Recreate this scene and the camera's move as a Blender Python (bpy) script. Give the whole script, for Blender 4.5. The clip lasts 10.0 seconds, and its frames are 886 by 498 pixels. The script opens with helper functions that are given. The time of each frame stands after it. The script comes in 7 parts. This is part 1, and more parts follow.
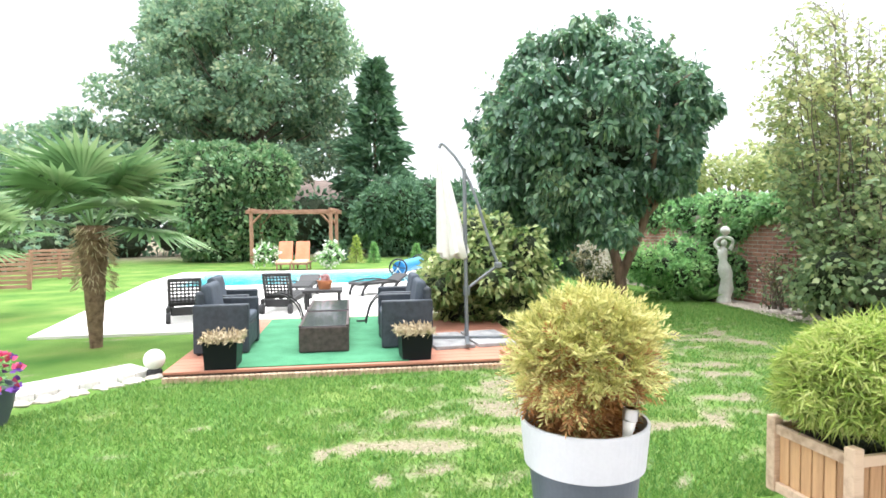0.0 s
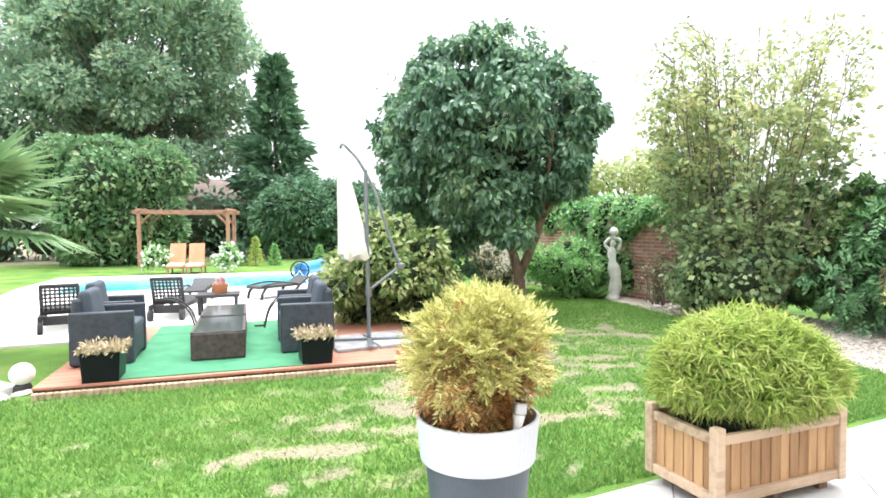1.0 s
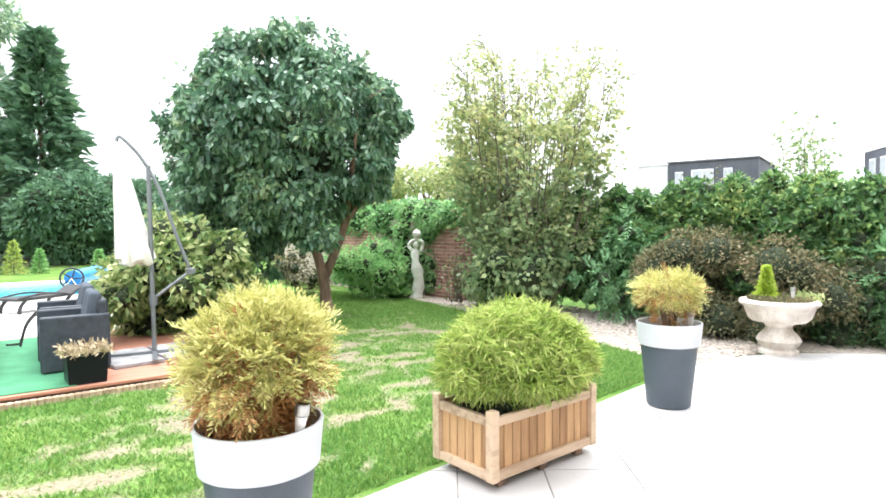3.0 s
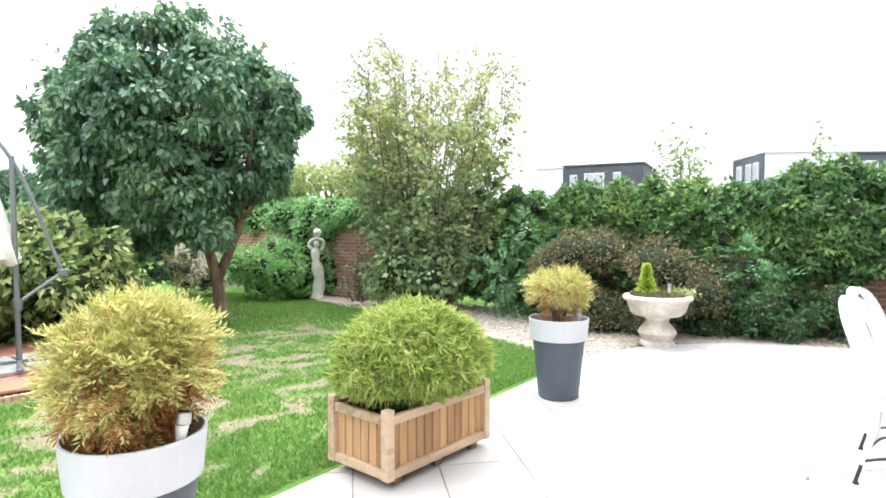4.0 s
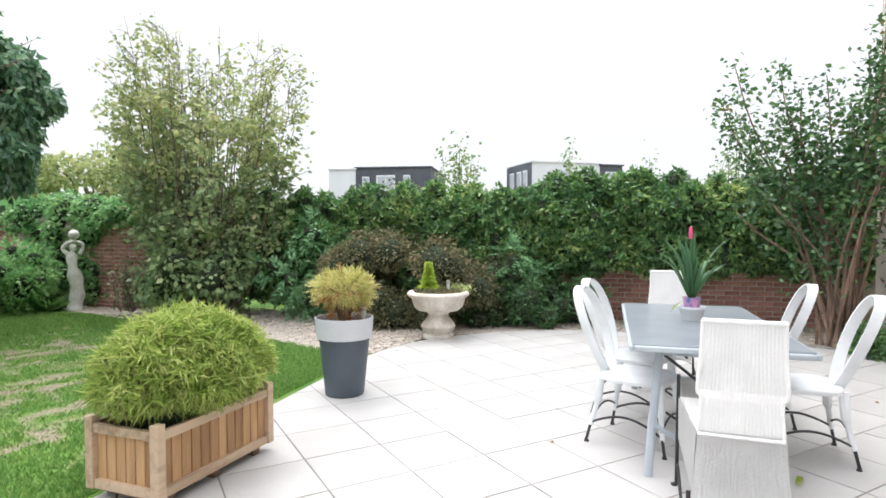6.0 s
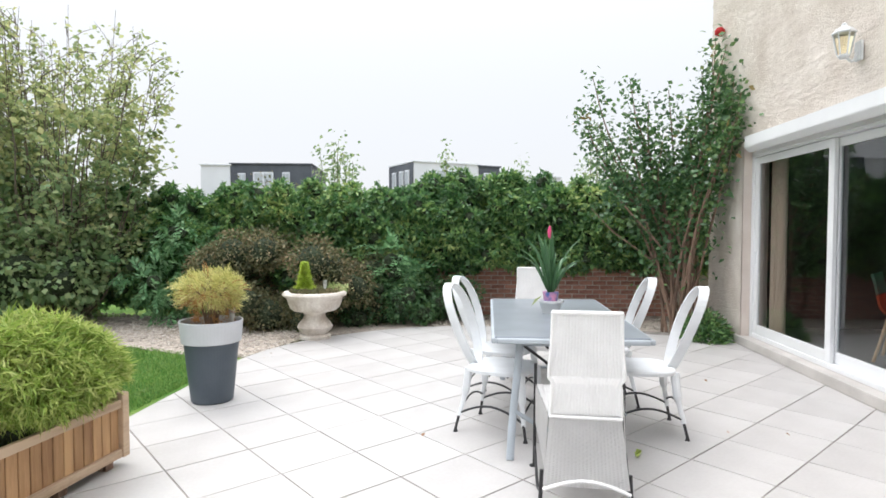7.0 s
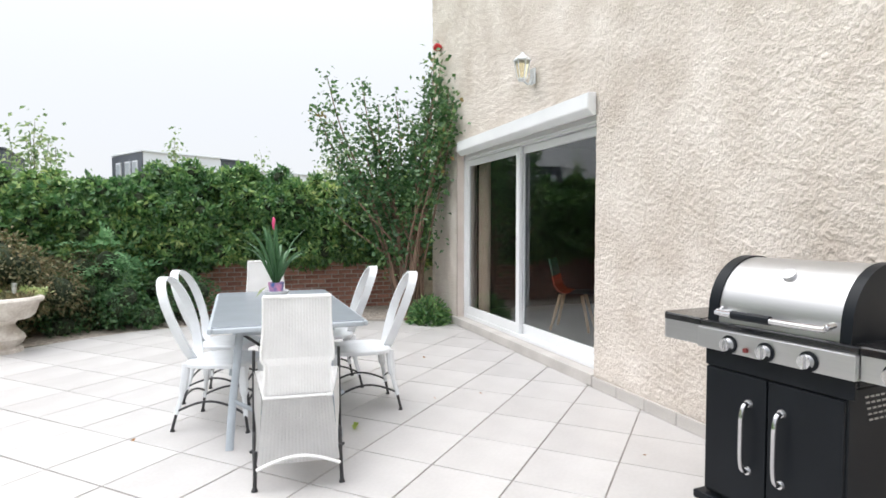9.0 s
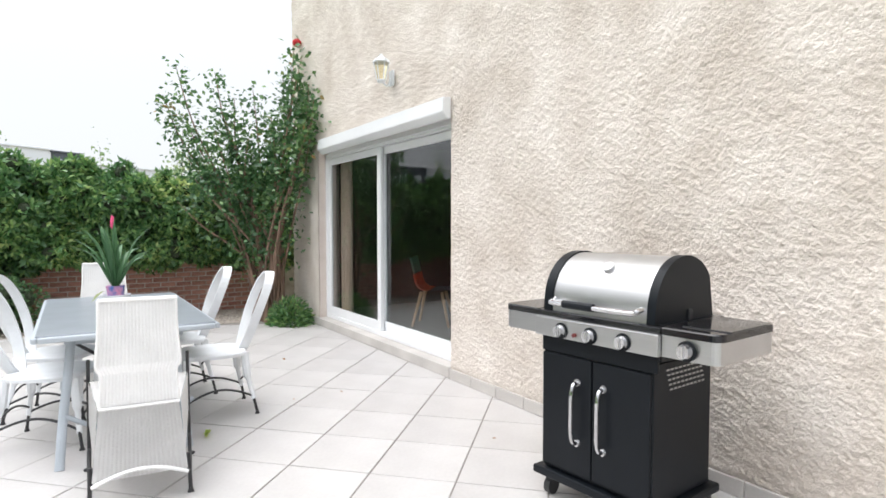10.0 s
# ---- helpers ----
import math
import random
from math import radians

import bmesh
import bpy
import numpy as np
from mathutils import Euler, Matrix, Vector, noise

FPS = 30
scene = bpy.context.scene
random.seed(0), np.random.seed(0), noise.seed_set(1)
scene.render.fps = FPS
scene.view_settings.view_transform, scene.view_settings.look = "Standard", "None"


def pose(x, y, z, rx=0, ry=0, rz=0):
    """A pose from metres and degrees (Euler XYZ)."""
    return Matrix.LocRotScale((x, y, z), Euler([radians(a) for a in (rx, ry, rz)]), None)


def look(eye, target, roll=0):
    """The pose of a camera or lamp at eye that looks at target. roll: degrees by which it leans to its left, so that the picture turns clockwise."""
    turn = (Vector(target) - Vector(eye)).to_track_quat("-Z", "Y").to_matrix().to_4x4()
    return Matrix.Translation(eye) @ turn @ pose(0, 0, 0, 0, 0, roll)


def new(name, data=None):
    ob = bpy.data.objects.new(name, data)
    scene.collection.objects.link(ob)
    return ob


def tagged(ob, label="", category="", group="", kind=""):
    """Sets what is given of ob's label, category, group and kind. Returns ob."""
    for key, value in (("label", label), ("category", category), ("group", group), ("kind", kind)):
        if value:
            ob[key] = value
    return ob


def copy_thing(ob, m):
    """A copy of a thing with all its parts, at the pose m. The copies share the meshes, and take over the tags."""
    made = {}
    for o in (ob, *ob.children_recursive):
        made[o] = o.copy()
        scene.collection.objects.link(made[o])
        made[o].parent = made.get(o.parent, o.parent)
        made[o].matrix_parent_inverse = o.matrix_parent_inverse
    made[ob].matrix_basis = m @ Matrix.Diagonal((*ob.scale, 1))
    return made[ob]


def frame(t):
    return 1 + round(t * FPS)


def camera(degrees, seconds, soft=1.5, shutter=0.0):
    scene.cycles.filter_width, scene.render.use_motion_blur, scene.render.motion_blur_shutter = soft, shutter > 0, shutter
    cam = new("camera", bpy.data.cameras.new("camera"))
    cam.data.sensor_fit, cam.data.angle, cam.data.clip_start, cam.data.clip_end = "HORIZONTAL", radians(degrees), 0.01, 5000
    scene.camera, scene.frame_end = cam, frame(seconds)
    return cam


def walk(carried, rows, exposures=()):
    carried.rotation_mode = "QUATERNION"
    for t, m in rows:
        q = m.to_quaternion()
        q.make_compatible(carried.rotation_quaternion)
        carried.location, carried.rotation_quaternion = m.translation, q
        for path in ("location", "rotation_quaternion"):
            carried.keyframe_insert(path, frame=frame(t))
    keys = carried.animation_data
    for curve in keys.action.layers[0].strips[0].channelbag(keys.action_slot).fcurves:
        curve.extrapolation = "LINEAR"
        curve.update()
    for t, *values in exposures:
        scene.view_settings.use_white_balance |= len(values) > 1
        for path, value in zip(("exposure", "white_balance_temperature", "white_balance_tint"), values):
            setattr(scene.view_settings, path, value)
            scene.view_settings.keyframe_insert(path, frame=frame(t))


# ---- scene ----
cam = camera(74.6, 10.0, 1.65)
PATH = [
    (0, (0.112, 0.127, 1.41), (0.686, 2.041, 1.335), -0.4),
    (0.5, (0.122, 0.101, 1.413), (0.858, 1.959, 1.34), -0.4),
    (1, (0.145, 0.098, 1.41), (1.021, 1.895, 1.337), -0.4),
    (1.5, (0.16, 0.067, 1.412), (1.177, 1.787, 1.34), -0.4),
    (2, (0.174, 0.039, 1.416), (1.325, 1.673, 1.344), -0.4),
    (3.5, (0.24, -0.012, 1.401), (1.75, 1.297, 1.331), -0.2),
    (4, (0.245, -0.038, 1.407), (1.858, 1.143, 1.334), -0.0),
    (4.5, (0.232, -0.073, 1.413), (1.935, 0.974, 1.341), -0.1),
    (5, (0.212, -0.108, 1.416), (1.996, 0.793, 1.345), -0.1),
    (6.5, (0.169, -0.195, 1.415), (2.135, 0.167, 1.342), -0.0),
    (7, (0.137, -0.254, 1.419), (2.128, -0.088, 1.344), -0.0),
    (7.5, (0.095, -0.319, 1.406), (2.094, -0.323, 1.331), -0.1),
    (8, (0.047, -0.364, 1.398), (2.035, -0.573, 1.321), -0.1),
    (8.5, (-0.002, -0.41, 1.375), (1.951, -0.833, 1.296), -0.1),
    (9, (-0.055, -0.445, 1.366), (1.831, -1.105, 1.285), -0.0),
    (9.5, (-0.106, -0.458, 1.365), (1.691, -1.333, 1.282), -0.0),
    (10, (-0.152, -0.474, 1.359), (1.537, -1.541, 1.277), -0.0),
]
walk(cam, [(t, look(eye, target, roll)) for t, eye, target, roll in PATH], [(0, 1.08), (1.0, 1.24), (2.0, 1.36), (3.5, 1.20), (4.5, 0.90), (5.2, 0.66), (6.5, 0.38), (8, 0.30), (9, 0.33), (10, 0.41)])

# ---- daylight: white overcast sky, soft high sun ----
world = bpy.data.worlds.new("overcast")
scene.world = world
world.use_nodes = True
wn, wl = world.node_tree.nodes, world.node_tree.links
sky = wn.new("ShaderNodeTexSky")
sky.sky_type, sky.sun_disc = "NISHITA", False
sky.sun_elevation, sky.sun_rotation = radians(62), radians(29)
sky.dust_density = 4.0
veil = wn.new("ShaderNodeMix")
veil.data_type = "RGBA"
veil.inputs[0].default_value = 0.985
veil.inputs[7].default_value = (0.90, 0.925, 0.972, 1)
wl.new(sky.outputs[0], veil.inputs[6])
wl.new(veil.outputs[2], wn["Background"].inputs["Color"])
# an overcast sky grows brighter towards the zenith
dirn = wn.new("ShaderNodeTexCoord")
axis = wn.new("ShaderNodeSeparateXYZ")
rise = wn.new("ShaderNodeMath")
rise.operation, rise.use_clamp = "MULTIPLY", True
lift = wn.new("ShaderNodeMath")
lift.operation = "MULTIPLY_ADD"
lift.inputs[1].default_value, lift.inputs[2].default_value = 2.6, 0.77
cube = wn.new("ShaderNodeMath")
cube.operation, cube.use_clamp = "MULTIPLY", True
wl.new(dirn.outputs["Generated"], axis.inputs[0])
wl.new(axis.outputs["Z"], rise.inputs[0])
wl.new(axis.outputs["Z"], rise.inputs[1])
wl.new(rise.outputs[0], cube.inputs[0])
wl.new(axis.outputs["Z"], cube.inputs[1])
wl.new(cube.outputs[0], lift.inputs[0])
wl.new(lift.outputs[0], wn["Background"].inputs["Strength"])
sun_data = bpy.data.lights.new("sun", "SUN")
sun_data.energy, sun_data.angle, sun_data.color = 1.15, radians(60), (1.0, 0.98, 0.95)
sun = new("sun", sun_data)
sun.matrix_world = look((5.0, 9.0, 20.0), (0, 0, 0))


# ---- materials ----
def nodes_of(name):
    m = bpy.data.materials.new(name)
    m.use_nodes = True
    return m, m.node_tree.nodes, m.node_tree.links, m.node_tree.nodes["Principled BSDF"]


def ramp(n, stops):
    r = n.new("ShaderNodeValToRGB")
    e = r.color_ramp.elements
    while len(e) < len(stops):
        e.new(0.5)
    for el, (p, c) in zip(e, stops):
        el.position, el.color = p, (*c, 1)
    return r


def surface(name, dark, light, scale=6.0, rough=0.6, metal=0.0, bump=0.2, fine=80.0, spread=(0.3, 0.7), per_piece=0.0, stretch=(1, 1, 1), dist=0.01, spec=0.5):
    """A two-scale procedural surface: broad stains between two colours, fine grain as relief."""
    m, n, l, b = nodes_of(name)
    tc = n.new("ShaderNodeTexCoord")
    mp = n.new("ShaderNodeMapping")
    mp.inputs["Scale"].default_value = stretch
    l.new(tc.outputs["Object"], mp.inputs[0])
    a = n.new("ShaderNodeTexNoise")
    a.inputs["Scale"].default_value, a.inputs["Detail"].default_value = scale, 6
    f = n.new("ShaderNodeTexNoise")
    f.inputs["Scale"].default_value, f.inputs["Detail"].default_value = fine, 4
    for q in (a, f):
        l.new(mp.outputs[0], q.inputs["Vector"])
    fac = n.new("ShaderNodeMath")
    fac.operation = "MULTIPLY_ADD"
    fac.inputs[1].default_value = 0.3
    l.new(f.outputs[0], fac.inputs[0])
    sub = n.new("ShaderNodeMath")
    sub.operation = "MULTIPLY_ADD"
    sub.inputs[1].default_value, sub.inputs[2].default_value = 1.0, -0.15
    l.new(a.outputs[0], sub.inputs[0])
    l.new(sub.outputs[0], fac.inputs[2])
    last = fac.outputs[0]
    if per_piece:
        oi = n.new("ShaderNodeObjectInfo")
        pp = n.new("ShaderNodeMath")
        pp.operation = "MULTIPLY_ADD"
        pp.inputs[1].default_value = per_piece
        l.new(oi.outputs["Random"], pp.inputs[0])
        l.new(last, pp.inputs[2])
        last = pp.outputs[0]
    r = ramp(n, [(spread[0], dark), (spread[1], light)])
    l.new(last, r.inputs[0])
    l.new(r.outputs[0], b.inputs["Base Color"])
    b.inputs["Roughness"].default_value, b.inputs["Metallic"].default_value = rough, metal
    b.inputs["Specular IOR Level"].default_value = spec
    if bump:
        bp = n.new("ShaderNodeBump")
        bp.inputs["Strength"].default_value, bp.inputs["Distance"].default_value = bump, dist
        l.new(f.outputs[0], bp.inputs["Height"])
        l.new(bp.outputs[0], b.inputs["Normal"])
    return m


def foliage(name, stops, rough=0.5, thin=0.35, spec=0.4):
    """Leaves: each leaf takes its own tone; some light passes through."""
    m, n, l, b = nodes_of(name)
    g = n.new("ShaderNodeNewGeometry")
    tc = n.new("ShaderNodeTexCoord")
    ns = n.new("ShaderNodeTexNoise")
    ns.inputs["Scale"].default_value, ns.inputs["Detail"].default_value = 1.3, 3
    l.new(tc.outputs["Object"], ns.inputs["Vector"])
    ma = n.new("ShaderNodeMath")
    ma.operation = "MULTIPLY_ADD"
    ma.inputs[1].default_value = 0.6
    l.new(g.outputs["Random Per Island"], ma.inputs[0])
    mb = n.new("ShaderNodeMath")
    mb.operation = "MULTIPLY_ADD"
    mb.inputs[1].default_value, mb.inputs[2].default_value = 1.0, -0.3
    l.new(ns.outputs[0], mb.inputs[0])
    l.new(mb.outputs[0], ma.inputs[2])
    r = ramp(n, stops)
    l.new(ma.outputs[0], r.inputs[0])
    l.new(r.outputs[0], b.inputs["Base Color"])
    b.inputs["Roughness"].default_value = rough
    b.inputs["Specular IOR Level"].default_value = spec
    tr = n.new("ShaderNodeBsdfTranslucent")
    l.new(r.outputs[0], tr.inputs["Color"])
    mx = n.new("ShaderNodeMixShader")
    mx.inputs[0].default_value = thin
    l.new(b.outputs[0], mx.inputs[1])
    l.new(tr.outputs[0], mx.inputs[2])
    l.new(mx.outputs[0], n["Material Output"].inputs["Surface"])
    return m


def glass(name, tint=(0.9, 0.95, 0.95)):
    m, n, l, b = nodes_of(name)
    b.inputs["Base Color"].default_value = (*tint, 1)
    b.inputs["Roughness"].default_value = 0.02
    b.inputs["Transmission Weight"].default_value = 1.0
    b.inputs["IOR"].default_value = 1.5
    return m


def lit(name, colour, strength):
    m, n, l, b = nodes_of(name)
    b.inputs["Base Color"].default_value = (*colour, 1)
    b.inputs["Emission Color"].default_value = (*colour, 1)
    b.inputs["Emission Strength"].default_value = strength
    return m


M = {}
M["stucco"] = surface("stucco", (0.60, 0.525, 0.455), (0.84, 0.775, 0.71), 2.2, 0.92, bump=0.9, fine=62, dist=0.016, spread=(0.25, 0.75))
M["plaster"] = surface("smooth_plaster", (0.60, 0.52, 0.46), (0.70, 0.62, 0.56), 3, 0.9, bump=0.2, fine=90)
M["tile"] = surface("terrace_tile", (0.41, 0.395, 0.385), (0.55, 0.535, 0.525), 1.6, 0.42, bump=0.08, fine=45, per_piece=0.16, spread=(0.25, 0.85), dist=0.003)
M["mortar"] = surface("mortar", (0.20, 0.185, 0.17), (0.36, 0.33, 0.30), 7, 0.95, bump=0.4, fine=120)
M["skirt"] = surface("skirting_tile", (0.44, 0.415, 0.39), (0.56, 0.53, 0.50), 3, 0.5, bump=0.1, per_piece=0.12)
M["white_pvc"] = surface("white_pvc", (0.76, 0.77, 0.78), (0.83, 0.84, 0.85), 2, 0.35, bump=0.03)
M["brick"] = surface("old_red_brick", (0.18, 0.075, 0.060), (0.50, 0.26, 0.205), 9, 0.9, bump=0.6, fine=60, per_piece=0.45, spread=(0.2, 1.0))
M["brick_joint"] = surface("lime_joint", (0.38, 0.31, 0.265), (0.56, 0.49, 0.43), 8, 0.95, bump=0.5)
M["bark"] = surface("bark", (0.115, 0.075, 0.055), (0.33, 0.215, 0.155), 7, 0.9, bump=0.8, fine=30, stretch=(1, 1, 0.25), dist=0.03)
M["grey_bark"] = surface("grey_bark", (0.09, 0.075, 0.06), (0.22, 0.18, 0.14), 7, 0.9, bump=0.6, fine=30, stretch=(1, 1, 0.25), dist=0.02)
M["soil"] = surface("soil", (0.035, 0.022, 0.015), (0.10, 0.065, 0.04), 12, 0.95, bump=0.9, fine=70, dist=0.03)
M["gravel"] = surface("gravel_stone", (0.30, 0.26, 0.22), (0.62, 0.56, 0.50), 14, 0.85, bump=0.4, per_piece=0.3)
# Very dark: shade between twigs and leaves is put into this colour.
M["twigs"] = surface("twig_and_shade", (0.021, 0.032, 0.017), (0.054, 0.074, 0.038), 9, 1.0, bump=0.9, fine=22, dist=0.08)
M["chips"] = surface("beige_wood_chips", (0.30, 0.25, 0.21), (0.62, 0.55, 0.47), 22, 0.95, bump=0.9, fine=60, dist=0.03)
M["paving"] = surface("pale_paving", (0.62, 0.60, 0.56), (0.78, 0.76, 0.72), 1.1, 0.8, bump=0.2, per_piece=0.15)
M["white_stone"] = surface("white_edging_stone", (0.58, 0.57, 0.54), (0.80, 0.79, 0.76), 4, 0.85, bump=0.6, fine=25, dist=0.03)
L = {}
L["tree"] = foliage("glossy_dark_leaves", [(0.0, (0.046, 0.118, 0.076)), (0.40, (0.100, 0.215, 0.125)), (0.75, (0.200, 0.355, 0.190)), (1.0, (0.39, 0.49, 0.24))], 0.32, 0.28, 0.8)
L["hedge"] = foliage("hedge_leaves", [(0.0, (0.030, 0.090, 0.032)), (0.40, (0.092, 0.220, 0.078)), (0.70, (0.240, 0.400, 0.130)), (1.0, (0.62, 0.68, 0.26))], 0.36, 0.28, 0.6)
L["ivy"] = foliage("ivy_leaves", [(0.0, (0.110, 0.265, 0.100)), (0.6, (0.255, 0.480, 0.195)), (1.0, (0.530, 0.710, 0.345))], 0.45, 0.38)
L["yellowing"] = foliage("yellowing_leaves", [(0.0, (0.17, 0.24, 0.100)), (0.4, (0.33, 0.40, 0.175)), (0.75, (0.53, 0.55, 0.26)), (1.0, (0.68, 0.62, 0.36))], 0.5, 0.55)
L["light_green"] = foliage("fresh_leaves", [(0.0, (0.120, 0.300, 0.110)), (0.5, (0.270, 0.510, 0.190)), (1.0, (0.530, 0.740, 0.340))], 0.5, 0.45)
L["blue_green"] = foliage("grey_green_leaves", [(0.0, (0.085, 0.210, 0.090)), (0.5, (0.190, 0.380, 0.175)), (1.0, (0.400, 0.600, 0.340))], 0.5, 0.3)
L["brown_bush"] = foliage("bronze_leaves", [(0.0, (0.070, 0.088, 0.045)), (0.5, (0.165, 0.165, 0.080)), (0.8, (0.300, 0.235, 0.130)), (1.0, (0.420, 0.310, 0.190))], 0.6, 0.2)
L["far_tree"] = foliage("far_broad_leaves", [(0.0, (0.150, 0.270, 0.190)), (0.5, (0.280, 0.430, 0.285)), (0.8, (0.44, 0.54, 0.34)), (1.0, (0.64, 0.60, 0.38))], 0.6, 0.38)
L["conifer"] = foliage("conifer_sprays", [(0.0, (0.062, 0.140, 0.088)), (0.6, (0.140, 0.265, 0.150)), (1.0, (0.245, 0.400, 0.215))], 0.65, 0.2)
L["laurel"] = foliage("variegated_leaves", [(0.0, (0.080, 0.190, 0.085)), (0.45, (0.160, 0.310, 0.140)), (0.75, (0.310, 0.430, 0.220)), (1.0, (0.580, 0.620, 0.370))], 0.45, 0.25)
L["variegated"] = foliage("cream_edged_leaves", [(0.0, (0.080, 0.175, 0.055)), (0.33, (0.200, 0.310, 0.105)), (0.62, (0.430, 0.500, 0.210)), (1.0, (0.740, 0.730, 0.420))], 0.42, 0.3)
L["thuja"] = foliage("golden_thuja_sprays", [(0.0, (0.270, 0.300, 0.085)), (0.3, (0.500, 0.490, 0.165)), (0.62, (0.700, 0.660, 0.300)), (0.88, (0.760, 0.670, 0.360)), (1.0, (0.620, 0.350, 0.140))], 0.6, 0.4)
L["olive"] = foliage("olive_shade_leaves", [(0.0, (0.115, 0.205, 0.098)), (0.5, (0.260, 0.370, 0.178)), (0.85, (0.450, 0.515, 0.260)), (1.0, (0.660, 0.610, 0.360))], 0.45, 0.4)
L["thuja_dead"] = foliage("rusty_sprays", [(0.0, (0.22, 0.10, 0.04)), (0.6, (0.48, 0.25, 0.105)), (1.0, (0.70, 0.45, 0.19))], 0.8, 0.25)
L["bamboo"] = foliage("bamboo_blades", [(0.0, (0.135, 0.250, 0.040)), (0.3, (0.340, 0.470, 0.100)), (0.65, (0.570, 0.640, 0.215)), (1.0, (0.790, 0.760, 0.400))], 0.45, 0.4)
L["lime"] = foliage("lime_conifer_sprays", [(0.0, (0.30, 0.42, 0.05)), (0.5, (0.52, 0.66, 0.10)), (1.0, (0.74, 0.82, 0.24))], 0.5, 0.4)
L["rose"] = foliage("rose_leaves", [(0.0, (0.030, 0.085, 0.035)), (0.5, (0.075, 0.175, 0.065)), (0.85, (0.190, 0.320, 0.110)), (1.0, (0.400, 0.180, 0.080))], 0.42, 0.3, 0.6)
L["bromeliad"] = foliage("bromeliad_leaves", [(0.0, (0.04, 0.11, 0.05)), (0.5, (0.08, 0.18, 0.08)), (1.0, (0.16, 0.28, 0.14))], 0.4, 0.2)
L["palm"] = foliage("palm_blades", [(0.0, (0.085, 0.180, 0.070)), (0.5, (0.170, 0.305, 0.125)), (1.0, (0.350, 0.455, 0.230))], 0.45, 0.3)


def lawn_material():
    m, n, l, b = nodes_of("lawn")
    at = n.new("ShaderNodeAttribute")
    at.attribute_name = "dry"
    tc = n.new("ShaderNodeTexCoord")
    f = n.new("ShaderNodeTexNoise")
    f.inputs["Scale"].default_value, f.inputs["Detail"].default_value = 38, 8
    g = n.new("ShaderNodeTexNoise")
    g.inputs["Scale"].default_value, g.inputs["Detail"].default_value = 1.1, 5
    for q in (f, g):
        l.new(tc.outputs["Object"], q.inputs["Vector"])
    ad = n.new("ShaderNodeMath")
    ad.operation = "MULTIPLY_ADD"
    ad.inputs[1].default_value = 0.9
    l.new(f.outputs[0], ad.inputs[0])
    sh = n.new("ShaderNodeMath")
    sh.operation = "SUBTRACT"
    sh.inputs[1].default_value = 0.45
    l.new(at.outputs["Fac"], sh.inputs[0])
    l.new(sh.outputs[0], ad.inputs[2])
    gr = ramp(n, [(0.3, (0.068, 0.168, 0.032)), (0.55, (0.135, 0.235, 0.052)), (0.75, (0.225, 0.280, 0.085))])
    l.new(g.outputs[0], gr.inputs[0])
    dr = ramp(n, [(0.3, (0.19, 0.155, 0.115)), (0.7, (0.34, 0.28, 0.215))])
    l.new(f.outputs[0], dr.inputs[0])
    mk = ramp(n, [(0.30, (0, 0, 0)), (0.85, (0.88, 0.88, 0.88))])
    l.new(ad.outputs[0], mk.inputs[0])
    mx = n.new("ShaderNodeMix")
    mx.data_type = "RGBA"
    l.new(mk.outputs[0], mx.inputs[0])
    l.new(gr.outputs[0], mx.inputs[6])
    l.new(dr.outputs[0], mx.inputs[7])
    l.new(mx.outputs[2], b.inputs["Base Color"])
    b.inputs["Roughness"].default_value = 0.9
    b.inputs["Specular IOR Level"].default_value = 0.1
    bp = n.new("ShaderNodeBump")
    bp.inputs["Strength"].default_value, bp.inputs["Distance"].default_value = 0.8, 0.03
    l.new(f.outputs[0], bp.inputs["Height"])
    l.new(bp.outputs[0], b.inputs["Normal"])
    return m


def blade_material():
    m, n, l, b = nodes_of("grass_blades")
    at = n.new("ShaderNodeAttribute")
    at.attribute_name = "dry"
    g = n.new("ShaderNodeNewGeometry")
    gr = ramp(n, [(0.0, (0.086, 0.215, 0.042)), (0.6, (0.170, 0.330, 0.072)), (1.0, (0.305, 0.420, 0.125))])
    l.new(g.outputs["Random Per Island"], gr.inputs[0])
    mx = n.new("ShaderNodeMix")
    mx.data_type = "RGBA"
    l.new(at.outputs["Fac"], mx.inputs[0])
    l.new(gr.outputs[0], mx.inputs[6])
    mx.inputs[7].default_value = (0.34, 0.28, 0.17, 1)
    l.new(mx.outputs[2], b.inputs["Base Color"])
    b.inputs["Roughness"].default_value = 0.6
    tr = n.new("ShaderNodeBsdfTranslucent")
    l.new(mx.outputs[2], tr.inputs["Color"])
    ms = n.new("ShaderNodeMixShader")
    ms.inputs[0].default_value = 0.35
    l.new(b.outputs[0], ms.inputs[1])
    l.new(tr.outputs[0], ms.inputs[2])
    l.new(ms.outputs[0], n["Material Output"].inputs["Surface"])
    return m


# ---- mesh helpers ----
def link_mesh(name, me, material, parent=None, label="", smooth=False):
    if material:
        me.materials.append(material)
    if smooth:
        me.shade_smooth()
        me.set_sharp_from_angle(angle=radians(48))
    ob = new(name, me)
    if parent is not None:
        ob.parent = parent
    if label:
        ob["label"] = label
    return ob


def part(name, bm, material, parent=None, label="", smooth=False):
    bmesh.ops.recalc_face_normals(bm, faces=bm.faces)
    me = bpy.data.meshes.new(name)
    bm.to_mesh(me)
    bm.free()
    return link_mesh(name, me, material, parent, label, smooth)


def thing(name, m, label, category, group="", kind=""):
    ob = new(name)
    ob.empty_display_size = 0.1
    ob.matrix_basis = m
    return tagged(ob, label, category, group, kind)


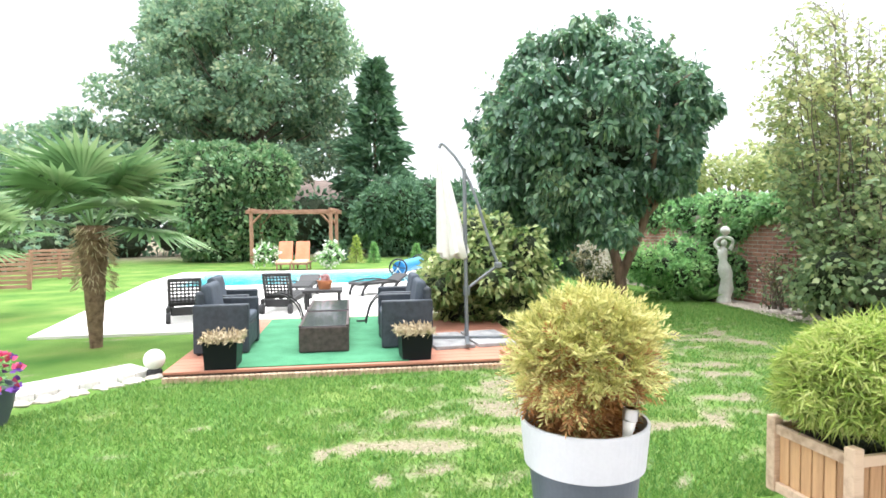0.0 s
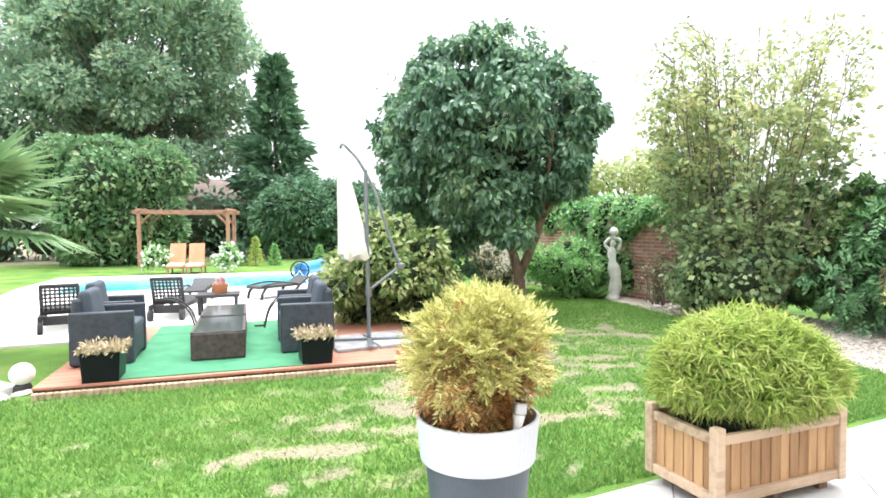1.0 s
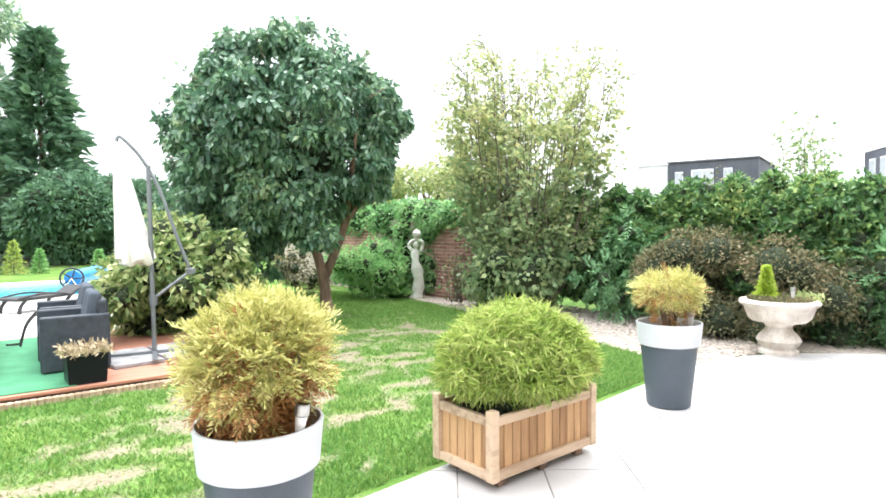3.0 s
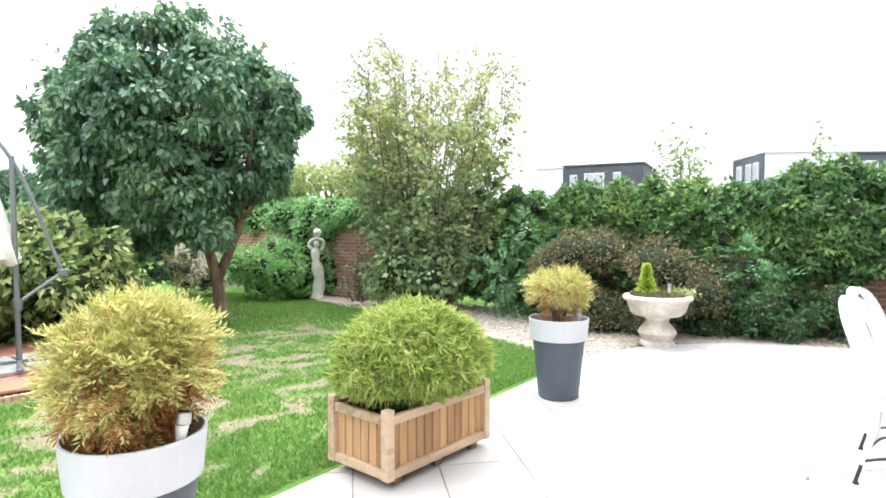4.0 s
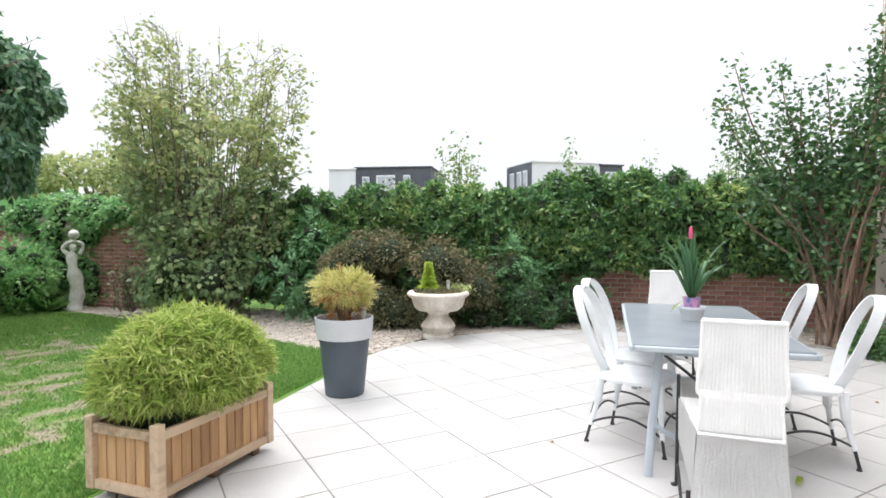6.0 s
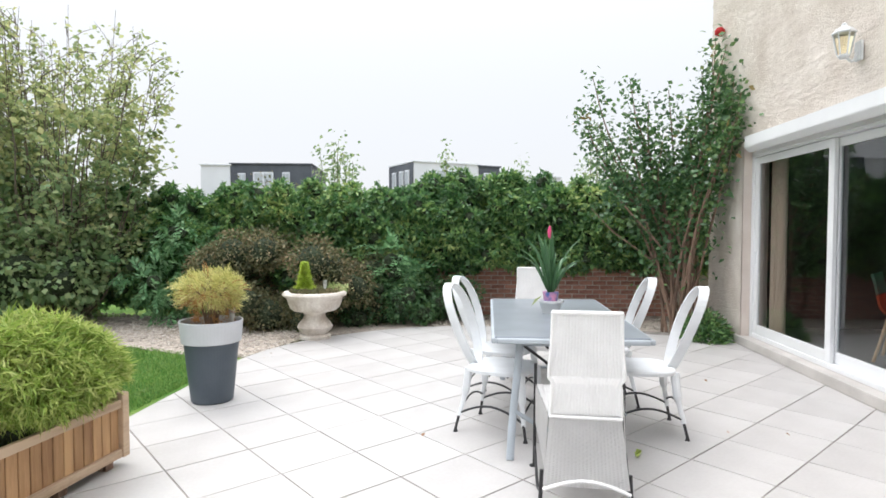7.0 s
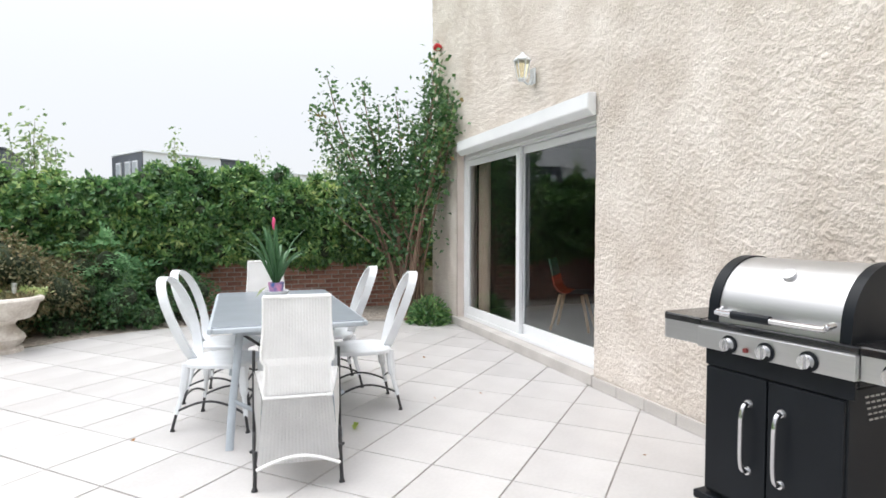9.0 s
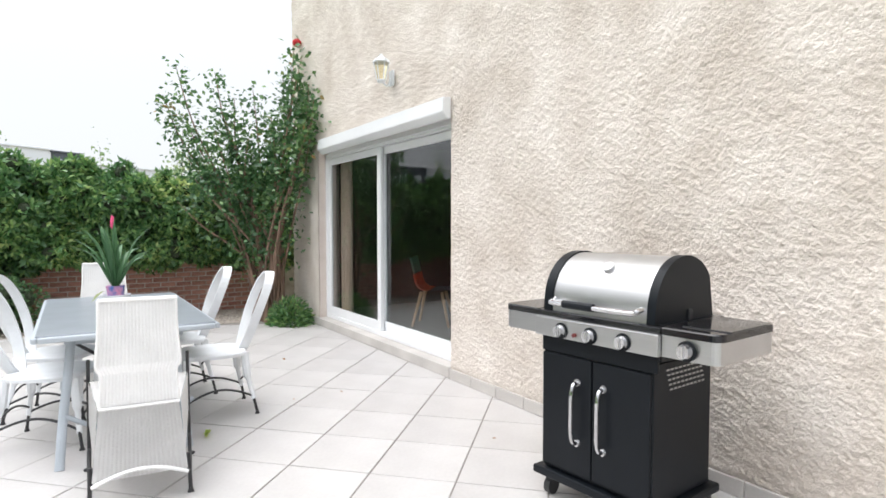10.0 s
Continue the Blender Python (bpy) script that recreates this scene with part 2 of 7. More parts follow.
def bx(bm, c, s, bevel=0.0, turn=None, seg=2):
    """A box of size s about c, with rounded edges."""
    m = Matrix.Translation(c)
    if turn is not None:
        m = m @ turn
    made = bmesh.ops.create_cube(bm, size=1.0, matrix=m @ Matrix.Diagonal((*s, 1)))
    if bevel:
        edges = list({e for v in made["verts"] for e in v.link_edges})
        bmesh.ops.bevel(bm, geom=edges, offset=bevel, segments=seg, affect="EDGES", profile=0.5)
    return bm


def box(c, s, bevel=0.0, turn=None, seg=2):
    return bx(bmesh.new(), c, s, bevel, turn, seg)


def lathe(profile, n=40, bm=None, c=(0, 0, 0)):
    """A turned body from (radius, height) pairs."""
    bm = bm or bmesh.new()
    rings = []
    for r, z in profile:
        rings.append([bm.verts.new((c[0] + max(r, 1e-4) * math.cos(2 * math.pi * k / n), c[1] + max(r, 1e-4) * math.sin(2 * math.pi * k / n), c[2] + z)) for k in range(n)])
    for a, b in zip(rings, rings[1:]):
        for k in range(n):
            bm.faces.new((a[k], a[(k + 1) % n], b[(k + 1) % n], b[k]))
    return bm


def tube(points, radius, n=8, bm=None, flat=1.0, cap=True):
    """A round bar along points; radius is one number or one per point."""
    bm = bm or bmesh.new()
    p = [Vector(q) for q in points]
    rad = radius if isinstance(radius, (list, tuple)) else [radius] * len(p)
    side, rings = None, []
    for k, q in enumerate(p):
        d = (p[min(k + 1, len(p) - 1)] - p[max(k - 1, 0)]).normalized()
        if side is None:
            side = d.cross(Vector((0, 0, 1)) if abs(d.z) < 0.9 else Vector((1, 0, 0))).normalized()
        side = (side - d * side.dot(d)).normalized()
        up = d.cross(side)
        rings.append([bm.verts.new(q + rad[k] * (math.cos(2 * math.pi * j / n) * side + flat * math.sin(2 * math.pi * j / n) * up)) for j in range(n)])
    for a, b in zip(rings, rings[1:]):
        for j in range(n):
            bm.faces.new((a[j], a[(j + 1) % n], b[(j + 1) % n], b[j]))
    if cap:
        bm.faces.new(rings[0][::-1])
        bm.faces.new(rings[-1])
    return bm


def arc(a, b, lift, n=12):
    """Points from a to b that bow upwards by lift."""
    a, b = Vector(a), Vector(b)
    return [a.lerp(b, k / n) + Vector((0, 0, lift * math.sin(math.pi * k / n))) for k in range(n + 1)]


def spline(points, n=8):
    """Catmull-Rom points through the given ones."""
    p = [Vector(q) for q in points]
    p = [2 * p[0] - p[1], *p, 2 * p[-1] - p[-2]]
    out = []
    for k in range(1, len(p) - 2):
        for j in range(n):
            t = j / n
            a, b, c, d = p[k - 1 : k + 3]
            out.append(0.5 * ((2 * b) + (c - a) * t + (2 * a - 5 * b + 4 * c - d) * t * t + (3 * b - a - 3 * c + d) * t**3))
    return out + [p[-2]]


RNG = np.random.default_rng(7)


def unit(v):
    return v / np.maximum(np.linalg.norm(v, axis=1, keepdims=True), 1e-9)


def mesh_arrays(name, verts, faces, material, parent=None, label="", extra=None):
    """A mesh from arrays of corners and of equal-sided faces."""
    me = bpy.data.meshes.new(name)
    k = faces.shape[1]
    me.vertices.add(len(verts))
    me.vertices.foreach_set("co", np.asarray(verts, np.float32).ravel())
    me.loops.add(faces.size)
    me.loops.foreach_set("vertex_index", faces.astype(np.int32).ravel())
    me.polygons.add(len(faces))
    me.polygons.foreach_set("loop_start", np.arange(0, faces.size, k, dtype=np.int32))
    if extra is not None:
        at = me.attributes.new("dry", "FLOAT", "POINT")
        at.data.foreach_set("value", np.asarray(extra, np.float32))
    me.update(calc_edges=True)
    me.validate()
    return link_mesh(name, me, material, parent, label)


def leaf_mesh(name, p, d, length, width, material, parent=None, label="", fold=0.25, wide_at=0.45, curl=0.0, flat_to=None):
    """One folded leaf at each point p, along d."""
    n = len(p)
    length = np.broadcast_to(length, n)[:, None]
    width = np.broadcast_to(width, n)[:, None]
    d = unit(d)
    s = unit(np.cross(d, RNG.normal(size=(n, 3)) if flat_to is None else flat_to))
    u = np.cross(s, d)
    u = np.where(u[:, 2:3] < 0, -u, u)
    mid = p + d * length * wide_at
    tip = p + d * length - u * length * curl
    a = mid + s * width / 2 + u * width * fold
    b = mid - s * width / 2 + u * width * fold
    verts = np.stack([p, a, tip, b], 1).reshape(-1, 3)
    i = np.arange(n)[:, None] * 4
    faces = np.concatenate([i + [[0, 1, 2]], i + [[0, 2, 3]]], 0)
    ob = mesh_arrays(name, verts, faces, material, parent, label)
    if n > 100:
        ob["kind"] = "stuff"
    return ob


def shell(centres, radii, density, squash=1.0, inner=0.75, droop=0.3, out=0.8):
    """Points and leaf directions in the outer shells of rounded clumps; points deep inside another clump are left out."""
    ps, ds = [], []
    centres, radii = np.asarray(centres, float), np.asarray(radii, float)
    for c, r in zip(centres, radii):
        n = max(6, int(density * 4 * math.pi * r * r))
        v = unit(RNG.normal(size=(n, 3)))
        rr = r * (inner + (1 - inner) * RNG.random(n) ** 0.6 + 0.06 * RNG.normal(size=n))
        q = c + v * rr[:, None] * [1, 1, squash]
        ps.append(q)
        ds.append(v * out + RNG.normal(size=(n, 3)) * 0.55 - [0, 0, droop])
    p, d = np.concatenate(ps), np.concatenate(ds)
    keep = np.ones(len(p), bool)
    for c, r in zip(centres, radii):
        keep &= np.linalg.norm((p - c) / [1, 1, squash], axis=1) > r * inner * 0.8
    return p[keep], d[keep]



def fans(p, d, spread, leaflet, width, count, seed, flat=0.15):
    """Flat feathered sprays: leaflets set alternately along an axis from each point; gives points, directions, lengths, widths and planes."""
    g_ = np.random.default_rng(seed)
    d = unit(d)
    side = unit(np.cross(d, unit(g_.normal(size=d.shape) * 0.5 + [0, 0, 1.0])))
    plane = np.cross(side, d)
    ln = spread * g_.uniform(0.7, 1.25, len(p))
    ps, ds, ls, ns = [], [], [], []
    for k in range(count):
        f = (k + 1.0) / count
        last = k == count - 1
        ps.append(p + d * (ln * f * 0.9)[:, None] - plane * (ln * 0.35 * f * f)[:, None] * flat * 2)
        ds.append(d + (0 if last else 1.0) * side * (0.95 if k % 2 else -0.95) + 0.14 * g_.normal(size=d.shape))
        ls.append(leaflet * (1.0 if last else 0.55 + 0.75 * math.sin(math.pi * (0.15 + 0.7 * f))) * g_.uniform(0.75, 1.25, len(p)))
        ns.append(plane + 0.25 * g_.normal(size=d.shape))
    ls = np.concatenate(ls)
    return np.concatenate(ps), np.concatenate(ds), ls, np.full(len(ls), width), np.concatenate(ns)


def rosettes(p, d, count, seed):
    """A whorl of leaves round each shoot tip."""
    g_ = np.random.default_rng(seed)
    d = unit(d)
    a = unit(np.cross(d, g_.normal(size=d.shape)))
    b = np.cross(d, a)
    ds = [d * 0.55 + a * math.cos(2 * math.pi * k / count) + b * math.sin(2 * math.pi * k / count) + 0.2 * g_.normal(size=d.shape) for k in range(count)]
    return np.tile(p, (count, 1)), np.concatenate(ds)


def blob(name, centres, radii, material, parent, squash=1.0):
    """The dense inside of a bush: joined knobbly masses, dark in place of shade."""
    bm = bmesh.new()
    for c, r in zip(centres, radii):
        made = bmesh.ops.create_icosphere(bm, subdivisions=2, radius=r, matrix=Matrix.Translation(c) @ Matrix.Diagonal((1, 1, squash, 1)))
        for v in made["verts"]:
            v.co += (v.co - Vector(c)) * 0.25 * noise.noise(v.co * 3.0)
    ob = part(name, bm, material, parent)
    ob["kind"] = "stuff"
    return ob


# ---- ground: one lawn sheet to the horizon ----
def dryness(x, y):
    """Worn, dry patches, most of them in front of the deck and beside the round tree."""
    warp = 0.35 * noise.noise((x * 1.9, y * 1.9, 6.6))
    x, y = x + warp, y - 0.6 * warp
    base = 0.22 * noise.noise((x * 0.6, y * 0.6, 3.1)) + 0.42 * noise.noise((x * 1.5 + y * 0.5, y * 2.3, 8.2)) + 0.50 * noise.noise((x * 3.2, y * 4.6, 1.0)) + 0.32 * noise.noise((x * 7.5, y * 9.5, 4.0))
    band = math.exp(-(((x - 3.2) / 2.6) ** 2 + ((y - 5.2) / 2.0) ** 2)) * 0.50 + 0.30 * math.exp(-(((x - 5.4) / 1.5) ** 2 + ((y - 6.6) / 1.9) ** 2)) + math.exp(-(((x - 1.6) / 1.6) ** 2 + ((y - 3.5) / 1.0) ** 2)) * 0.24
    raw = 0.06 + base + band
    return 0.16 * min(1.0, max(0.0, raw * 3)) + 0.84 * min(1.0, max(0.0, (raw - 0.36) / 0.40))


def build_ground():
    near = np.arange(-9, 13.01, 0.10)
    far = np.array([16, 20, 26, 34, 46, 65, 100, 170, 300, 600, 1500])
    xs = np.concatenate([-far[::-1], near, far + 0.0])
    ys = np.concatenate([-far[::-1], np.arange(-9, 16.01, 0.10), far[1:] + 0.0])
    gx, gy = np.meshgrid(xs, ys)
    p = np.stack([gx.ravel(), gy.ravel(), np.zeros(gx.size)], 1)
    dry = np.zeros(len(p))
    for k, (x, y, _) in enumerate(p):
        dry[k] = dryness(x, y) if 2 < y < 16 and -3 < x < 9 else (0.2 if abs(x) < 24 and -12 < y < 34 else 1.0)
        p[k, 2] = -0.035 + (0.012 * noise.noise((x * 1.5, y * 1.5, 0)) if abs(x) < 14 and abs(y) < 20 else 0)
    w = len(xs)
    i = (np.arange(len(ys) - 1)[:, None] * w + np.arange(w - 1)[None]).ravel()[:, None]
    ob = mesh_arrays("ground", p, i + [[0, 1, w + 1, w]], lawn_material(), extra=dry)
    ob.data.shade_smooth()
    return tagged(ob, "green garden lawn with dry straw-coloured patches", "lawn", kind="structure")


build_ground()


def build_blades():
    """Grass blades over the near lawn, thin where it is dry."""
    n = 360000
    x, y = RNG.uniform(-3.0, 7.9, n), 2.5 + 9.0 * RNG.random(n) ** 1.3
    dry = np.array([dryness(a, b) for a, b in zip(x, y)])
    keep = (RNG.random(n) > np.clip((dry - 0.15) * 1.25, 0, 0.86))
    deck = (x > -1.0) & (x < 3.05) & (y > 6.02 - 0.135 * (x + 0.87))
    strip = (x < -0.9) & (y > 5.0 + (x + 2.1) * 1.05)
    bed = (x > 6.35 + 0.36 * np.clip(y - 2.9, 0, 9)) & (y < 9.5)
    keep &= ~deck & ~strip & ~bed & ((y > 2.56) | (x < 1))
    x, y, dry = x[keep], y[keep], dry[keep]
    n = len(x)
    h = RNG.uniform(0.015, 0.045, n) * (1.1 - 0.5 * dry)
    a = RNG.uniform(0, 6.28, n)
    w = RNG.uniform(0.003, 0.006, n) * 1.4
    lean = RNG.normal(size=(n, 2)) * 0.018
    root = np.stack([x, y, np.full(n, -0.036)], 1)
    off = np.stack([np.cos(a) * w, np.sin(a) * w, np.zeros(n)], 1)
    tip = root + np.stack([lean[:, 0], lean[:, 1], h], 1)
    verts = np.stack([root - off, root + off, tip], 1).reshape(-1, 3)
    ob = mesh_arrays("grass", verts, np.arange(3 * n).reshape(-1, 3), blade_material(), extra=np.repeat(np.clip((dry - 0.2) * 1.1, 0, 0.9) * RNG.random(n), 3))
    return tagged(ob, "short green grass blades with straw among them", "grass", kind="stuff")


build_blades()

# ---- terrace: slab and diagonal square tiles ----
def terrace_outline(inset=0.0):
    pts = [(-6.5, -3.25), (-6.5, 2.46 - inset)]
    cx, cy, rx, ry = 5.9, -0.35, 2.62 - inset, 2.81 - inset
    pts += [(cx + rx * math.sin(a), cy + ry * math.cos(a)) for a in np.linspace(0, math.pi * 0.62, 26)]
    pts += [(8.15 - inset, -3.25)]
    return pts[::-1]


def clip_convex(poly, outline):
    """Cuts poly down to what lies inside the convex outline (both counter-clockwise)."""
    out = poly
    for (ax, ay), (bx_, by_) in zip(outline, outline[1:] + outline[:1]):
        src, out = out, []
        for k in range(len(src)):
            p, q = src[k - 1], src[k]
            sp = (bx_ - ax) * (p[1] - ay) - (by_ - ay) * (p[0] - ax)
            sq = (bx_ - ax) * (q[1] - ay) - (by_ - ay) * (q[0] - ax)
            if (sp >= 0) != (sq >= 0):
                t = sp / (sp - sq)
                out.append((p[0] + t * (q[0] - p[0]), p[1] + t * (q[1] - p[1])))
            if sq >= 0:
                out.append(q)
        if len(out) < 3:
            return []
    return out


def prism(poly, z0, z1, bm=None, chamfer=0.0):
    bm = bm or bmesh.new()
    cx, cy = sum(p[0] for p in poly) / len(poly), sum(p[1] for p in poly) / len(poly)
    low = [bm.verts.new((x, y, z0)) for x, y in poly]
    top = [bm.verts.new((x, y, z1 - chamfer)) for x, y in poly]
    k = len(poly)
    for i in range(k):
        bm.faces.new((low[i], low[(i + 1) % k], top[(i + 1) % k], top[i]))
    if chamfer:
        cap = []
        for x, y in poly:
            d = max(math.hypot(x - cx, y - cy), 1e-6)
            cap.append(bm.verts.new((x - (x - cx) / d * chamfer, y - (y - cy) / d * chamfer, z1)))
        for i in range(k):
            bm.faces.new((top[i], top[(i + 1) % k], cap[(i + 1) % k], cap[i]))
        bm.faces.new(cap)
    else:
        bm.faces.new(top)
    bm.faces.new(low[::-1])
    return bm


terrace = part("terrace", prism(terrace_outline(), -0.25, -0.006), M["mortar"])
tagged(terrace, "pale beige tiled garden terrace with dark joints and a rounded edge", "terrace", kind="structure")


# ---- house wall with roughcast, sliding door opening ----
WY = -3.27
OX0, OX1, OZ0, OZ1 = 4.14, 7.45, 0.10, 2.40


def rough_wall():
    xs = np.concatenate([np.arange(-6.5, -1.0, 0.12), np.arange(-1.0, 0.4, 0.03), np.arange(0.4, OX0 - 0.001, 0.0115), [OX0], np.arange(OX0 + 0.03, OX1, 0.035), [OX1], np.arange(OX1 + 0.03, 8.5, 0.035), [8.5]])
    zs = np.concatenate([np.arange(0.0, OZ1 - 0.001, 0.0125), [OZ1], np.arange(OZ1 + 0.016, 3.0, 0.016), np.arange(3.0, 5.2, 0.028), np.arange(5.2, 6.6, 0.1)])
    gx, gz = np.meshgrid(xs, zs)
    p = np.stack([gx.ravel(), np.full(gx.size, WY), gz.ravel()], 1)
    for k, (x, _, z) in enumerate(p):
        a = 0.30 * noise.noise((x * 17 + 3 * z, 0.3, z * 19 - 2 * x)) + 0.60 * noise.noise((x * 37 + 5 * z, 5.0, z * 39)) + 0.75 * noise.noise((x * 71, 2.0, z * 67 + 9 * x))
        p[k, 1] += (0.0015 if 7.4 < x < 7.8 and z < 2.35 else 0.0072) * max(-0.55, min(0.9, a * 2.2))
    w = len(xs)
    i = (np.arange(len(zs) - 1)[:, None] * w + np.arange(w - 1)[None]).ravel()
    cx, cz = 0.5 * (gx[:-1, :-1] + gx[1:, 1:]).ravel(), 0.5 * (gz[:-1, :-1] + gz[1:, 1:]).ravel()
    i = i[~((cx > OX0) & (cx < OX1) & (cz < OZ1))][:, None]
    return mesh_arrays("roughcast", p, i + [[0, 1, w + 1, w]], M["stucco"])


def build_house():
    house = thing("house", Matrix(), "two-storey house wall in cream roughcast render", "house", kind="structure")
    bm = bmesh.new()
    t = 0.30
    yb = WY - 0.012 - t / 2
    bx(bm, ((OX0 - 6.5) / 2, yb, 3.25), (OX0 + 6.5, t, 6.5))
    bx(bm, ((OX1 + 8.5) / 2, yb, 3.25), (8.5 - OX1, t, 6.5))
    bx(bm, ((OX0 + OX1) / 2, yb, (OZ1 + 6.5) / 2), (OX1 - OX0, t, 6.5 - OZ1))
    bx(bm, (8.35, WY - 3.7, 3.25), (0.3, 6.76, 6.5))
    bx(bm, (-6.35, WY - 3.7, 3.25), (0.3, 6.76, 6.5))
    bx(bm, (1.0, WY - 7.2, 3.25), (15.0, 0.25, 6.5))
    part("wall", bm, M["plaster"], house)
    r = rough_wall()
    r.parent = house
    r["label"] = "cream roughcast render"
    bm = box((1.0, WY - 3.6, 6.7), (15.6, 8.0, 0.25), 0.03)
    part("roof", bm, M["brick"], house)
    return house


house = build_house()


# ---- vegetation ----
def grow(name, m, label, centres, radii, material, density, length, width, squash=1.0, inner=0.75, core=0.72, group="", category="bush", whorl=0, **kw):
    """A dense bush: a core coloured dark for shade, and a coat of leaves."""
    ob = thing(name, m, label, category, group)
    p, d = shell(centres, radii, density, squash, inner, **kw)
    k = len(p)
    low = p[:, 2] > 0.0
    p, d = p[low], d[low]
    if whorl:
        p, d = rosettes(p, d, whorl, 7)
    k = len(p)
    leaf_mesh("foliage", p, d, length * RNG.uniform(0.6, 1.2, k), width * RNG.uniform(0.7, 1.2, k), material, ob)
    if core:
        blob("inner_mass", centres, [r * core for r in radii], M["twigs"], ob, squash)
    return ob


def filled(n, half, centre, r0, r1, seed, bottom=None, uneven=0.0):
    """Clump centres spread over the outside of an ellipsoid."""
    g = np.random.default_rng(seed)
    v = unit(g.normal(size=(n * 3, 3)))
    rr = g.uniform(0.62, 0.9, n * 3)
    if uneven:
        rr = rr * np.array([1 + uneven * noise.noise((a * 2.1 + seed, b * 2.1, c_ * 2.1)) for a, b, c_ in v])
    p = np.asarray(centre) + v * np.asarray(half) * rr[:, None]
    if bottom is not None:
        p = p[p[:, 2] > bottom]
    p = p[:n]
    return p, g.uniform(r0, r1, len(p))


def limb(a, b, r0, r1, wob=0.1, seed=0, n=6):
    g = random.Random(seed)
    a, b = Vector(a), Vector(b)
    pts = [a.lerp(b, k / n) + Vector((g.uniform(-wob, wob), g.uniform(-wob, wob), 0)) * (0 < k < n) for k in range(n + 1)]
    return pts, [r0 + (r1 - r0) * k / n for k in range(n + 1)]


def round_tree():
    """The clipped broad-leaved tree on the lawn, forked low."""
    t = thing("round_tree", pose(5.62, 8.3, -0.04), "round-crowned broadleaf tree with glossy dark green leaves on the lawn", "tree")
    bm = bmesh.new()
    for pts, rad in (
        ([(0, 0, 0), (-0.02, 0.02, 0.35), (-0.05, 0.05, 0.8)], [0.12, 0.095, 0.085]),
        ([(-0.04, 0.04, 0.6), (0.12, -0.12, 1.15), (0.24, -0.24, 1.65), (0.32, -0.3, 2.4), (0.4, -0.35, 3.4)], [0.082, 0.072, 0.064, 0.050, 0.025]),
        ([(-0.05, 0.05, 0.7), (-0.14, 0.15, 1.15), (-0.32, 0.33, 1.6), (-0.7, 0.6, 2.3), (-0.9, 0.7, 3.2)], [0.09, 0.075, 0.065, 0.045, 0.02]),
        ([(-0.14, 0.15, 1.1), (-0.4, 0.1, 1.5), (-0.9, 0.0, 2.0)], [0.055, 0.045, 0.02]),
        ([(0.24, -0.24, 1.6), (0.5, -0.5, 2.1), (0.65, -0.7, 2.6)], [0.055, 0.04, 0.018]),
        ([(0.24, -0.24, 1.7), (0.1, -0.6, 2.3), (-0.1, -1.0, 2.9)], [0.05, 0.035, 0.015]),
    ):
        q = spline(pts, 5)
        tube(q, [float(np.interp(k, np.linspace(0, len(q) - 1, len(rad)), rad)) for k in range(len(q))], 9, bm)
    part("trunk", bm, M["bark"], t, smooth=True)
    c, r = filled(70, (1.8, 1.8, 1.62), (-0.42, 0.42, 2.9), 0.38, 0.56, 3, 1.35)
    c = np.concatenate([c, [(-1.5, 0.9, 1.3), (-1.0, 0.5, 1.15), (-1.9, 1.3, 1.6), (-0.6, -0.5, 1.55)]])
    r = np.concatenate([r, [0.5, 0.45, 0.5, 0.4]])
    keep = ~(((c[:, 0] - c[:, 1]) > 0.2) & (c[:, 2] < 2.0))
    c, r = c[keep], r[keep]
    p, d = shell(c, r, 60, 1.0, 0.6, droop=0.85, out=0.65)
    # tufts of drooping leaves at the ends of the twigs, with gaps between them
    g_ = np.random.default_rng(41)
    pick = g_.integers(0, len(c), 520)
    v = unit(g_.normal(size=(520, 3)) + 1.1 * unit(c[pick] - np.array((-0.42, 0.42, 2.8))))
    tc = c[pick] + v * (r[pick] * g_.uniform(0.78, 1.10, 520))[:, None]
    away = np.array([np.min(np.linalg.norm(c - q, axis=1) / r) for q in tc]) > 0.68
    tc = tc[away]
    tp, td = shell(tc, g_.uniform(0.11, 0.21, len(tc)), 330, 0.8, 0.25, droop=1.0, out=0.7)
    p, d = np.concatenate([p, tp]), np.concatenate([d, td])
    k = len(p)
    leaf_mesh("crown", p, d, RNG.uniform(0.09, 0.165, k), RNG.uniform(0.055, 0.09, k), L["tree"], t, fold=0.16, wide_at=0.4, curl=0.15)
    tips = unit(RNG.normal(size=(90, 3)) * [1, 1, 0.5] + [0, 0, 0.7])
    q = np.array((-0.38, 0.38, 2.95)) + tips * [2.02, 2.02, 1.86] * RNG.uniform(0.95, 1.03, (90, 1))
    bm = bmesh.new()
    for a, b in zip(q, tips):
        tube([a - b * 0.32, a], [0.006, 0.003], 4, bm)
    part("twig", bm, M["bark"], t)["kind"] = "stuff"
    q = np.concatenate([q - tips * 0.06 * k_ for k_ in range(4)])
    leaf_mesh("crown_tip", q, RNG.normal(size=q.shape) + [0, 0, 0.1], 0.10, 0.055, L["tree"], t)
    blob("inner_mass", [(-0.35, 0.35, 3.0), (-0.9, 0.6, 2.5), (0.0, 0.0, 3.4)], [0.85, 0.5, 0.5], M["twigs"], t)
    return t


round_tree()


def hedge_top(y):
    return float(np.interp(y, (-3.5, -1.0, 1.2, 2.6, 4.2, 6.0), (2.14, 2.16, 2.17, 2.07, 2.00, 2.00)))


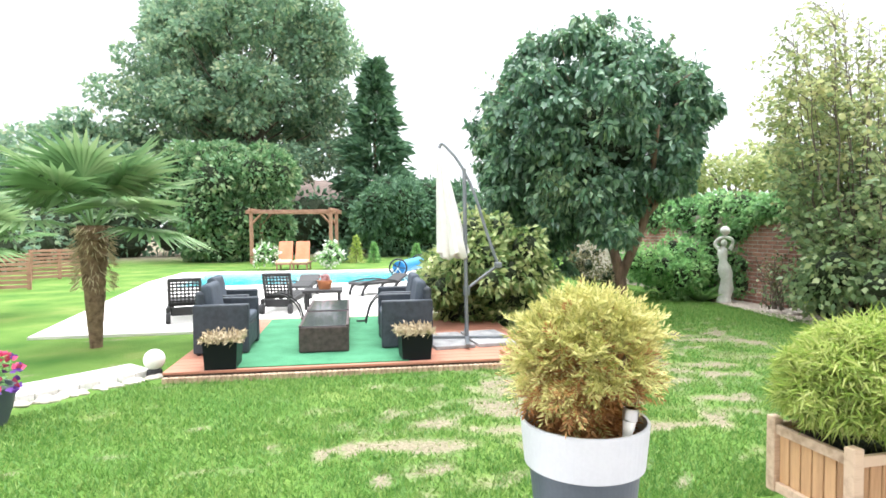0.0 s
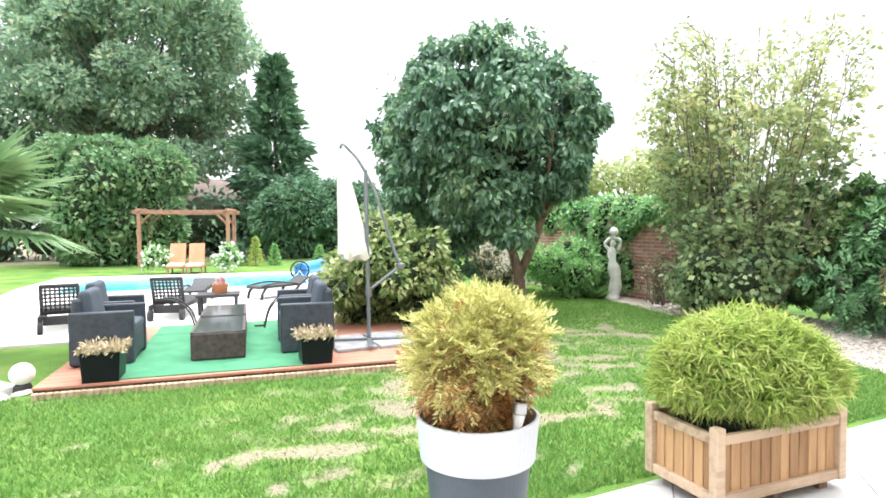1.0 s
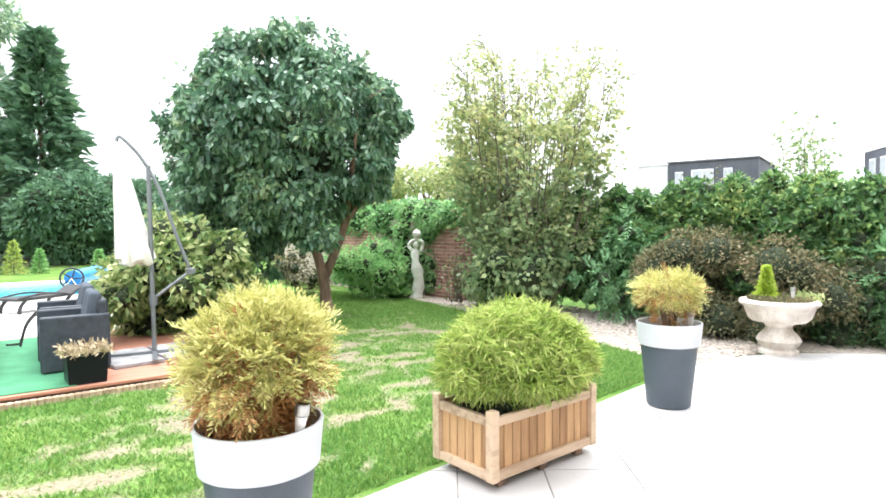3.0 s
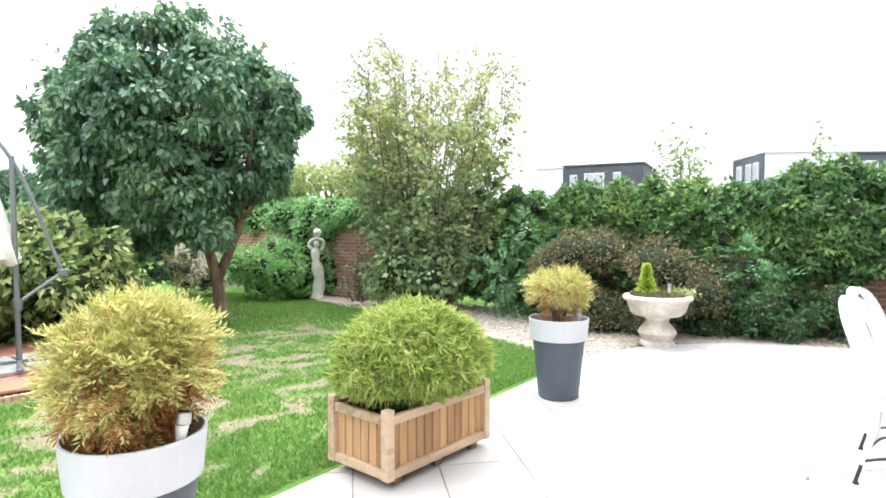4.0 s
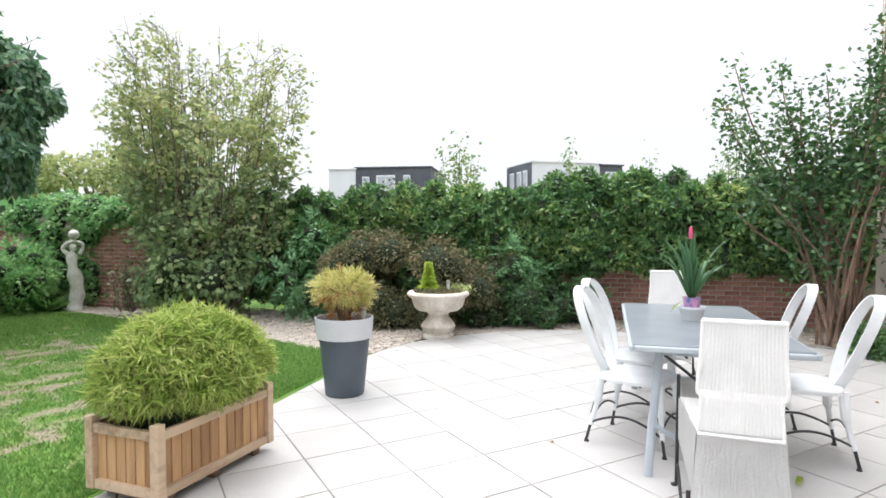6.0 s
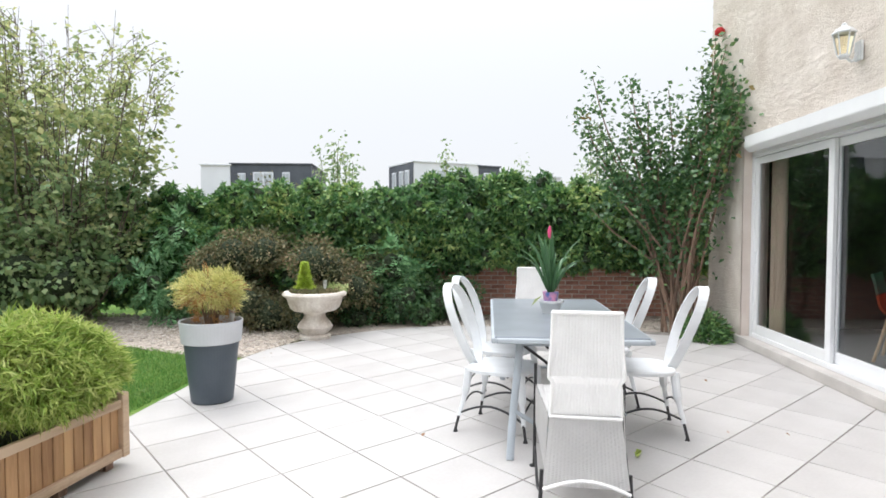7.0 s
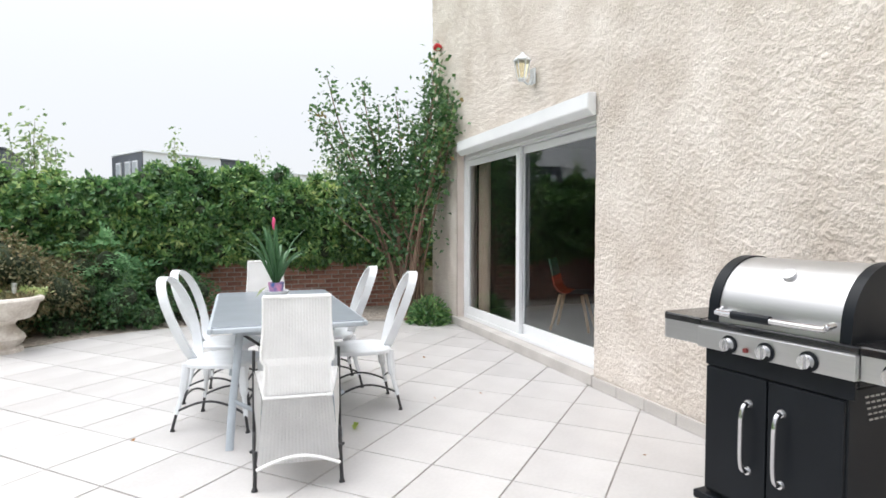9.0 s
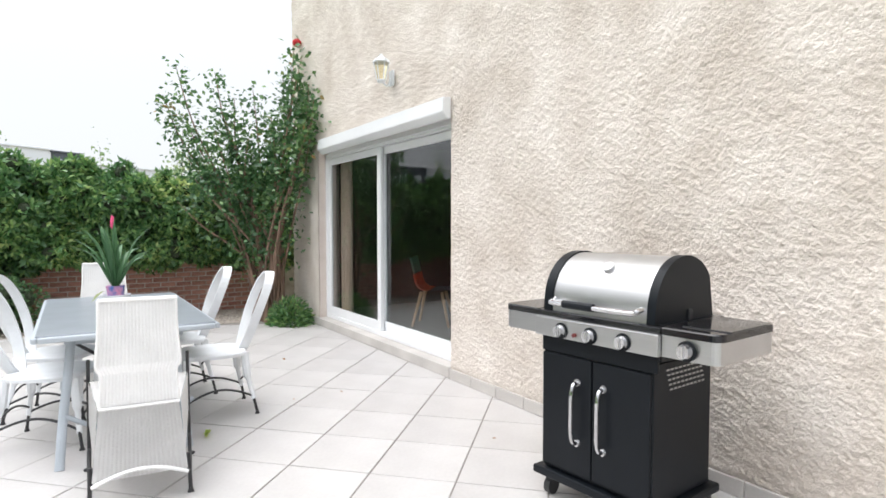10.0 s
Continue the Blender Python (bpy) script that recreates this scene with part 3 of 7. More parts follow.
def hedge_run():
    """Evergreen hedge that overhangs the old boundary wall: broad masses with many small tufts before them."""
    c, r = [], []
    g = random.Random(5)
    for k in range(150):
        y = -4.4 + 10.4 * (k % 50) / 50 + g.uniform(-0.1, 0.1)
        x0 = 9.62 - 0.075 * (y + 3)
        row = k // 50
        rad = g.uniform(0.28, 0.38)
        z = (hedge_top(y) - rad - 0.04 - g.uniform(0, 0.10), 1.40 + g.uniform(-0.15, 0.15), 1.08 + g.uniform(-0.12, 0.12))[row]
        c.append((x0 + (0.34, 0.12, 0.10)[row] + g.uniform(-0.14, 0.14), y, z))
        r.append(rad)
    for k in range(26):
        y = 0.95 + 4.9 * k / 26
        x0 = 9.62 - 0.075 * (y + 3)
        c.append((x0 + 0.08, y, 0.5 + g.uniform(-0.1, 0.1)))
        r.append(g.uniform(0.30, 0.40))
    for k in range(420):
        y = g.uniform(-4.3, 5.9)
        z = g.uniform(0.95 if y < 0.9 else 0.4, hedge_top(y) - 0.02)
        lean = 0.42 * max(0.0, (z - 1.7) / 0.5) ** 2
        c.append((9.62 - 0.075 * (y + 3) - 0.22 + lean + g.uniform(-0.12, 0.10), y, z))
        r.append(g.uniform(0.10, 0.20))
    return grow("hedge", Matrix(), "dense dark evergreen hedge overhanging a low brick wall", c, r, L["hedge"], 115, 0.112, 0.048, inner=0.60, core=0.60, category="hedge", droop=-0.15, whorl=6)


hedge_run()


def stem_shrub(name, m, label, stems, spread, height, leaf, n, size, material, seed, group=""):
    """An upright shrub of many thin stems with leaves along them."""
    t = thing(name, m, label, "shrub", group)
    g = random.Random(seed)
    bm = bmesh.new()
    p, d = [], []
    for k in range(stems):
        a, far = g.uniform(0, 6.283), g.random() ** 0.6
        h = height * g.uniform(0.72, 1.0) * (1 - 0.25 * far * far)
        top = Vector((math.cos(a) * spread * far, math.sin(a) * spread * far, h))
        foot = Vector((math.cos(a) * 0.35 * far, math.sin(a) * 0.35 * far, 0))
        pts = [foot.lerp(top, j / 7) + Vector((g.uniform(-0.06, 0.06), g.uniform(-0.06, 0.06), 0)) for j in range(8)]
        for j in range(1, 7):
            pts[j] += Vector((math.cos(a), math.sin(a), 0)) * 0.18 * spread * far * math.sin(math.pi * j / 7)
        tube(pts, [0.016 - 0.0018 * j for j in range(8)], 5, bm)
        for j in range(int(n / stems)):
            u = (0.16 + 0.86 * g.random()) * 7
            i = min(6, int(u))
            q = pts[i].lerp(pts[i + 1], u - i) + Vector((g.gauss(0, leaf), g.gauss(0, leaf), g.gauss(0, leaf)))
            p.append(q)
            d.append((g.gauss(0, 1) + math.cos(a) * 0.5, g.gauss(0, 1) + math.sin(a) * 0.5, g.gauss(-0.2, 0.7)))
    part("branchwork", bm, M["grey_bark"], t)["kind"] = "stuff"
    p, d = np.array(p), np.array(d)
    leaf_mesh("foliage", p, d, size * RNG.uniform(0.6, 1.25, len(p)), 0.62 * size * RNG.uniform(0.7, 1.2, len(p)), material, t)
    return t



def tall_shrub():
    """Vase-shaped shrub: stems that fan out and turn upwards, side twigs with clusters of leaves, a dense dark skirt."""
    t = thing("tall_shrub", pose(8.2, 6.2, -0.04), "tall spreading shrub with thin stems and yellowing autumn leaves", "shrub")
    g = random.Random(11)
    bm = bmesh.new()
    p, d = [], []
    for k in range(54):
        a, far = g.uniform(0, 6.283), g.random() ** 0.55
        h = g.uniform(3.9, 5.05) * (1 - 0.26 * far ** 3)
        out = Vector((math.cos(a), math.sin(a), 0))
        bow = g.uniform(0.55, 1.0)
        pts = []
        for j in range(11):
            u = j / 10
            reach = 0.28 * far + 1.55 * far * (u ** bow) * (1.08 - 0.16 * u)
            pts.append(out * reach + Vector((g.uniform(-0.05, 0.05), g.uniform(-0.05, 0.05), h * u)))
        tube(pts, [0.017 - 0.0014 * j for j in range(11)], 5, bm)
        for _ in range(17):
            u = 2.0 + 7.9 * g.random() ** 0.85
            i = min(9, int(u))
            q = pts[i].lerp(pts[i + 1], u - i)
            ang = a + g.gauss(0, 1.1)
            ln = g.uniform(0.22, 0.62) * (1.15 - 0.05 * u)
            tip = q + Vector((math.cos(ang) * ln, math.sin(ang) * ln, ln * g.uniform(0.2, 1.0)))
            tube([q, q.lerp(tip, 0.5) + Vector((0, 0, 0.03)), tip], [0.006, 0.005, 0.003], 4, bm)
            for _ in range(g.randint(14, 32) if u < 8 else g.randint(6, 15)):
                w = 0.2 + 0.85 * g.random()
                sp = 0.05
                p.append(q.lerp(tip, w) + Vector((g.gauss(0, sp), g.gauss(0, sp), g.gauss(0, sp))))
                d.append((g.gauss(0, 1) + math.cos(ang) * 0.4, g.gauss(0, 1) + math.sin(ang) * 0.4, g.gauss(-0.35, 0.6)))
    part("branchwork", bm, M["grey_bark"], t)["kind"] = "stuff"
    p, d = np.array(p), np.array(d)
    size = RNG.uniform(0.05, 0.10, len(p)) * np.where(p[:, 2] < 3.3, 1.2, 1.0)
    low = p[:, 2] + RNG.normal(size=len(p)) * 0.5 < 2.3
    leaf_mesh("foliage", p[~low], d[~low], size[~low], 0.66 * size[~low], L["yellowing"], t, fold=0.15)
    leaf_mesh("lower_foliage", p[low], d[low], size[low], 0.7 * size[low], L["olive"], t, "dull green lower leaves", fold=0.15)
    c, r = filled(26, (1.05, 1.05, 0.95), (0, 0, 0.95), 0.26, 0.44, 12)
    q, e = shell(c, r, 120, 1.0, 0.5, droop=0.6)
    keep = q[:, 2] > 0
    q, e = q[keep], e[keep]
    size = RNG.uniform(0.075, 0.125, len(q))
    leaf_mesh("skirt_foliage", q, e, size, 0.75 * size, L["olive"], t, "broad dull green leaves round the foot", fold=0.12)
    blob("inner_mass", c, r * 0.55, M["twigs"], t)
    return t


tall_shrub()

# bronze rounded shrub, grey-green shrubs and low planting along the terrace
c, r = filled(30, (0.95, 1.30, 0.74), (0, 0, 0.64), 0.26, 0.38, 21)
grow("bronze_shrub", pose(8.45, 2.78, -0.04), "rounded shrub with small bronze-brown leaves in the gravel bed", c, r, L["brown_bush"], 620, 0.056, 0.03, inner=0.62, core=0.62, category="shrub")
c, r = filled(14, (0.7, 0.75, 0.50), (0, 0, 0.48), 0.22, 0.32, 22)
grow("bronze_shrub", pose(8.95, 1.72, -0.04), "low bronze-leaved shrub in the border behind the terrace", c, r, L["brown_bush"], 620, 0.056, 0.03, inner=0.62, core=0.62, category="shrub")
for k, (x, y, s, h) in enumerate(((8.55, 4.55, 1.0, 1.6), (9.05, 3.75, 0.85, 1.65), (9.05, 1.35, 0.80, 1.20), (9.0, 4.9, 0.7, 1.3))):
    c, r = filled(13, (0.62 * s, 0.62 * s, 0.52 * h), (0, 0, 0.52 * h), 0.2, 0.34, 30 + k)
    el = thing("elder_shrub", pose(x, y, -0.04), "open shrub with grey-green feathered leaves before the hedge", "shrub", "border shrubs")
    q, e = shell(c, r, 34, 1.0, 0.5, droop=0.25)
    q, e = q[q[:, 2] > 0.1], e[q[:, 2] > 0.1]
    q, e, ln, wd, pn = fans(q, e, 0.24, 0.085, 0.036, 9, 60 + k, 0.5)
    leaf_mesh("foliage", q, e, ln, wd, L["blue_green"], el, flat_to=pn, fold=0.1)
    blob("inner_mass", c, [v * 0.36 for v in r], M["twigs"], el)
for k, (x, y, s) in enumerate(((8.80, 1.0, 0.46), (9.0, 0.42, 0.40), (8.65, 1.55, 0.40))):
    c, r = filled(12, (s, s * 1.2, 0.38), (0, 0, 0.36), 0.16, 0.26, 40 + k)
    grow("low_shrub", pose(x, y, -0.04), "low leafy shrub at the edge of the border", c, r, L["rose"], 420, 0.062, 0.03, inner=0.5, core=0.5, category="shrub", group="border shrubs")

# ivy over the far part of the wall, with the bush beside the statue
c, r = [], []
g = random.Random(9)
for k in range(70):
    y = 6.2 + 8.2 * k / 70
    x0 = 9.05 - 0.04 * (y - 6)
    c.append((x0 + g.uniform(-0.1, 0.25), y + g.uniform(-0.1, 0.1), 1.62 + g.uniform(-0.12, 0.15)))
    r.append(g.uniform(0.26, 0.4))
for k in range(22):
    u = k / 21
    c.append((8.66, 7.35 + 1.75 * u, 0.75 + 0.80 * math.sin(math.pi * (0.12 + 0.72 * u)) + 0.12))
    r.append(0.17 + 0.05 * g.random())
for y0, y1 in ((6.2, 7.5), (8.95, 10.4)):
    for k in range(26):
        y = y0 + (y1 - y0) * g.random()
        c.append((8.95 - 0.04 * (y - 6) + g.uniform(-0.1, 0.1), y, g.uniform(0.25, 1.35)))
        r.append(g.uniform(0.24, 0.34))
grow("ivy", Matrix(), "thick green ivy hanging over the old brick wall", c, r, L["ivy"], 240, 0.10, 0.085, inner=0.66, core=0.74, category="ivy", droop=0.6)
c, r = filled(20, (0.75, 0.75, 0.55), (0, 0, 0.6), 0.25, 0.38, 50)
grow("green_bush", pose(7.75, 9.95, -0.04), "fresh green rounded bush beside the white statue", c, r, L["light_green"], 210, 0.11, 0.055, inner=0.5, core=0.42)
c, r = filled(16, (0.6, 0.6, 0.5), (0, 0, 0.55), 0.22, 0.34, 51)
grow("bronze_shrub", pose(7.0, 11.5, -0.04), "brownish open shrub in front of the brick wall", c, r, L["brown_bush"], 150, 0.07, 0.035, inner=0.4, core=0.35, category="shrub")

stem_shrub("thin_shrub", pose(8.15, 7.75, -0.04), "thin half-bare shrub in front of the brick arch", 9, 0.42, 1.05, 0.06, 220, 0.075, L["olive"], 57)

# cream-edged shrub behind the parasol
c, r = filled(64, (0.95, 0.95, 0.84), (0, 0, 0.72), 0.17, 0.30, 60)
grow("variegated_shrub", pose(3.15, 8.05, -0.04), "broad shrub with cream-edged green leaves behind the parasol", c, r, L["variegated"], 250, 0.135, 0.066, inner=0.5, core=0.62, category="shrub", droop=0.45)

# far planting round the pool
c, r = filled(70, (3.3, 1.6, 2.75), (0, 0, 2.55), 0.65, 1.0, 70)
grow("laurel_bank", pose(-1.5, 27.8, -0.04), "very large rounded laurel bank behind the pool lawn", c, r, L["laurel"], 60, 0.30, 0.15, inner=0.7, core=0.76)
c, r = filled(60, (3.6, 1.5, 1.9), (0, 0, 2.0), 0.6, 0.9, 71)
grow("conifer_hedge", pose(7.6, 29.0, -0.04), "dark green conifer hedge at the end of the garden", c, r, L["conifer"], 80, 0.34, 0.12, inner=0.7, core=0.78, category="hedge")
c, r = filled(50, (5.0, 1.5, 1.7), (0, 0, 1.9), 0.6, 1.0, 72)
grow("conifer_hedge", pose(14.0, 26.0, -0.04), "dark green conifer hedge at the end of the garden", c, r, L["conifer"], 30, 0.34, 0.10, inner=0.75, core=0.85, category="hedge")


def far_tree(name, m, label, h, half, base, n, seed, material, leafsize, density, trunk=0.4, r0=0.9, r1=1.7):
    t = thing(name, m, label, "tree")
    bm = bmesh.new()
    pts, rad = limb((0, 0, 0), (0, 0, h * 0.75), trunk, trunk * 0.25, 0.2, seed)
    tube(pts, rad, 8, bm)
    c, r = filled(n, half, (0, 0, base), r0, r1, seed, uneven=0.45)
    for k in range(0, n, 2):
        a = Vector((0, 0, min(base, c[k][2]) * 0.62 + 0.4))
        q, w = limb(a, Vector(c[k]), trunk * 0.2, 0.03, 0.25, seed + k)
        tube(q, w, 5, bm)
    part("trunk", bm, M["grey_bark"], t)
    p, d = shell(c, r, density, 0.8, 0.45, droop=0.3)
    k = len(p)
    leaf_mesh("crown", p, d, leafsize * RNG.uniform(0.6, 1.2, k), 0.62 * leafsize * RNG.uniform(0.7, 1.2, k), material, t)
    return t


far_tree("broad_tree", pose(-0.9, 36.5, -0.04), "tall spreading broadleaf tree behind the garden", 14, (7.4, 4.5, 6.6), 9.7, 150, 80, L["far_tree"], 0.33, 27, 0.34, 0.7, 1.45)
far_tree("small_tree", pose(-9.4, 35, -0.04), "lower grey-green tree behind the fence", 7, (4.6, 2.6, 2.7), 4.6, 52, 81, L["far_tree"], 0.36, 24, 0.25, 0.7, 1.2)
far_tree("small_tree", pose(14.5, 27, -0.04), "pale green tree beyond the brick wall", 5, (3.6, 2.6, 1.7), 3.0, 30, 82, L["light_green"], 0.30, 26, 0.2, 0.6, 1.0)
far_tree("small_tree", pose(19.5, 21, -0.04), "pale yellow-green tree beyond the brick wall", 5, (4.2, 3.2, 1.8), 3.0, 34, 83, L["yellowing"], 0.26, 30, 0.2, 0.6, 1.0)


def spire(name, m, label, h, radius, material, size, n, seed, group="", category="conifer", taper=0.8):
    """A pointed conifer: whorls of drooping sprays round a straight stem."""
    t = thing(name, m, label, category, group)
    part("trunk", tube([(0, 0, 0), (0, 0, h * 0.97)], [0.05 * h / 3, 0.008 * h / 3], 6), M["bark"], t)
    g = np.random.default_rng(seed)
    z = h * (0.04 + 0.95 * g.random(n) ** 1.25)
    lob = 0.75 + 0.25 * np.sin(z / h * 38 + g.normal(size=n) * 0.6)
    a = g.uniform(0, 6.283, n)
    rr = radius * (1 - z / h) ** taper * (0.45 + 0.55 * g.random(n) ** 0.5) * lob * (1 + 0.18 * np.sin(a * 5 + z * 3)) + 0.01
    p = np.stack([np.cos(a) * rr, np.sin(a) * rr, z], 1)
    d = np.stack([np.cos(a), np.sin(a), g.uniform(-0.4, 0.5, n)], 1) + 0.3 * g.normal(size=(n, 3))
    leaf_mesh("sprays", p, d, size * g.uniform(0.6, 1.2, n), size * 0.35, material, t)
    return t


spire("dwarf_conifer", pose(8.35, 7.25, -0.04), "narrow lime-green dwarf conifer beside the brick arch", 0.55, 0.11, L["lime"], 0.06, 900, 97)
spire("tall_conifer", pose(6.1, 33.5, -0.04), "tall dark pointed conifer", 11.0, 2.9, L["conifer"], 0.75, 6200, 90)
GOLD = "dwarf conifers beyond the pool"
for k, (x, y, h, w, mat, lab) in enumerate((
    (3.55, 24.0, 1.15, 0.34, "bamboo", "golden dwarf conifer beyond the pool"),
    (4.25, 23.8, 0.85, 0.26, "light_green", "green dwarf conifer beyond the pool"),
    (3.05, 24.3, 0.9, 0.24, "conifer", "dark green dwarf conifer beyond the pool"),
    (5.9, 23.2, 0.8, 0.26, "light_green", "green dwarf conifer beyond the pool"),
)):
    spire("dwarf_conifer", pose(x, y, -0.04), lab, h, w, L[mat], 0.12, 900, 91 + k, GOLD)


# ---- sliding door, shutter box, sill, lamp ----
def plain(name, c, rough=0.5, metal=0.0, spec=0.5):
    return surface(name, tuple(0.88 * v for v in c), tuple(min(1.0, 1.08 * v) for v in c), 5, rough, metal, bump=0.04, fine=150, dist=0.002, spec=spec)


M["steel"] = surface("brushed_steel", (0.50, 0.50, 0.51), (0.60, 0.60, 0.60), 3, 0.40, 1.0, bump=0.12, fine=120, stretch=(0.04, 1, 1), dist=0.001)
M["chrome"] = plain("chrome", (0.58, 0.58, 0.59), 0.14, 1.0)
M["black_enamel"] = plain("black_enamel", (0.007, 0.009, 0.012), 0.40, spec=0.2)
M["black_gloss"] = plain("black_glass_top", (0.010, 0.010, 0.012), 0.08)
M["table_glass"] = plain("smoked_glass_top", (0.075, 0.08, 0.085), 0.06, spec=0.9)
M["black_metal"] = plain("black_metal", (0.02, 0.02, 0.022), 0.45)
M["dark_plastic"] = plain("dark_plastic", (0.03, 0.03, 0.032), 0.6)
M["white_lacquer"] = plain("white_lacquered_metal", (0.74, 0.76, 0.78), 0.4)
M["table_grey"] = plain("blue_grey_table_top", (0.215, 0.24, 0.268), 0.32)
M["table_frame"] = plain("grey_painted_metal", (0.42, 0.46, 0.50), 0.4)
M["white_wicker"] = surface("white_wicker", (0.85, 0.845, 0.84), (0.92, 0.915, 0.91), 8, 0.6, bump=0.5, fine=140, dist=0.004)
M["grey_mesh"] = plain("grey_woven_strap", (0.40, 0.42, 0.44), 0.6)
M["pot_grey"] = surface("anthracite_pot", (0.058, 0.076, 0.096), (0.082, 0.102, 0.126), 3, 0.5, bump=0.05)
M["pot_white"] = surface("pale_pot_band", (0.50, 0.52, 0.55), (0.58, 0.60, 0.63), 3, 0.45, bump=0.05)
M["cedar"] = surface("weathered_cedar", (0.20, 0.095, 0.042), (0.56, 0.345, 0.175), 3.5, 0.75, bump=0.35, fine=42, stretch=(5, 5, 0.45), per_piece=0.42, spread=(0.25, 0.95), dist=0.004)
M["cedar_rail"] = surface("pale_cedar_rail", (0.29, 0.195, 0.125), (0.56, 0.42, 0.295), 4, 0.75, bump=0.3, fine=40, stretch=(0.5, 5, 5), per_piece=0.2, dist=0.004)
M["limestone"] = surface("carved_limestone", (0.46, 0.40, 0.34), (0.76, 0.71, 0.65), 5, 0.85, bump=0.5, fine=40, dist=0.008)
M["statue"] = surface("weathered_white_stone", (0.62, 0.61, 0.58), (0.88, 0.87, 0.84), 7, 0.8, bump=0.4, fine=40, dist=0.006)
M["deck"] = surface("red_deck_board", (0.26, 0.10, 0.06), (0.44, 0.20, 0.13), 2.5, 0.7, bump=0.3, fine=40, stretch=(0.4, 6, 6), per_piece=0.25, dist=0.004)
M["carpet"] = surface("green_outdoor_carpet", (0.040, 0.185, 0.090), (0.070, 0.265, 0.135), 5, 0.95, bump=0.5, fine=190, dist=0.006)
M["rattan"] = surface("anthracite_rattan", (0.022, 0.029, 0.039), (0.045, 0.057, 0.073), 20, 0.6, bump=0.7, fine=110, dist=0.006)
M["rattan_brown"] = surface("brown_rattan", (0.035, 0.022, 0.02), (0.085, 0.06, 0.055), 20, 0.55, bump=0.7, fine=110, dist=0.006)
M["cushion"] = surface("slate_cushion", (0.05, 0.064, 0.084), (0.075, 0.093, 0.118), 6, 0.85, bump=0.3, fine=160, dist=0.003)
M["parasol"] = surface("cream_parasol_cloth", (0.66, 0.65, 0.61), (0.80, 0.79, 0.75), 4, 0.85, bump=0.2, fine=60)
M["parasol_pole"] = plain("grey_parasol_pole", (0.22, 0.24, 0.26), 0.4, 0.6)
M["concrete"] = surface("concrete_slab", (0.22, 0.22, 0.22), (0.42, 0.42, 0.42), 6, 0.9, bump=0.4)
M["redwood"] = surface("red_brown_timber", (0.24, 0.12, 0.08), (0.42, 0.23, 0.16), 5, 0.75, bump=0.3, fine=50, per_piece=0.25)
M["terracotta"] = plain("terracotta", (0.52, 0.20, 0.09), 0.8)
M["orange_cloth"] = surface("orange_cushion", (0.60, 0.21, 0.11), (0.72, 0.30, 0.18), 3, 0.9, bump=0.2)
M["sand_cloth"] = surface("sand_cushion", (0.60, 0.42, 0.28), (0.72, 0.54, 0.38), 3, 0.9, bump=0.2)
M["blue_cover"] = plain("blue_pool_cover", (0.03, 0.26, 0.62), 0.45)
M["globe"] = plain("opal_globe", (0.82, 0.82, 0.80), 0.3)
M["palm_fibre"] = surface("palm_fibre", (0.10, 0.06, 0.035), (0.30, 0.20, 0.13), 14, 0.95, bump=0.9, fine=50, dist=0.03)
M["petal_red"] = plain("red_petals", (0.55, 0.015, 0.02), 0.6)
M["petal_pink"] = plain("pink_petals", (0.72, 0.08, 0.22), 0.6)
M["petal_violet"] = plain("violet_petals", (0.16, 0.04, 0.36), 0.6)
M["petal_white"] = plain("white_petals", (0.78, 0.78, 0.72), 0.7)
M["straw"] = surface("dried_flowers", (0.36, 0.29, 0.18), (0.62, 0.52, 0.36), 20, 0.95, bump=0.5)
M["glass"] = glass("window_glass", (0.76, 0.79, 0.80))
M["lamp_glass"] = glass("amber_lamp_glass", (0.95, 0.88, 0.62))
# Near-black walls and ceiling: the room's dimness is put into the colour.
M["room_shade"] = surface("painted_room_shade", (0.018, 0.018, 0.019), (0.034, 0.034, 0.035), 2, 0.9, bump=0.1)
M["room_floor"] = surface("grey_floor_tile", (0.12, 0.12, 0.12), (0.18, 0.18, 0.18), 2, 0.5, bump=0.05)
M["curtain"] = surface("sand_curtain", (0.66, 0.52, 0.40), (0.80, 0.67, 0.55), 5, 0.95, bump=0.3, stretch=(8, 8, 0.3))
M["dark_cladding"] = surface("slate_cladding", (0.055, 0.065, 0.085), (0.10, 0.115, 0.14), 0.6, 0.7, bump=0.1, fine=8)
M["white_render"] = surface("white_render", (0.62, 0.66, 0.71), (0.72, 0.76, 0.81), 0.4, 0.8, bump=0.1)
M["far_pane"] = plain("pale_window_pane", (0.45, 0.50, 0.55), 0.1)
M["roof_tile"] = surface("red_roof_tile", (0.17, 0.12, 0.10), (0.28, 0.21, 0.18), 3, 0.85, bump=0.6, fine=12)


def water_material():
    m, n, l, b = nodes_of("pool_water")
    tc = n.new("ShaderNodeTexCoord")
    ns = n.new("ShaderNodeTexNoise")
    ns.inputs["Scale"].default_value, ns.inputs["Detail"].default_value = 3.0, 3
    l.new(tc.outputs["Object"], ns.inputs["Vector"])
    r = ramp(n, [(0.3, (0.03, 0.36, 0.46)), (0.7, (0.08, 0.52, 0.60))])
    l.new(ns.outputs[0], r.inputs[0])
    l.new(r.outputs[0], b.inputs["Base Color"])
    b.inputs["Roughness"].default_value, b.inputs["Specular IOR Level"].default_value = 0.15, 0.25
    bp = n.new("ShaderNodeBump")
    bp.inputs["Strength"].default_value, bp.inputs["Distance"].default_value = 0.3, 0.05
    l.new(ns.outputs[0], bp.inputs["Height"])
    l.new(bp.outputs[0], b.inputs["Normal"])
    return m


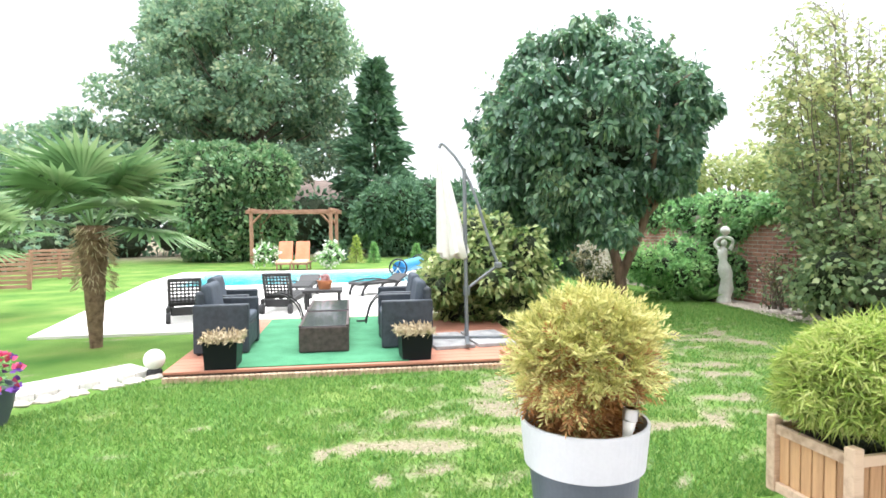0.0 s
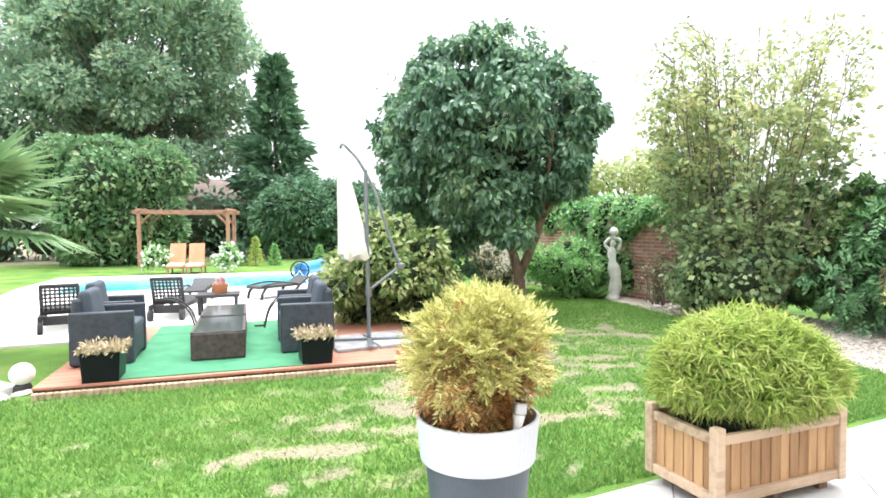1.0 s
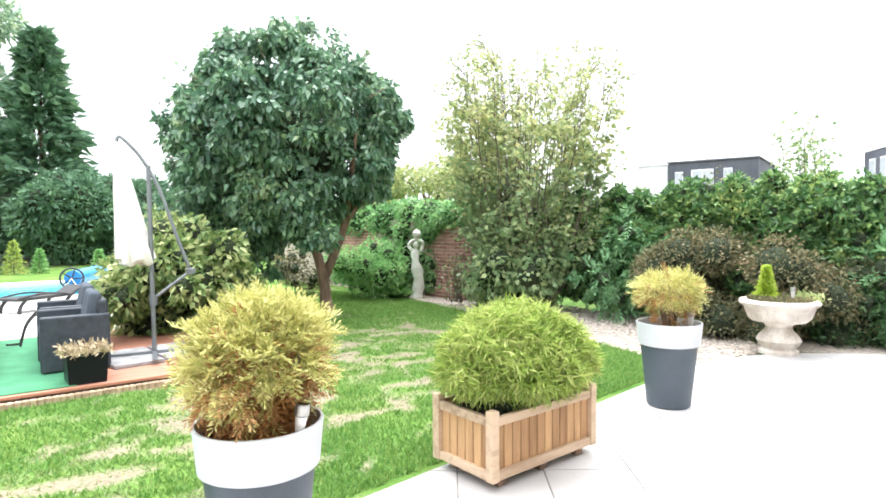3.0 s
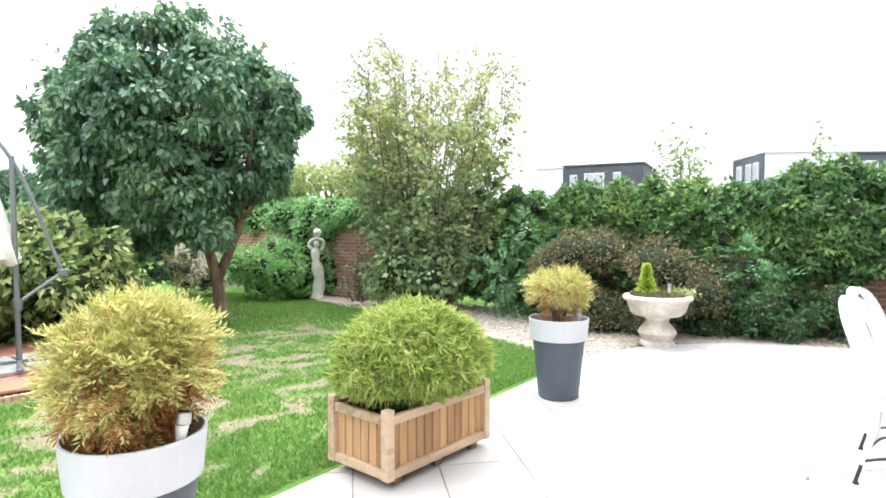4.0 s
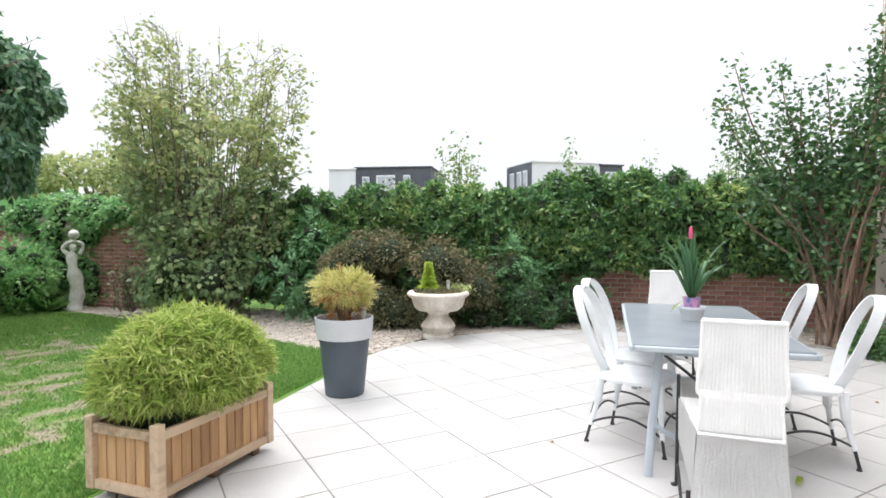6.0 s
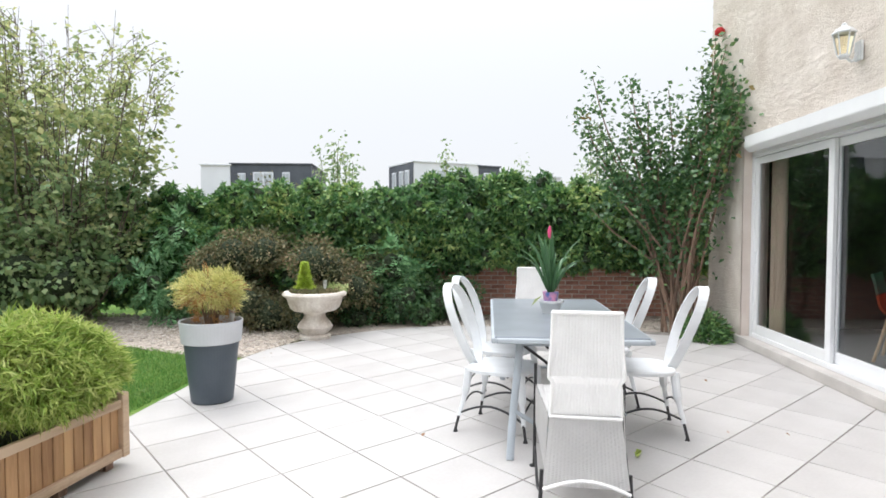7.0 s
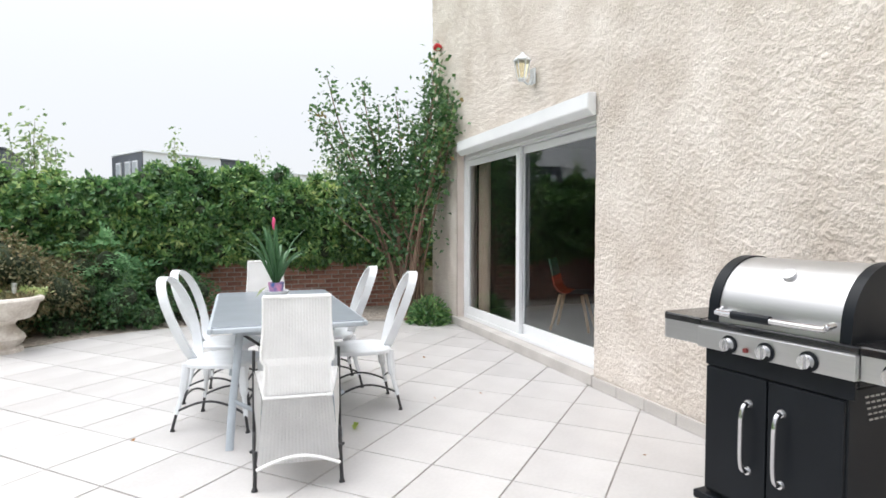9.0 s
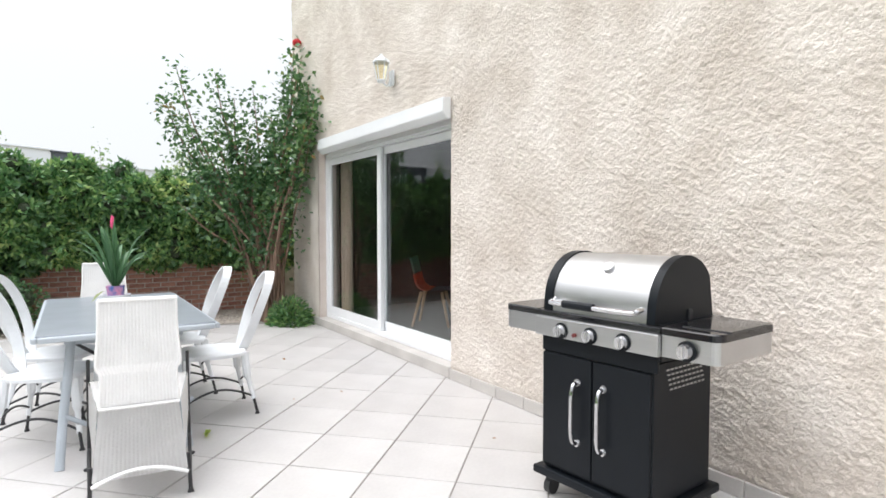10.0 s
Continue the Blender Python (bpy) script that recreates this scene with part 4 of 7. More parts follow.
FY = -3.42
door = thing("window_1", Matrix(), "white sliding patio door with two large panes, closed", "patio door", kind="structure")
part("window_frame", bx(bx(bx(bmesh.new(), (7.415, FY, 1.2), (0.07, 0.09, 2.2), 0.006), (4.175, FY, 1.2), (0.07, 0.09, 2.2), 0.006), (5.795, FY, 2.28), (3.31, 0.09, 0.07), 0.006), M["white_pvc"], door)
part("track", box((5.795, FY, 0.125), (3.17, 0.09, 0.05), 0.006), M["white_pvc"], door)
for x0, x1, y in ((5.78, 7.38, FY + 0.012), (4.21, 5.87, FY - 0.036)):
    bm = bmesh.new()
    for x in (x0 + 0.045, x1 - 0.045):
        bx(bm, (x, y, 1.195), (0.09, 0.04, 2.09), 0.005)
    for z, h in ((0.205, 0.11), (2.20, 0.08)):
        bx(bm, ((x0 + x1) / 2, y, z), (x1 - x0 - 0.18, 0.038, h), 0.005)
    sash = part("sash", bm, M["white_pvc"], door)
    g1 = part("pane", box(((x0 + x1) / 2, y, 1.21), (x1 - x0 - 0.17, 0.008, 1.92)), M["glass"], sash)
    g1.visible_shadow = False
    part("pull_handle", box((x1 - 0.045 if x0 > 5 else x0 + 0.045, y + 0.03, 1.05), (0.025, 0.02, 0.16), 0.006), M["white_pvc"], sash)


def build_shutter_box():
    s = thing("roller_shutter_box", pose(5.66, WY + 0.012, 2.285), "white roller shutter box above the patio door", "shutter box", kind="structure")
    bm = bmesh.new()
    prof = [(0.0, 0.0), (0.035, 0.0), (0.085, 0.055), (0.080, 0.182), (0.0, 0.19)]
    ends = [[bm.verts.new((x, y, z)) for y, z in prof] for x in (-1.535, 1.535)]
    for k in range(5):
        bm.faces.new((ends[0][k], ends[0][(k + 1) % 5], ends[1][(k + 1) % 5], ends[1][k]))
    bm.faces.new(ends[0][::-1])
    bm.faces.new(ends[1])
    bmesh.ops.bevel(bm, geom=list(bm.edges), offset=0.005, segments=2, affect="EDGES")
    part("casing", bm, M["white_pvc"], s)
    part("slat_end", box((0.08, -0.10, 0.005), (3.1, 0.03, 0.05), 0.004), M["white_pvc"], s, "grey-white shutter end slat")
    return s


build_shutter_box()
part("soffit", box((5.795, WY - 0.10, 2.385), (3.31, 0.19, 0.07)), M["plaster"], house)
sill = part("door_sill", box((5.86, -3.33, 0.05), (3.44, 0.17, 0.10), 0.008), M["skirt"])
tagged(sill, "pale stone door sill under the patio door", "door sill", kind="structure")

room = thing("living_room", Matrix(), "dim living room seen through the patio door", "room", kind="structure")
part("floor", box((4.5, -5.32, 0.05), (7.4, 3.4, 0.1)), M["room_floor"], room)
part("ceiling", box((4.5, -5.32, 2.65), (7.4, 3.4, 0.1)), M["room_shade"], room)
part("wall_back", box((4.5, -6.95, 1.35), (7.3, 0.1, 2.5)), M["room_shade"], room)
part("wall_east", box((8.1, -5.3, 1.35), (0.1, 3.2, 2.5)), M["room_shade"], room)
part("wall_west", box((0.9, -5.3, 1.35), (0.1, 3.2, 2.5)), M["room_shade"], room)


def build_curtain():
    bm = bmesh.new()
    pts = [(7.00 + 0.30 * k / 40, -3.56 + 0.03 * math.sin(k * 1.1), 0.0) for k in range(41)]
    rows = [[bm.verts.new((x, y + dy, z)) for x, y, _ in pts] for z, dy in ((0.12, 0), (2.45, 0), (2.45, -0.012), (0.12, -0.012))]
    for a, b in zip(rows, rows[1:] + rows[:1]):
        for k in range(40):
            bm.faces.new((a[k], a[k + 1], b[k + 1], b[k]))
    c = part("curtain", bm, M["curtain"], smooth=True)
    return tagged(c, "sand-coloured curtain drawn to the side of the patio door", "curtain")


build_curtain()


def build_indoor_chair():
    c = thing("shell_chair", pose(6.12, -4.3, 0.10, 0, 0, -42), "patchwork shell chair in orange, green and dark blue on wooden legs", "chair")

    def panel(name, prof, half, colour, label=""):
        """A bent shell strip along (y, z) points, dished across its width."""
        bm = bmesh.new()
        q = spline([(0, y, z) for y, z in prof], 4)
        rows = [[bm.verts.new((half * u, v.y - 0.05 * u * u, v.z + 0.03 * u * u)) for u in np.linspace(-1, 1, 9)] for v in q]
        for a, b in zip(rows, rows[1:]):
            for k in range(8):
                bm.faces.new((a[k], a[k + 1], b[k + 1], b[k]))
        bmesh.ops.solidify(bm, geom=list(bm.faces), thickness=0.018)
        return part(name, bm, plain(name + "_shell", colour, 0.6), c, label, smooth=True)

    panel("seat", [(-0.24, 0.43), (-0.1, 0.44), (0.06, 0.43)], 0.23, (0.035, 0.055, 0.075))
    panel("backrest", [(0.065, 0.43), (0.16, 0.445), (0.225, 0.52), (0.25, 0.63)], 0.23, (0.75, 0.11, 0.03), "orange backrest panel")
    panel("backrest_top", [(0.252, 0.637), (0.275, 0.74), (0.30, 0.84)], 0.20, (0.14, 0.30, 0.22), "sea-green backrest panel")
    for sx in (-1, 1):
        for sy in (-1, 1):
            part("leg", tube([(sx * 0.13, sy * 0.13, 0.425), (sx * 0.22, sy * 0.23, 0)], [0.022, 0.014], 8), plain("beech", (0.62, 0.42, 0.25), 0.6), c, "pale wooden leg")
    return c


build_indoor_chair()


def build_wall_lamp():
    w = thing("wall_lamp", pose(5.22, WY + 0.012, 2.80), "white lantern wall lamp with amber glass panes", "wall lamp")
    part("backplate", box((0, 0.012, 0.06), (0.09, 0.025, 0.16), 0.008), M["white_lacquer"], w)
    part("arm", tube(spline([(0, 0.02, 0.06), (0, 0.06, -0.02), (0, 0.11, 0.01)], 6), 0.011, 8), M["white_lacquer"], w)
    part("lantern_base", lathe([(0.0, 0.0), (0.03, 0.0), (0.045, 0.02), (0.045, 0.032), (0.0, 0.032)], 6, c=(0, 0.13, 0.0)), M["white_lacquer"], w)
    part("roof", lathe([(0.085, 0.20), (0.09, 0.21), (0.06, 0.245), (0.025, 0.265), (0.018, 0.285), (0.0, 0.295)], 6, c=(0, 0.13, 0.0)), M["white_lacquer"], w)
    for k in range(6):
        a = math.pi / 3 * k
        part("glazing_bar", tube([(0.045 * math.cos(a), 0.13 + 0.045 * math.sin(a), 0.03), (0.078 * math.cos(a), 0.13 + 0.078 * math.sin(a), 0.205)], 0.006, 6), M["white_lacquer"], w)
    gl = part("pane", lathe([(0.042, 0.032), (0.072, 0.20)], 6, c=(0, 0.13, 0)), M["lamp_glass"], w, "amber lamp glass")
    gl.visible_shadow = False
    return w


build_wall_lamp()

# ---- boundary walls ----
wall_a = part("brick_wall", box((9.86, -1.2, 0.42), (0.2, 7.4, 0.92)), M["brick_joint"])
tagged(wall_a, "low old red brick boundary wall under the hedge", "brick wall", kind="structure")
wall_b = part("brick_wall", box((8.76, 10.6, 0.78), (0.24, 9.0, 1.66)), M["brick_joint"])
tagged(wall_b, "old red brick boundary wall behind the statue", "brick wall", kind="structure")

# ---- far boundary hedge, so that the garden is closed behind ----
g = random.Random(44)
c = [(-30 + 1.05 * k + g.uniform(-0.2, 0.2), 33.5 + g.uniform(-0.5, 0.5), 1.0 + (k % 2) * 1.1) for k in range(72)]
grow("boundary_hedge", Matrix(), "dark leafy boundary hedge at the far end of the garden", c, [g.uniform(1.0, 1.4) for _ in c], L["conifer"], 9, 0.42, 0.2, inner=0.75, core=0.85, category="hedge")
c = [(-9.5 + g.uniform(-0.4, 0.4), 12 + 1.0 * k, 0.8 + (k % 2) * 0.9) for k in range(22)]
grow("boundary_hedge", Matrix(), "leafy boundary hedge behind the timber fence", c, [g.uniform(0.8, 1.1) for _ in c], L["far_tree"], 12, 0.32, 0.17, inner=0.75, core=0.85, category="hedge")

# ---- gravel bed ----
bed = part("gravel_bed", prism([(6.35, 2.5), (7.6, 2.1), (8.4, 0.8), (8.6, -0.6), (8.2, -3.2), (9.8, -3.4), (9.5, 3), (8.8, 6.4), (8.75, 9.4), (8.2, 9.3), (7.7, 7.6), (7.2, 5.2), (6.35, 3.1)], -0.1, -0.018), M["chips"])
tagged(bed, "bare soil and gravel border before the hedge", "garden bed", kind="structure")


def build_pebbles():
    n = 2600
    x, y = RNG.uniform(6.2, 9.3, n), RNG.uniform(2.2, 6.4, n)
    edge = 6.45 + 0.42 * (y - 2.9)
    ok = (x > edge) & (x < edge + 1.6)
    x, y = x[ok], y[ok]
    x = np.concatenate([x, RNG.uniform(8.45, 9.6, 500)])
    y = np.concatenate([y, RNG.uniform(-2.9, 0.6, 500)])
    n = len(x)
    base = np.array([(1, 0, 0), (-1, 0, 0), (0, 1, 0), (0, -1, 0), (0, 0, 0.6), (0, 0, -0.6)])
    f = np.array([(0, 2, 4), (2, 1, 4), (1, 3, 4), (3, 0, 4), (2, 0, 5), (1, 2, 5), (3, 1, 5), (0, 3, 5)])
    size = RNG.uniform(0.012, 0.034, n)
    v = base[None] * size[:, None, None] * RNG.uniform(0.7, 1.3, (n, 6, 1)) + np.stack([x, y, np.full(n, -0.012)], 1)[:, None]
    faces = (np.arange(n)[:, None, None] * 6 + f[None]).reshape(-1, 3)
    ob = mesh_arrays("gravel", v.reshape(-1, 3), faces, M["gravel"])
    return tagged(ob, "pale beige gravel stones in the border", "gravel", kind="stuff")


build_pebbles()

# ---- pool, paving and edging ----
paving = part("paving", prism([(-2.95, 8.98), (-0.95, 8.75), (2.7, 8.25), (4.9, 12.5), (5.0, 19.4), (-2.55, 20.6), (-3.0, 17.2)], -0.12, 0.0), M["paving"])
tagged(paving, "pale paving round the swimming pool", "paving", kind="structure")
pool = thing("swimming_pool", pose(-2.0, 14.75, 0.0, 0, 0, -6), "rectangular swimming pool with pale stone coping and turquoise water", "swimming pool", kind="structure")
PL, PW = 5.6, 3.3
part("water", box((PL / 2, PW / 2, 0.0), (PL, PW, 0.05)), water_material(), pool, "turquoise pool water")
for c, s in (((PL / 2, -0.16, 0.03), (PL + 0.64, 0.32, 0.09)), ((PL / 2, PW + 0.16, 0.045), (PL + 0.64, 0.32, 0.14)), ((-0.16, PW / 2, 0.035), (0.32, PW, 0.09)), ((PL + 0.16, PW / 2, 0.035), (0.32, PW, 0.09))):
    part("coping", box(c, s, 0.015), M["paving"], pool)


def build_reel():
    r = thing("pool_cover_reel", pose(3.35, 14.95, 0.0, 0, 0, -28), "blue pool cover rolled on a reel with black wheels", "pool cover reel")
    part("cover_roll", tube([(0, 0, 0.36), (0, 2.2, 0.36)], 0.17, 20), M["blue_cover"], r, "rolled blue pool cover")
    for y in (-0.06, 2.26):
        for k in range(5):
            a = 2 * math.pi * k / 5
            part("spoke", tube([(0, y, 0.36), (0.22 * math.cos(a), y, 0.36 + 0.22 * math.sin(a))], 0.014, 6), M["dark_plastic"], r)
        part("wheel_rim", tube([(0.23 * math.cos(a), y, 0.36 + 0.23 * math.sin(a)) for a in np.linspace(0, 2 * math.pi, 25)], 0.022, 8), M["dark_plastic"], r)
        part("stand", tube([(0.22, y - 0.03, 0.02), (0, y - 0.03, 0.36), (-0.22, y - 0.03, 0.02)], 0.02, 6), M["white_lacquer"], r)
    return r


build_reel()
edging = thing("white_edging", Matrix(), "curved band of rough white stone edging beside the lawn", "stone edging", kind="structure")
g = random.Random(12)
rim = spline([(-4.6, 4.3, 0), (-3.2, 4.95, 0), (-2.0, 5.75, 0), (-1.05, 6.45, 0)], 7)
for k in range(len(rim) - 1):
    a, b = rim[k], rim[k + 1]
    d = (b - a)
    ang = math.atan2(d.y, d.x)
    n_ = Vector((-math.sin(ang), math.cos(ang), 0))
    part("edging_slab", box(a.lerp(b, 0.5) + n_ * 0.14 + Vector((0, 0, -0.012)), (d.length * 1.0 - 0.004, 0.44, 0.09), 0.008, Matrix.Rotation(ang, 4, "Z")), M["white_stone"], edging)
    for j in range(5):
        q = a.lerp(b, g.random()) - n_ * g.uniform(0.10, 0.24)
        bm = bmesh.new()
        bmesh.ops.create_icosphere(bm, subdivisions=2, radius=g.uniform(0.025, 0.06), matrix=Matrix.Translation((q.x, q.y, -0.025)) @ Matrix.Diagonal((1.3, 0.9, 0.5, 1)))
        for v in bm.verts:
            v.co += Vector((noise.noise(v.co * 9), noise.noise(v.co * 9 + Vector((5, 0, 0))), noise.noise(v.co * 9 + Vector((0, 5, 0))))) * 0.015
        part("rubble_stone", bm, M["gravel"], edging)

# ---- deck ----
DK = pose(-0.87, 6.07, 0.0, 0, 0, -7.7)
deck = thing("deck", DK, "raised red-brown timber deck with a low log edging", "deck", kind="structure")
DECK_LEN, DECK_DEP, DZ = 3.8, 3.3, 0.06
part("frame", box((DECK_LEN / 2, DECK_DEP / 2, -0.01), (DECK_LEN - 0.02, DECK_DEP - 0.02, 0.09)), M["soil"], deck, "shaded deck underframe")
nb = int(DECK_DEP / 0.145)
plank = None
for k in range(nb):
    if plank is None:
        plank = part("plank", box((0, 0, 0), (DECK_LEN, 0.138, 0.026), 0.003, seg=1), M["deck"], deck)
        ob = plank
    else:
        ob = new("plank", plank.data)
        ob.parent = deck
    ob.matrix_basis = pose(DECK_LEN / 2, 0.075 + 0.145 * k, DZ - 0.013)
log = None
for k in range(int(DECK_LEN / 0.052)):
    if log is None:
        log = part("edging_log", lathe([(0.0, 0.0), (0.030, 0.0), (0.030, 0.055), (0.024, 0.062), (0.0, 0.062)], 8), M["cedar_rail"], deck)
        ob = log
    else:
        ob = new("edging_log", log.data)
        ob.parent = deck
    ob.matrix_basis = pose(0.04 + 0.052 * k, -0.04, -0.04)
carpet = part("carpet", box((1.47, 1.56, DZ + 0.006), (1.72, 3.0, 0.010), 0.003), M["carpet"])
carpet.matrix_basis = DK
tagged(carpet, "bright green outdoor carpet laid on the deck", "carpet")


def on_deck(u, v, turn=0.0, z=DZ):
    return DK @ pose(u, v, z, 0, 0, turn)


def build_armchair():
    a = thing("rattan_armchair", Matrix(), "anthracite rattan garden armchair with slate cushions on the deck", "armchair", "armchairs on the deck")
    part("base", box((0, 0, 0.18), (0.55, 0.56, 0.26), 0.015), M["rattan"], a)
    for s in (-1, 1):
        part("arm", box((0, s * 0.33, 0.28), (0.57, 0.10, 0.52), 0.015), M["rattan"], a)
    part("backrest", box((-0.235, 0, 0.37), (0.10, 0.56, 0.60), 0.03), M["rattan"], a)
    part("seat_cushion", box((0.04, 0, 0.355), (0.48, 0.55, 0.10), 0.03, seg=3), M["cushion"], a)
    part("back_cushion", box((-0.155, 0, 0.56), (0.11, 0.53, 0.38), 0.05, Matrix.Rotation(radians(-10), 4, "Y"), 3), M["cushion"], a)
    for sx in (-1, 1):
        for sy in (-1, 1):
            part("foot", box((sx * 0.24, sy * 0.33, 0.012), (0.04, 0.04, 0.024), 0.004), M["dark_plastic"], a)
    return a


arm = build_armchair()
arm.matrix_basis = on_deck(0.39, 1.07)
copy_thing(arm, on_deck(0.24, 1.98))
copy_thing(arm, on_deck(2.38, 1.03, 180))
copy_thing(arm, on_deck(2.41, 1.90, 180))


def build_coffee_table():
    t = thing("coffee_table", Matrix(), "brown rattan coffee table with a glass top on the green carpet", "coffee table", "coffee tables on the deck")
    part("body", box((0, 0, 0.14), (0.53, 1.08, 0.27), 0.012), M["rattan_brown"], t)
    part("tabletop", box((0, 0, 0.284), (0.51, 1.05, 0.010), 0.003), M["table_glass"], t, "dark reflecting glass top")
    for s in (-1, 1):
        part("rim", box((s * 0.25, 0, 0.285), (0.03, 1.08, 0.022), 0.006), M["rattan_brown"], t)
    return t


ct = build_coffee_table()
ct.matrix_basis = on_deck(1.47, 1.12, 0, DZ + 0.012)
copy_thing(ct, on_deck(1.47, 2.32, 0, DZ + 0.012))


def build_planter():
    p = thing("deck_planter", Matrix(), "square black planter with dried pale flower heads", "planter", "black planters on the deck")
    bm = bmesh.new()
    for z0, z1, s0, s1 in ((0, 0.27, 0.145, 0.16),):
        lo = [bm.verts.new((a * s0, b * s0, z0)) for a, b in ((-1, -1), (1, -1), (1, 1), (-1, 1))]
        hi = [bm.verts.new((a * s1, b * s1, z1)) for a, b in ((-1, -1), (1, -1), (1, 1), (-1, 1))]
        ri = [bm.verts.new((a * (s1 - 0.015), b * (s1 - 0.015), z1)) for a, b in ((-1, -1), (1, -1), (1, 1), (-1, 1))]
        fl = [bm.verts.new((a * (s1 - 0.02), b * (s1 - 0.02), z1 - 0.03)) for a, b in ((-1, -1), (1, -1), (1, 1), (-1, 1))]
        for A, B in ((lo, hi), (hi, ri), (ri, fl)):
            for k in range(4):
                bm.faces.new((A[k], A[(k + 1) % 4], B[(k + 1) % 4], B[k]))
        bm.faces.new(lo[::-1])
        bm.faces.new(fl)
    part("pot", bm, M["black_enamel"], p)
    n = 900
    q = np.stack([RNG.uniform(-0.19, 0.19, n), RNG.uniform(-0.19, 0.19, n), 0.255 + np.abs(RNG.normal(size=n)) * 0.028], 1)
    leaf_mesh("dried_bloom", q, RNG.normal(size=(n, 3)) + [0, 0, 0.7], 0.055, 0.016, M["straw"], p, "dried straw-coloured flowers")
    return p


pl = build_planter()
pl.matrix_basis = on_deck(0.52, 0.17)
copy_thing(pl, on_deck(2.41, 0.22, 3))


def build_parasol():
    u = thing("cantilever_parasol", pose(2.33, 6.57, DZ), "closed cream cantilever parasol on a grey mast with slab base", "parasol")
    side = Vector((0.955, -0.296, 0))
    P = lambda s, z: (side.x * s, side.y * s, z)
    part("mast", tube([P(0, 0.02), P(-0.02, 2.03)], 0.024, 12), M["parasol_pole"], u)
    part("arm", tube(spline([P(0.37, 0.90), P(0.25, 1.25), P(0.08, 1.78), P(-0.08, 2.10), P(-0.20, 2.25), P(-0.28, 2.32), P(-0.31, 2.27)], 6), 0.018, 10), M["parasol_pole"], u)
    part("strut", tube([P(0.0, 0.62), P(0.18, 0.76), P(0.37, 0.90)], 0.016, 8), M["parasol_pole"], u)
    part("hub", box(P(0.37, 0.90), (0.09, 0.06, 0.07), 0.012), M["parasol_pole"], u)
    part("clamp", lathe([(0.0, 0.55), (0.04, 0.55), (0.042, 0.66), (0.0, 0.66)], 12), M["parasol_pole"], u)
    part("crank_handle", tube([P(0.02, 1.26), P(-0.12, 1.30)], 0.010, 6), M["white_lacquer"], u)
    part("cord", tube([P(-0.30, 2.27), P(-0.29, 2.13)], 0.006, 5), M["white_lacquer"], u)
    bm = bmesh.new()
    rings = []
    for z, r in ((2.16, 0.015), (2.13, 0.035), (2.05, 0.05), (1.75, 0.085), (1.45, 0.115), (1.2, 0.145), (1.03, 0.165), (1.0, 0.11)):
        cx = -0.30 + 0.13 * (2.16 - z)
        rings.append([bm.verts.new((side.x * cx + math.cos(a) * r * (1 + 0.22 * math.cos(8 * a + z)), side.y * cx + math.sin(a) * r * (1 + 0.22 * math.cos(8 * a + z)), z + (0.03 * math.cos(4 * a) if z < 1.1 else 0))) for a in np.linspace(0, 2 * math.pi, 33)[:-1]])
    for a, b in zip(rings, rings[1:]):
        for k in range(32):
            bm.faces.new((a[k], a[(k + 1) % 32], b[(k + 1) % 32], b[k]))
    bm.faces.new(rings[0])
    bm.faces.new(rings[-1][::-1])
    part("canopy", bm, M["parasol"], u, "folded cream canopy", smooth=True)
    for k, (sx, sy) in enumerate(((-0.25, -0.16), (0.25, -0.16), (-0.2, 0.26), (0.3, 0.26))):
        part("base_slab", box((sx, sy, 0.02), (0.46, 0.40, 0.04), 0.006), M["concrete"], u)
    for d in (0, 90):
        part("base_bar", box((0, 0, 0.055), (0.96, 0.045, 0.03), 0.004, Matrix.Rotation(radians(d - 17), 4, "Z")), M["parasol_pole"], u)
    return u


build_parasol()


def build_globe():
    g_ = thing("globe_lamp", pose(-0.98, 6.36, 0.0), "white globe garden lamp on a dark foot", "garden lamp")
    part("foot", lathe([(0.0, -0.02), (0.075, -0.02), (0.07, 0.03), (0.05, 0.045), (0.0, 0.045)], 20), M["dark_plastic"], g_)
    part("globe", lathe([(0.1 * math.sin(a), 0.135 - 0.1 * math.cos(a)) for a in np.linspace(0.35, math.pi, 16)], 28), M["globe"], g_, smooth=True)
    return g_


build_globe()


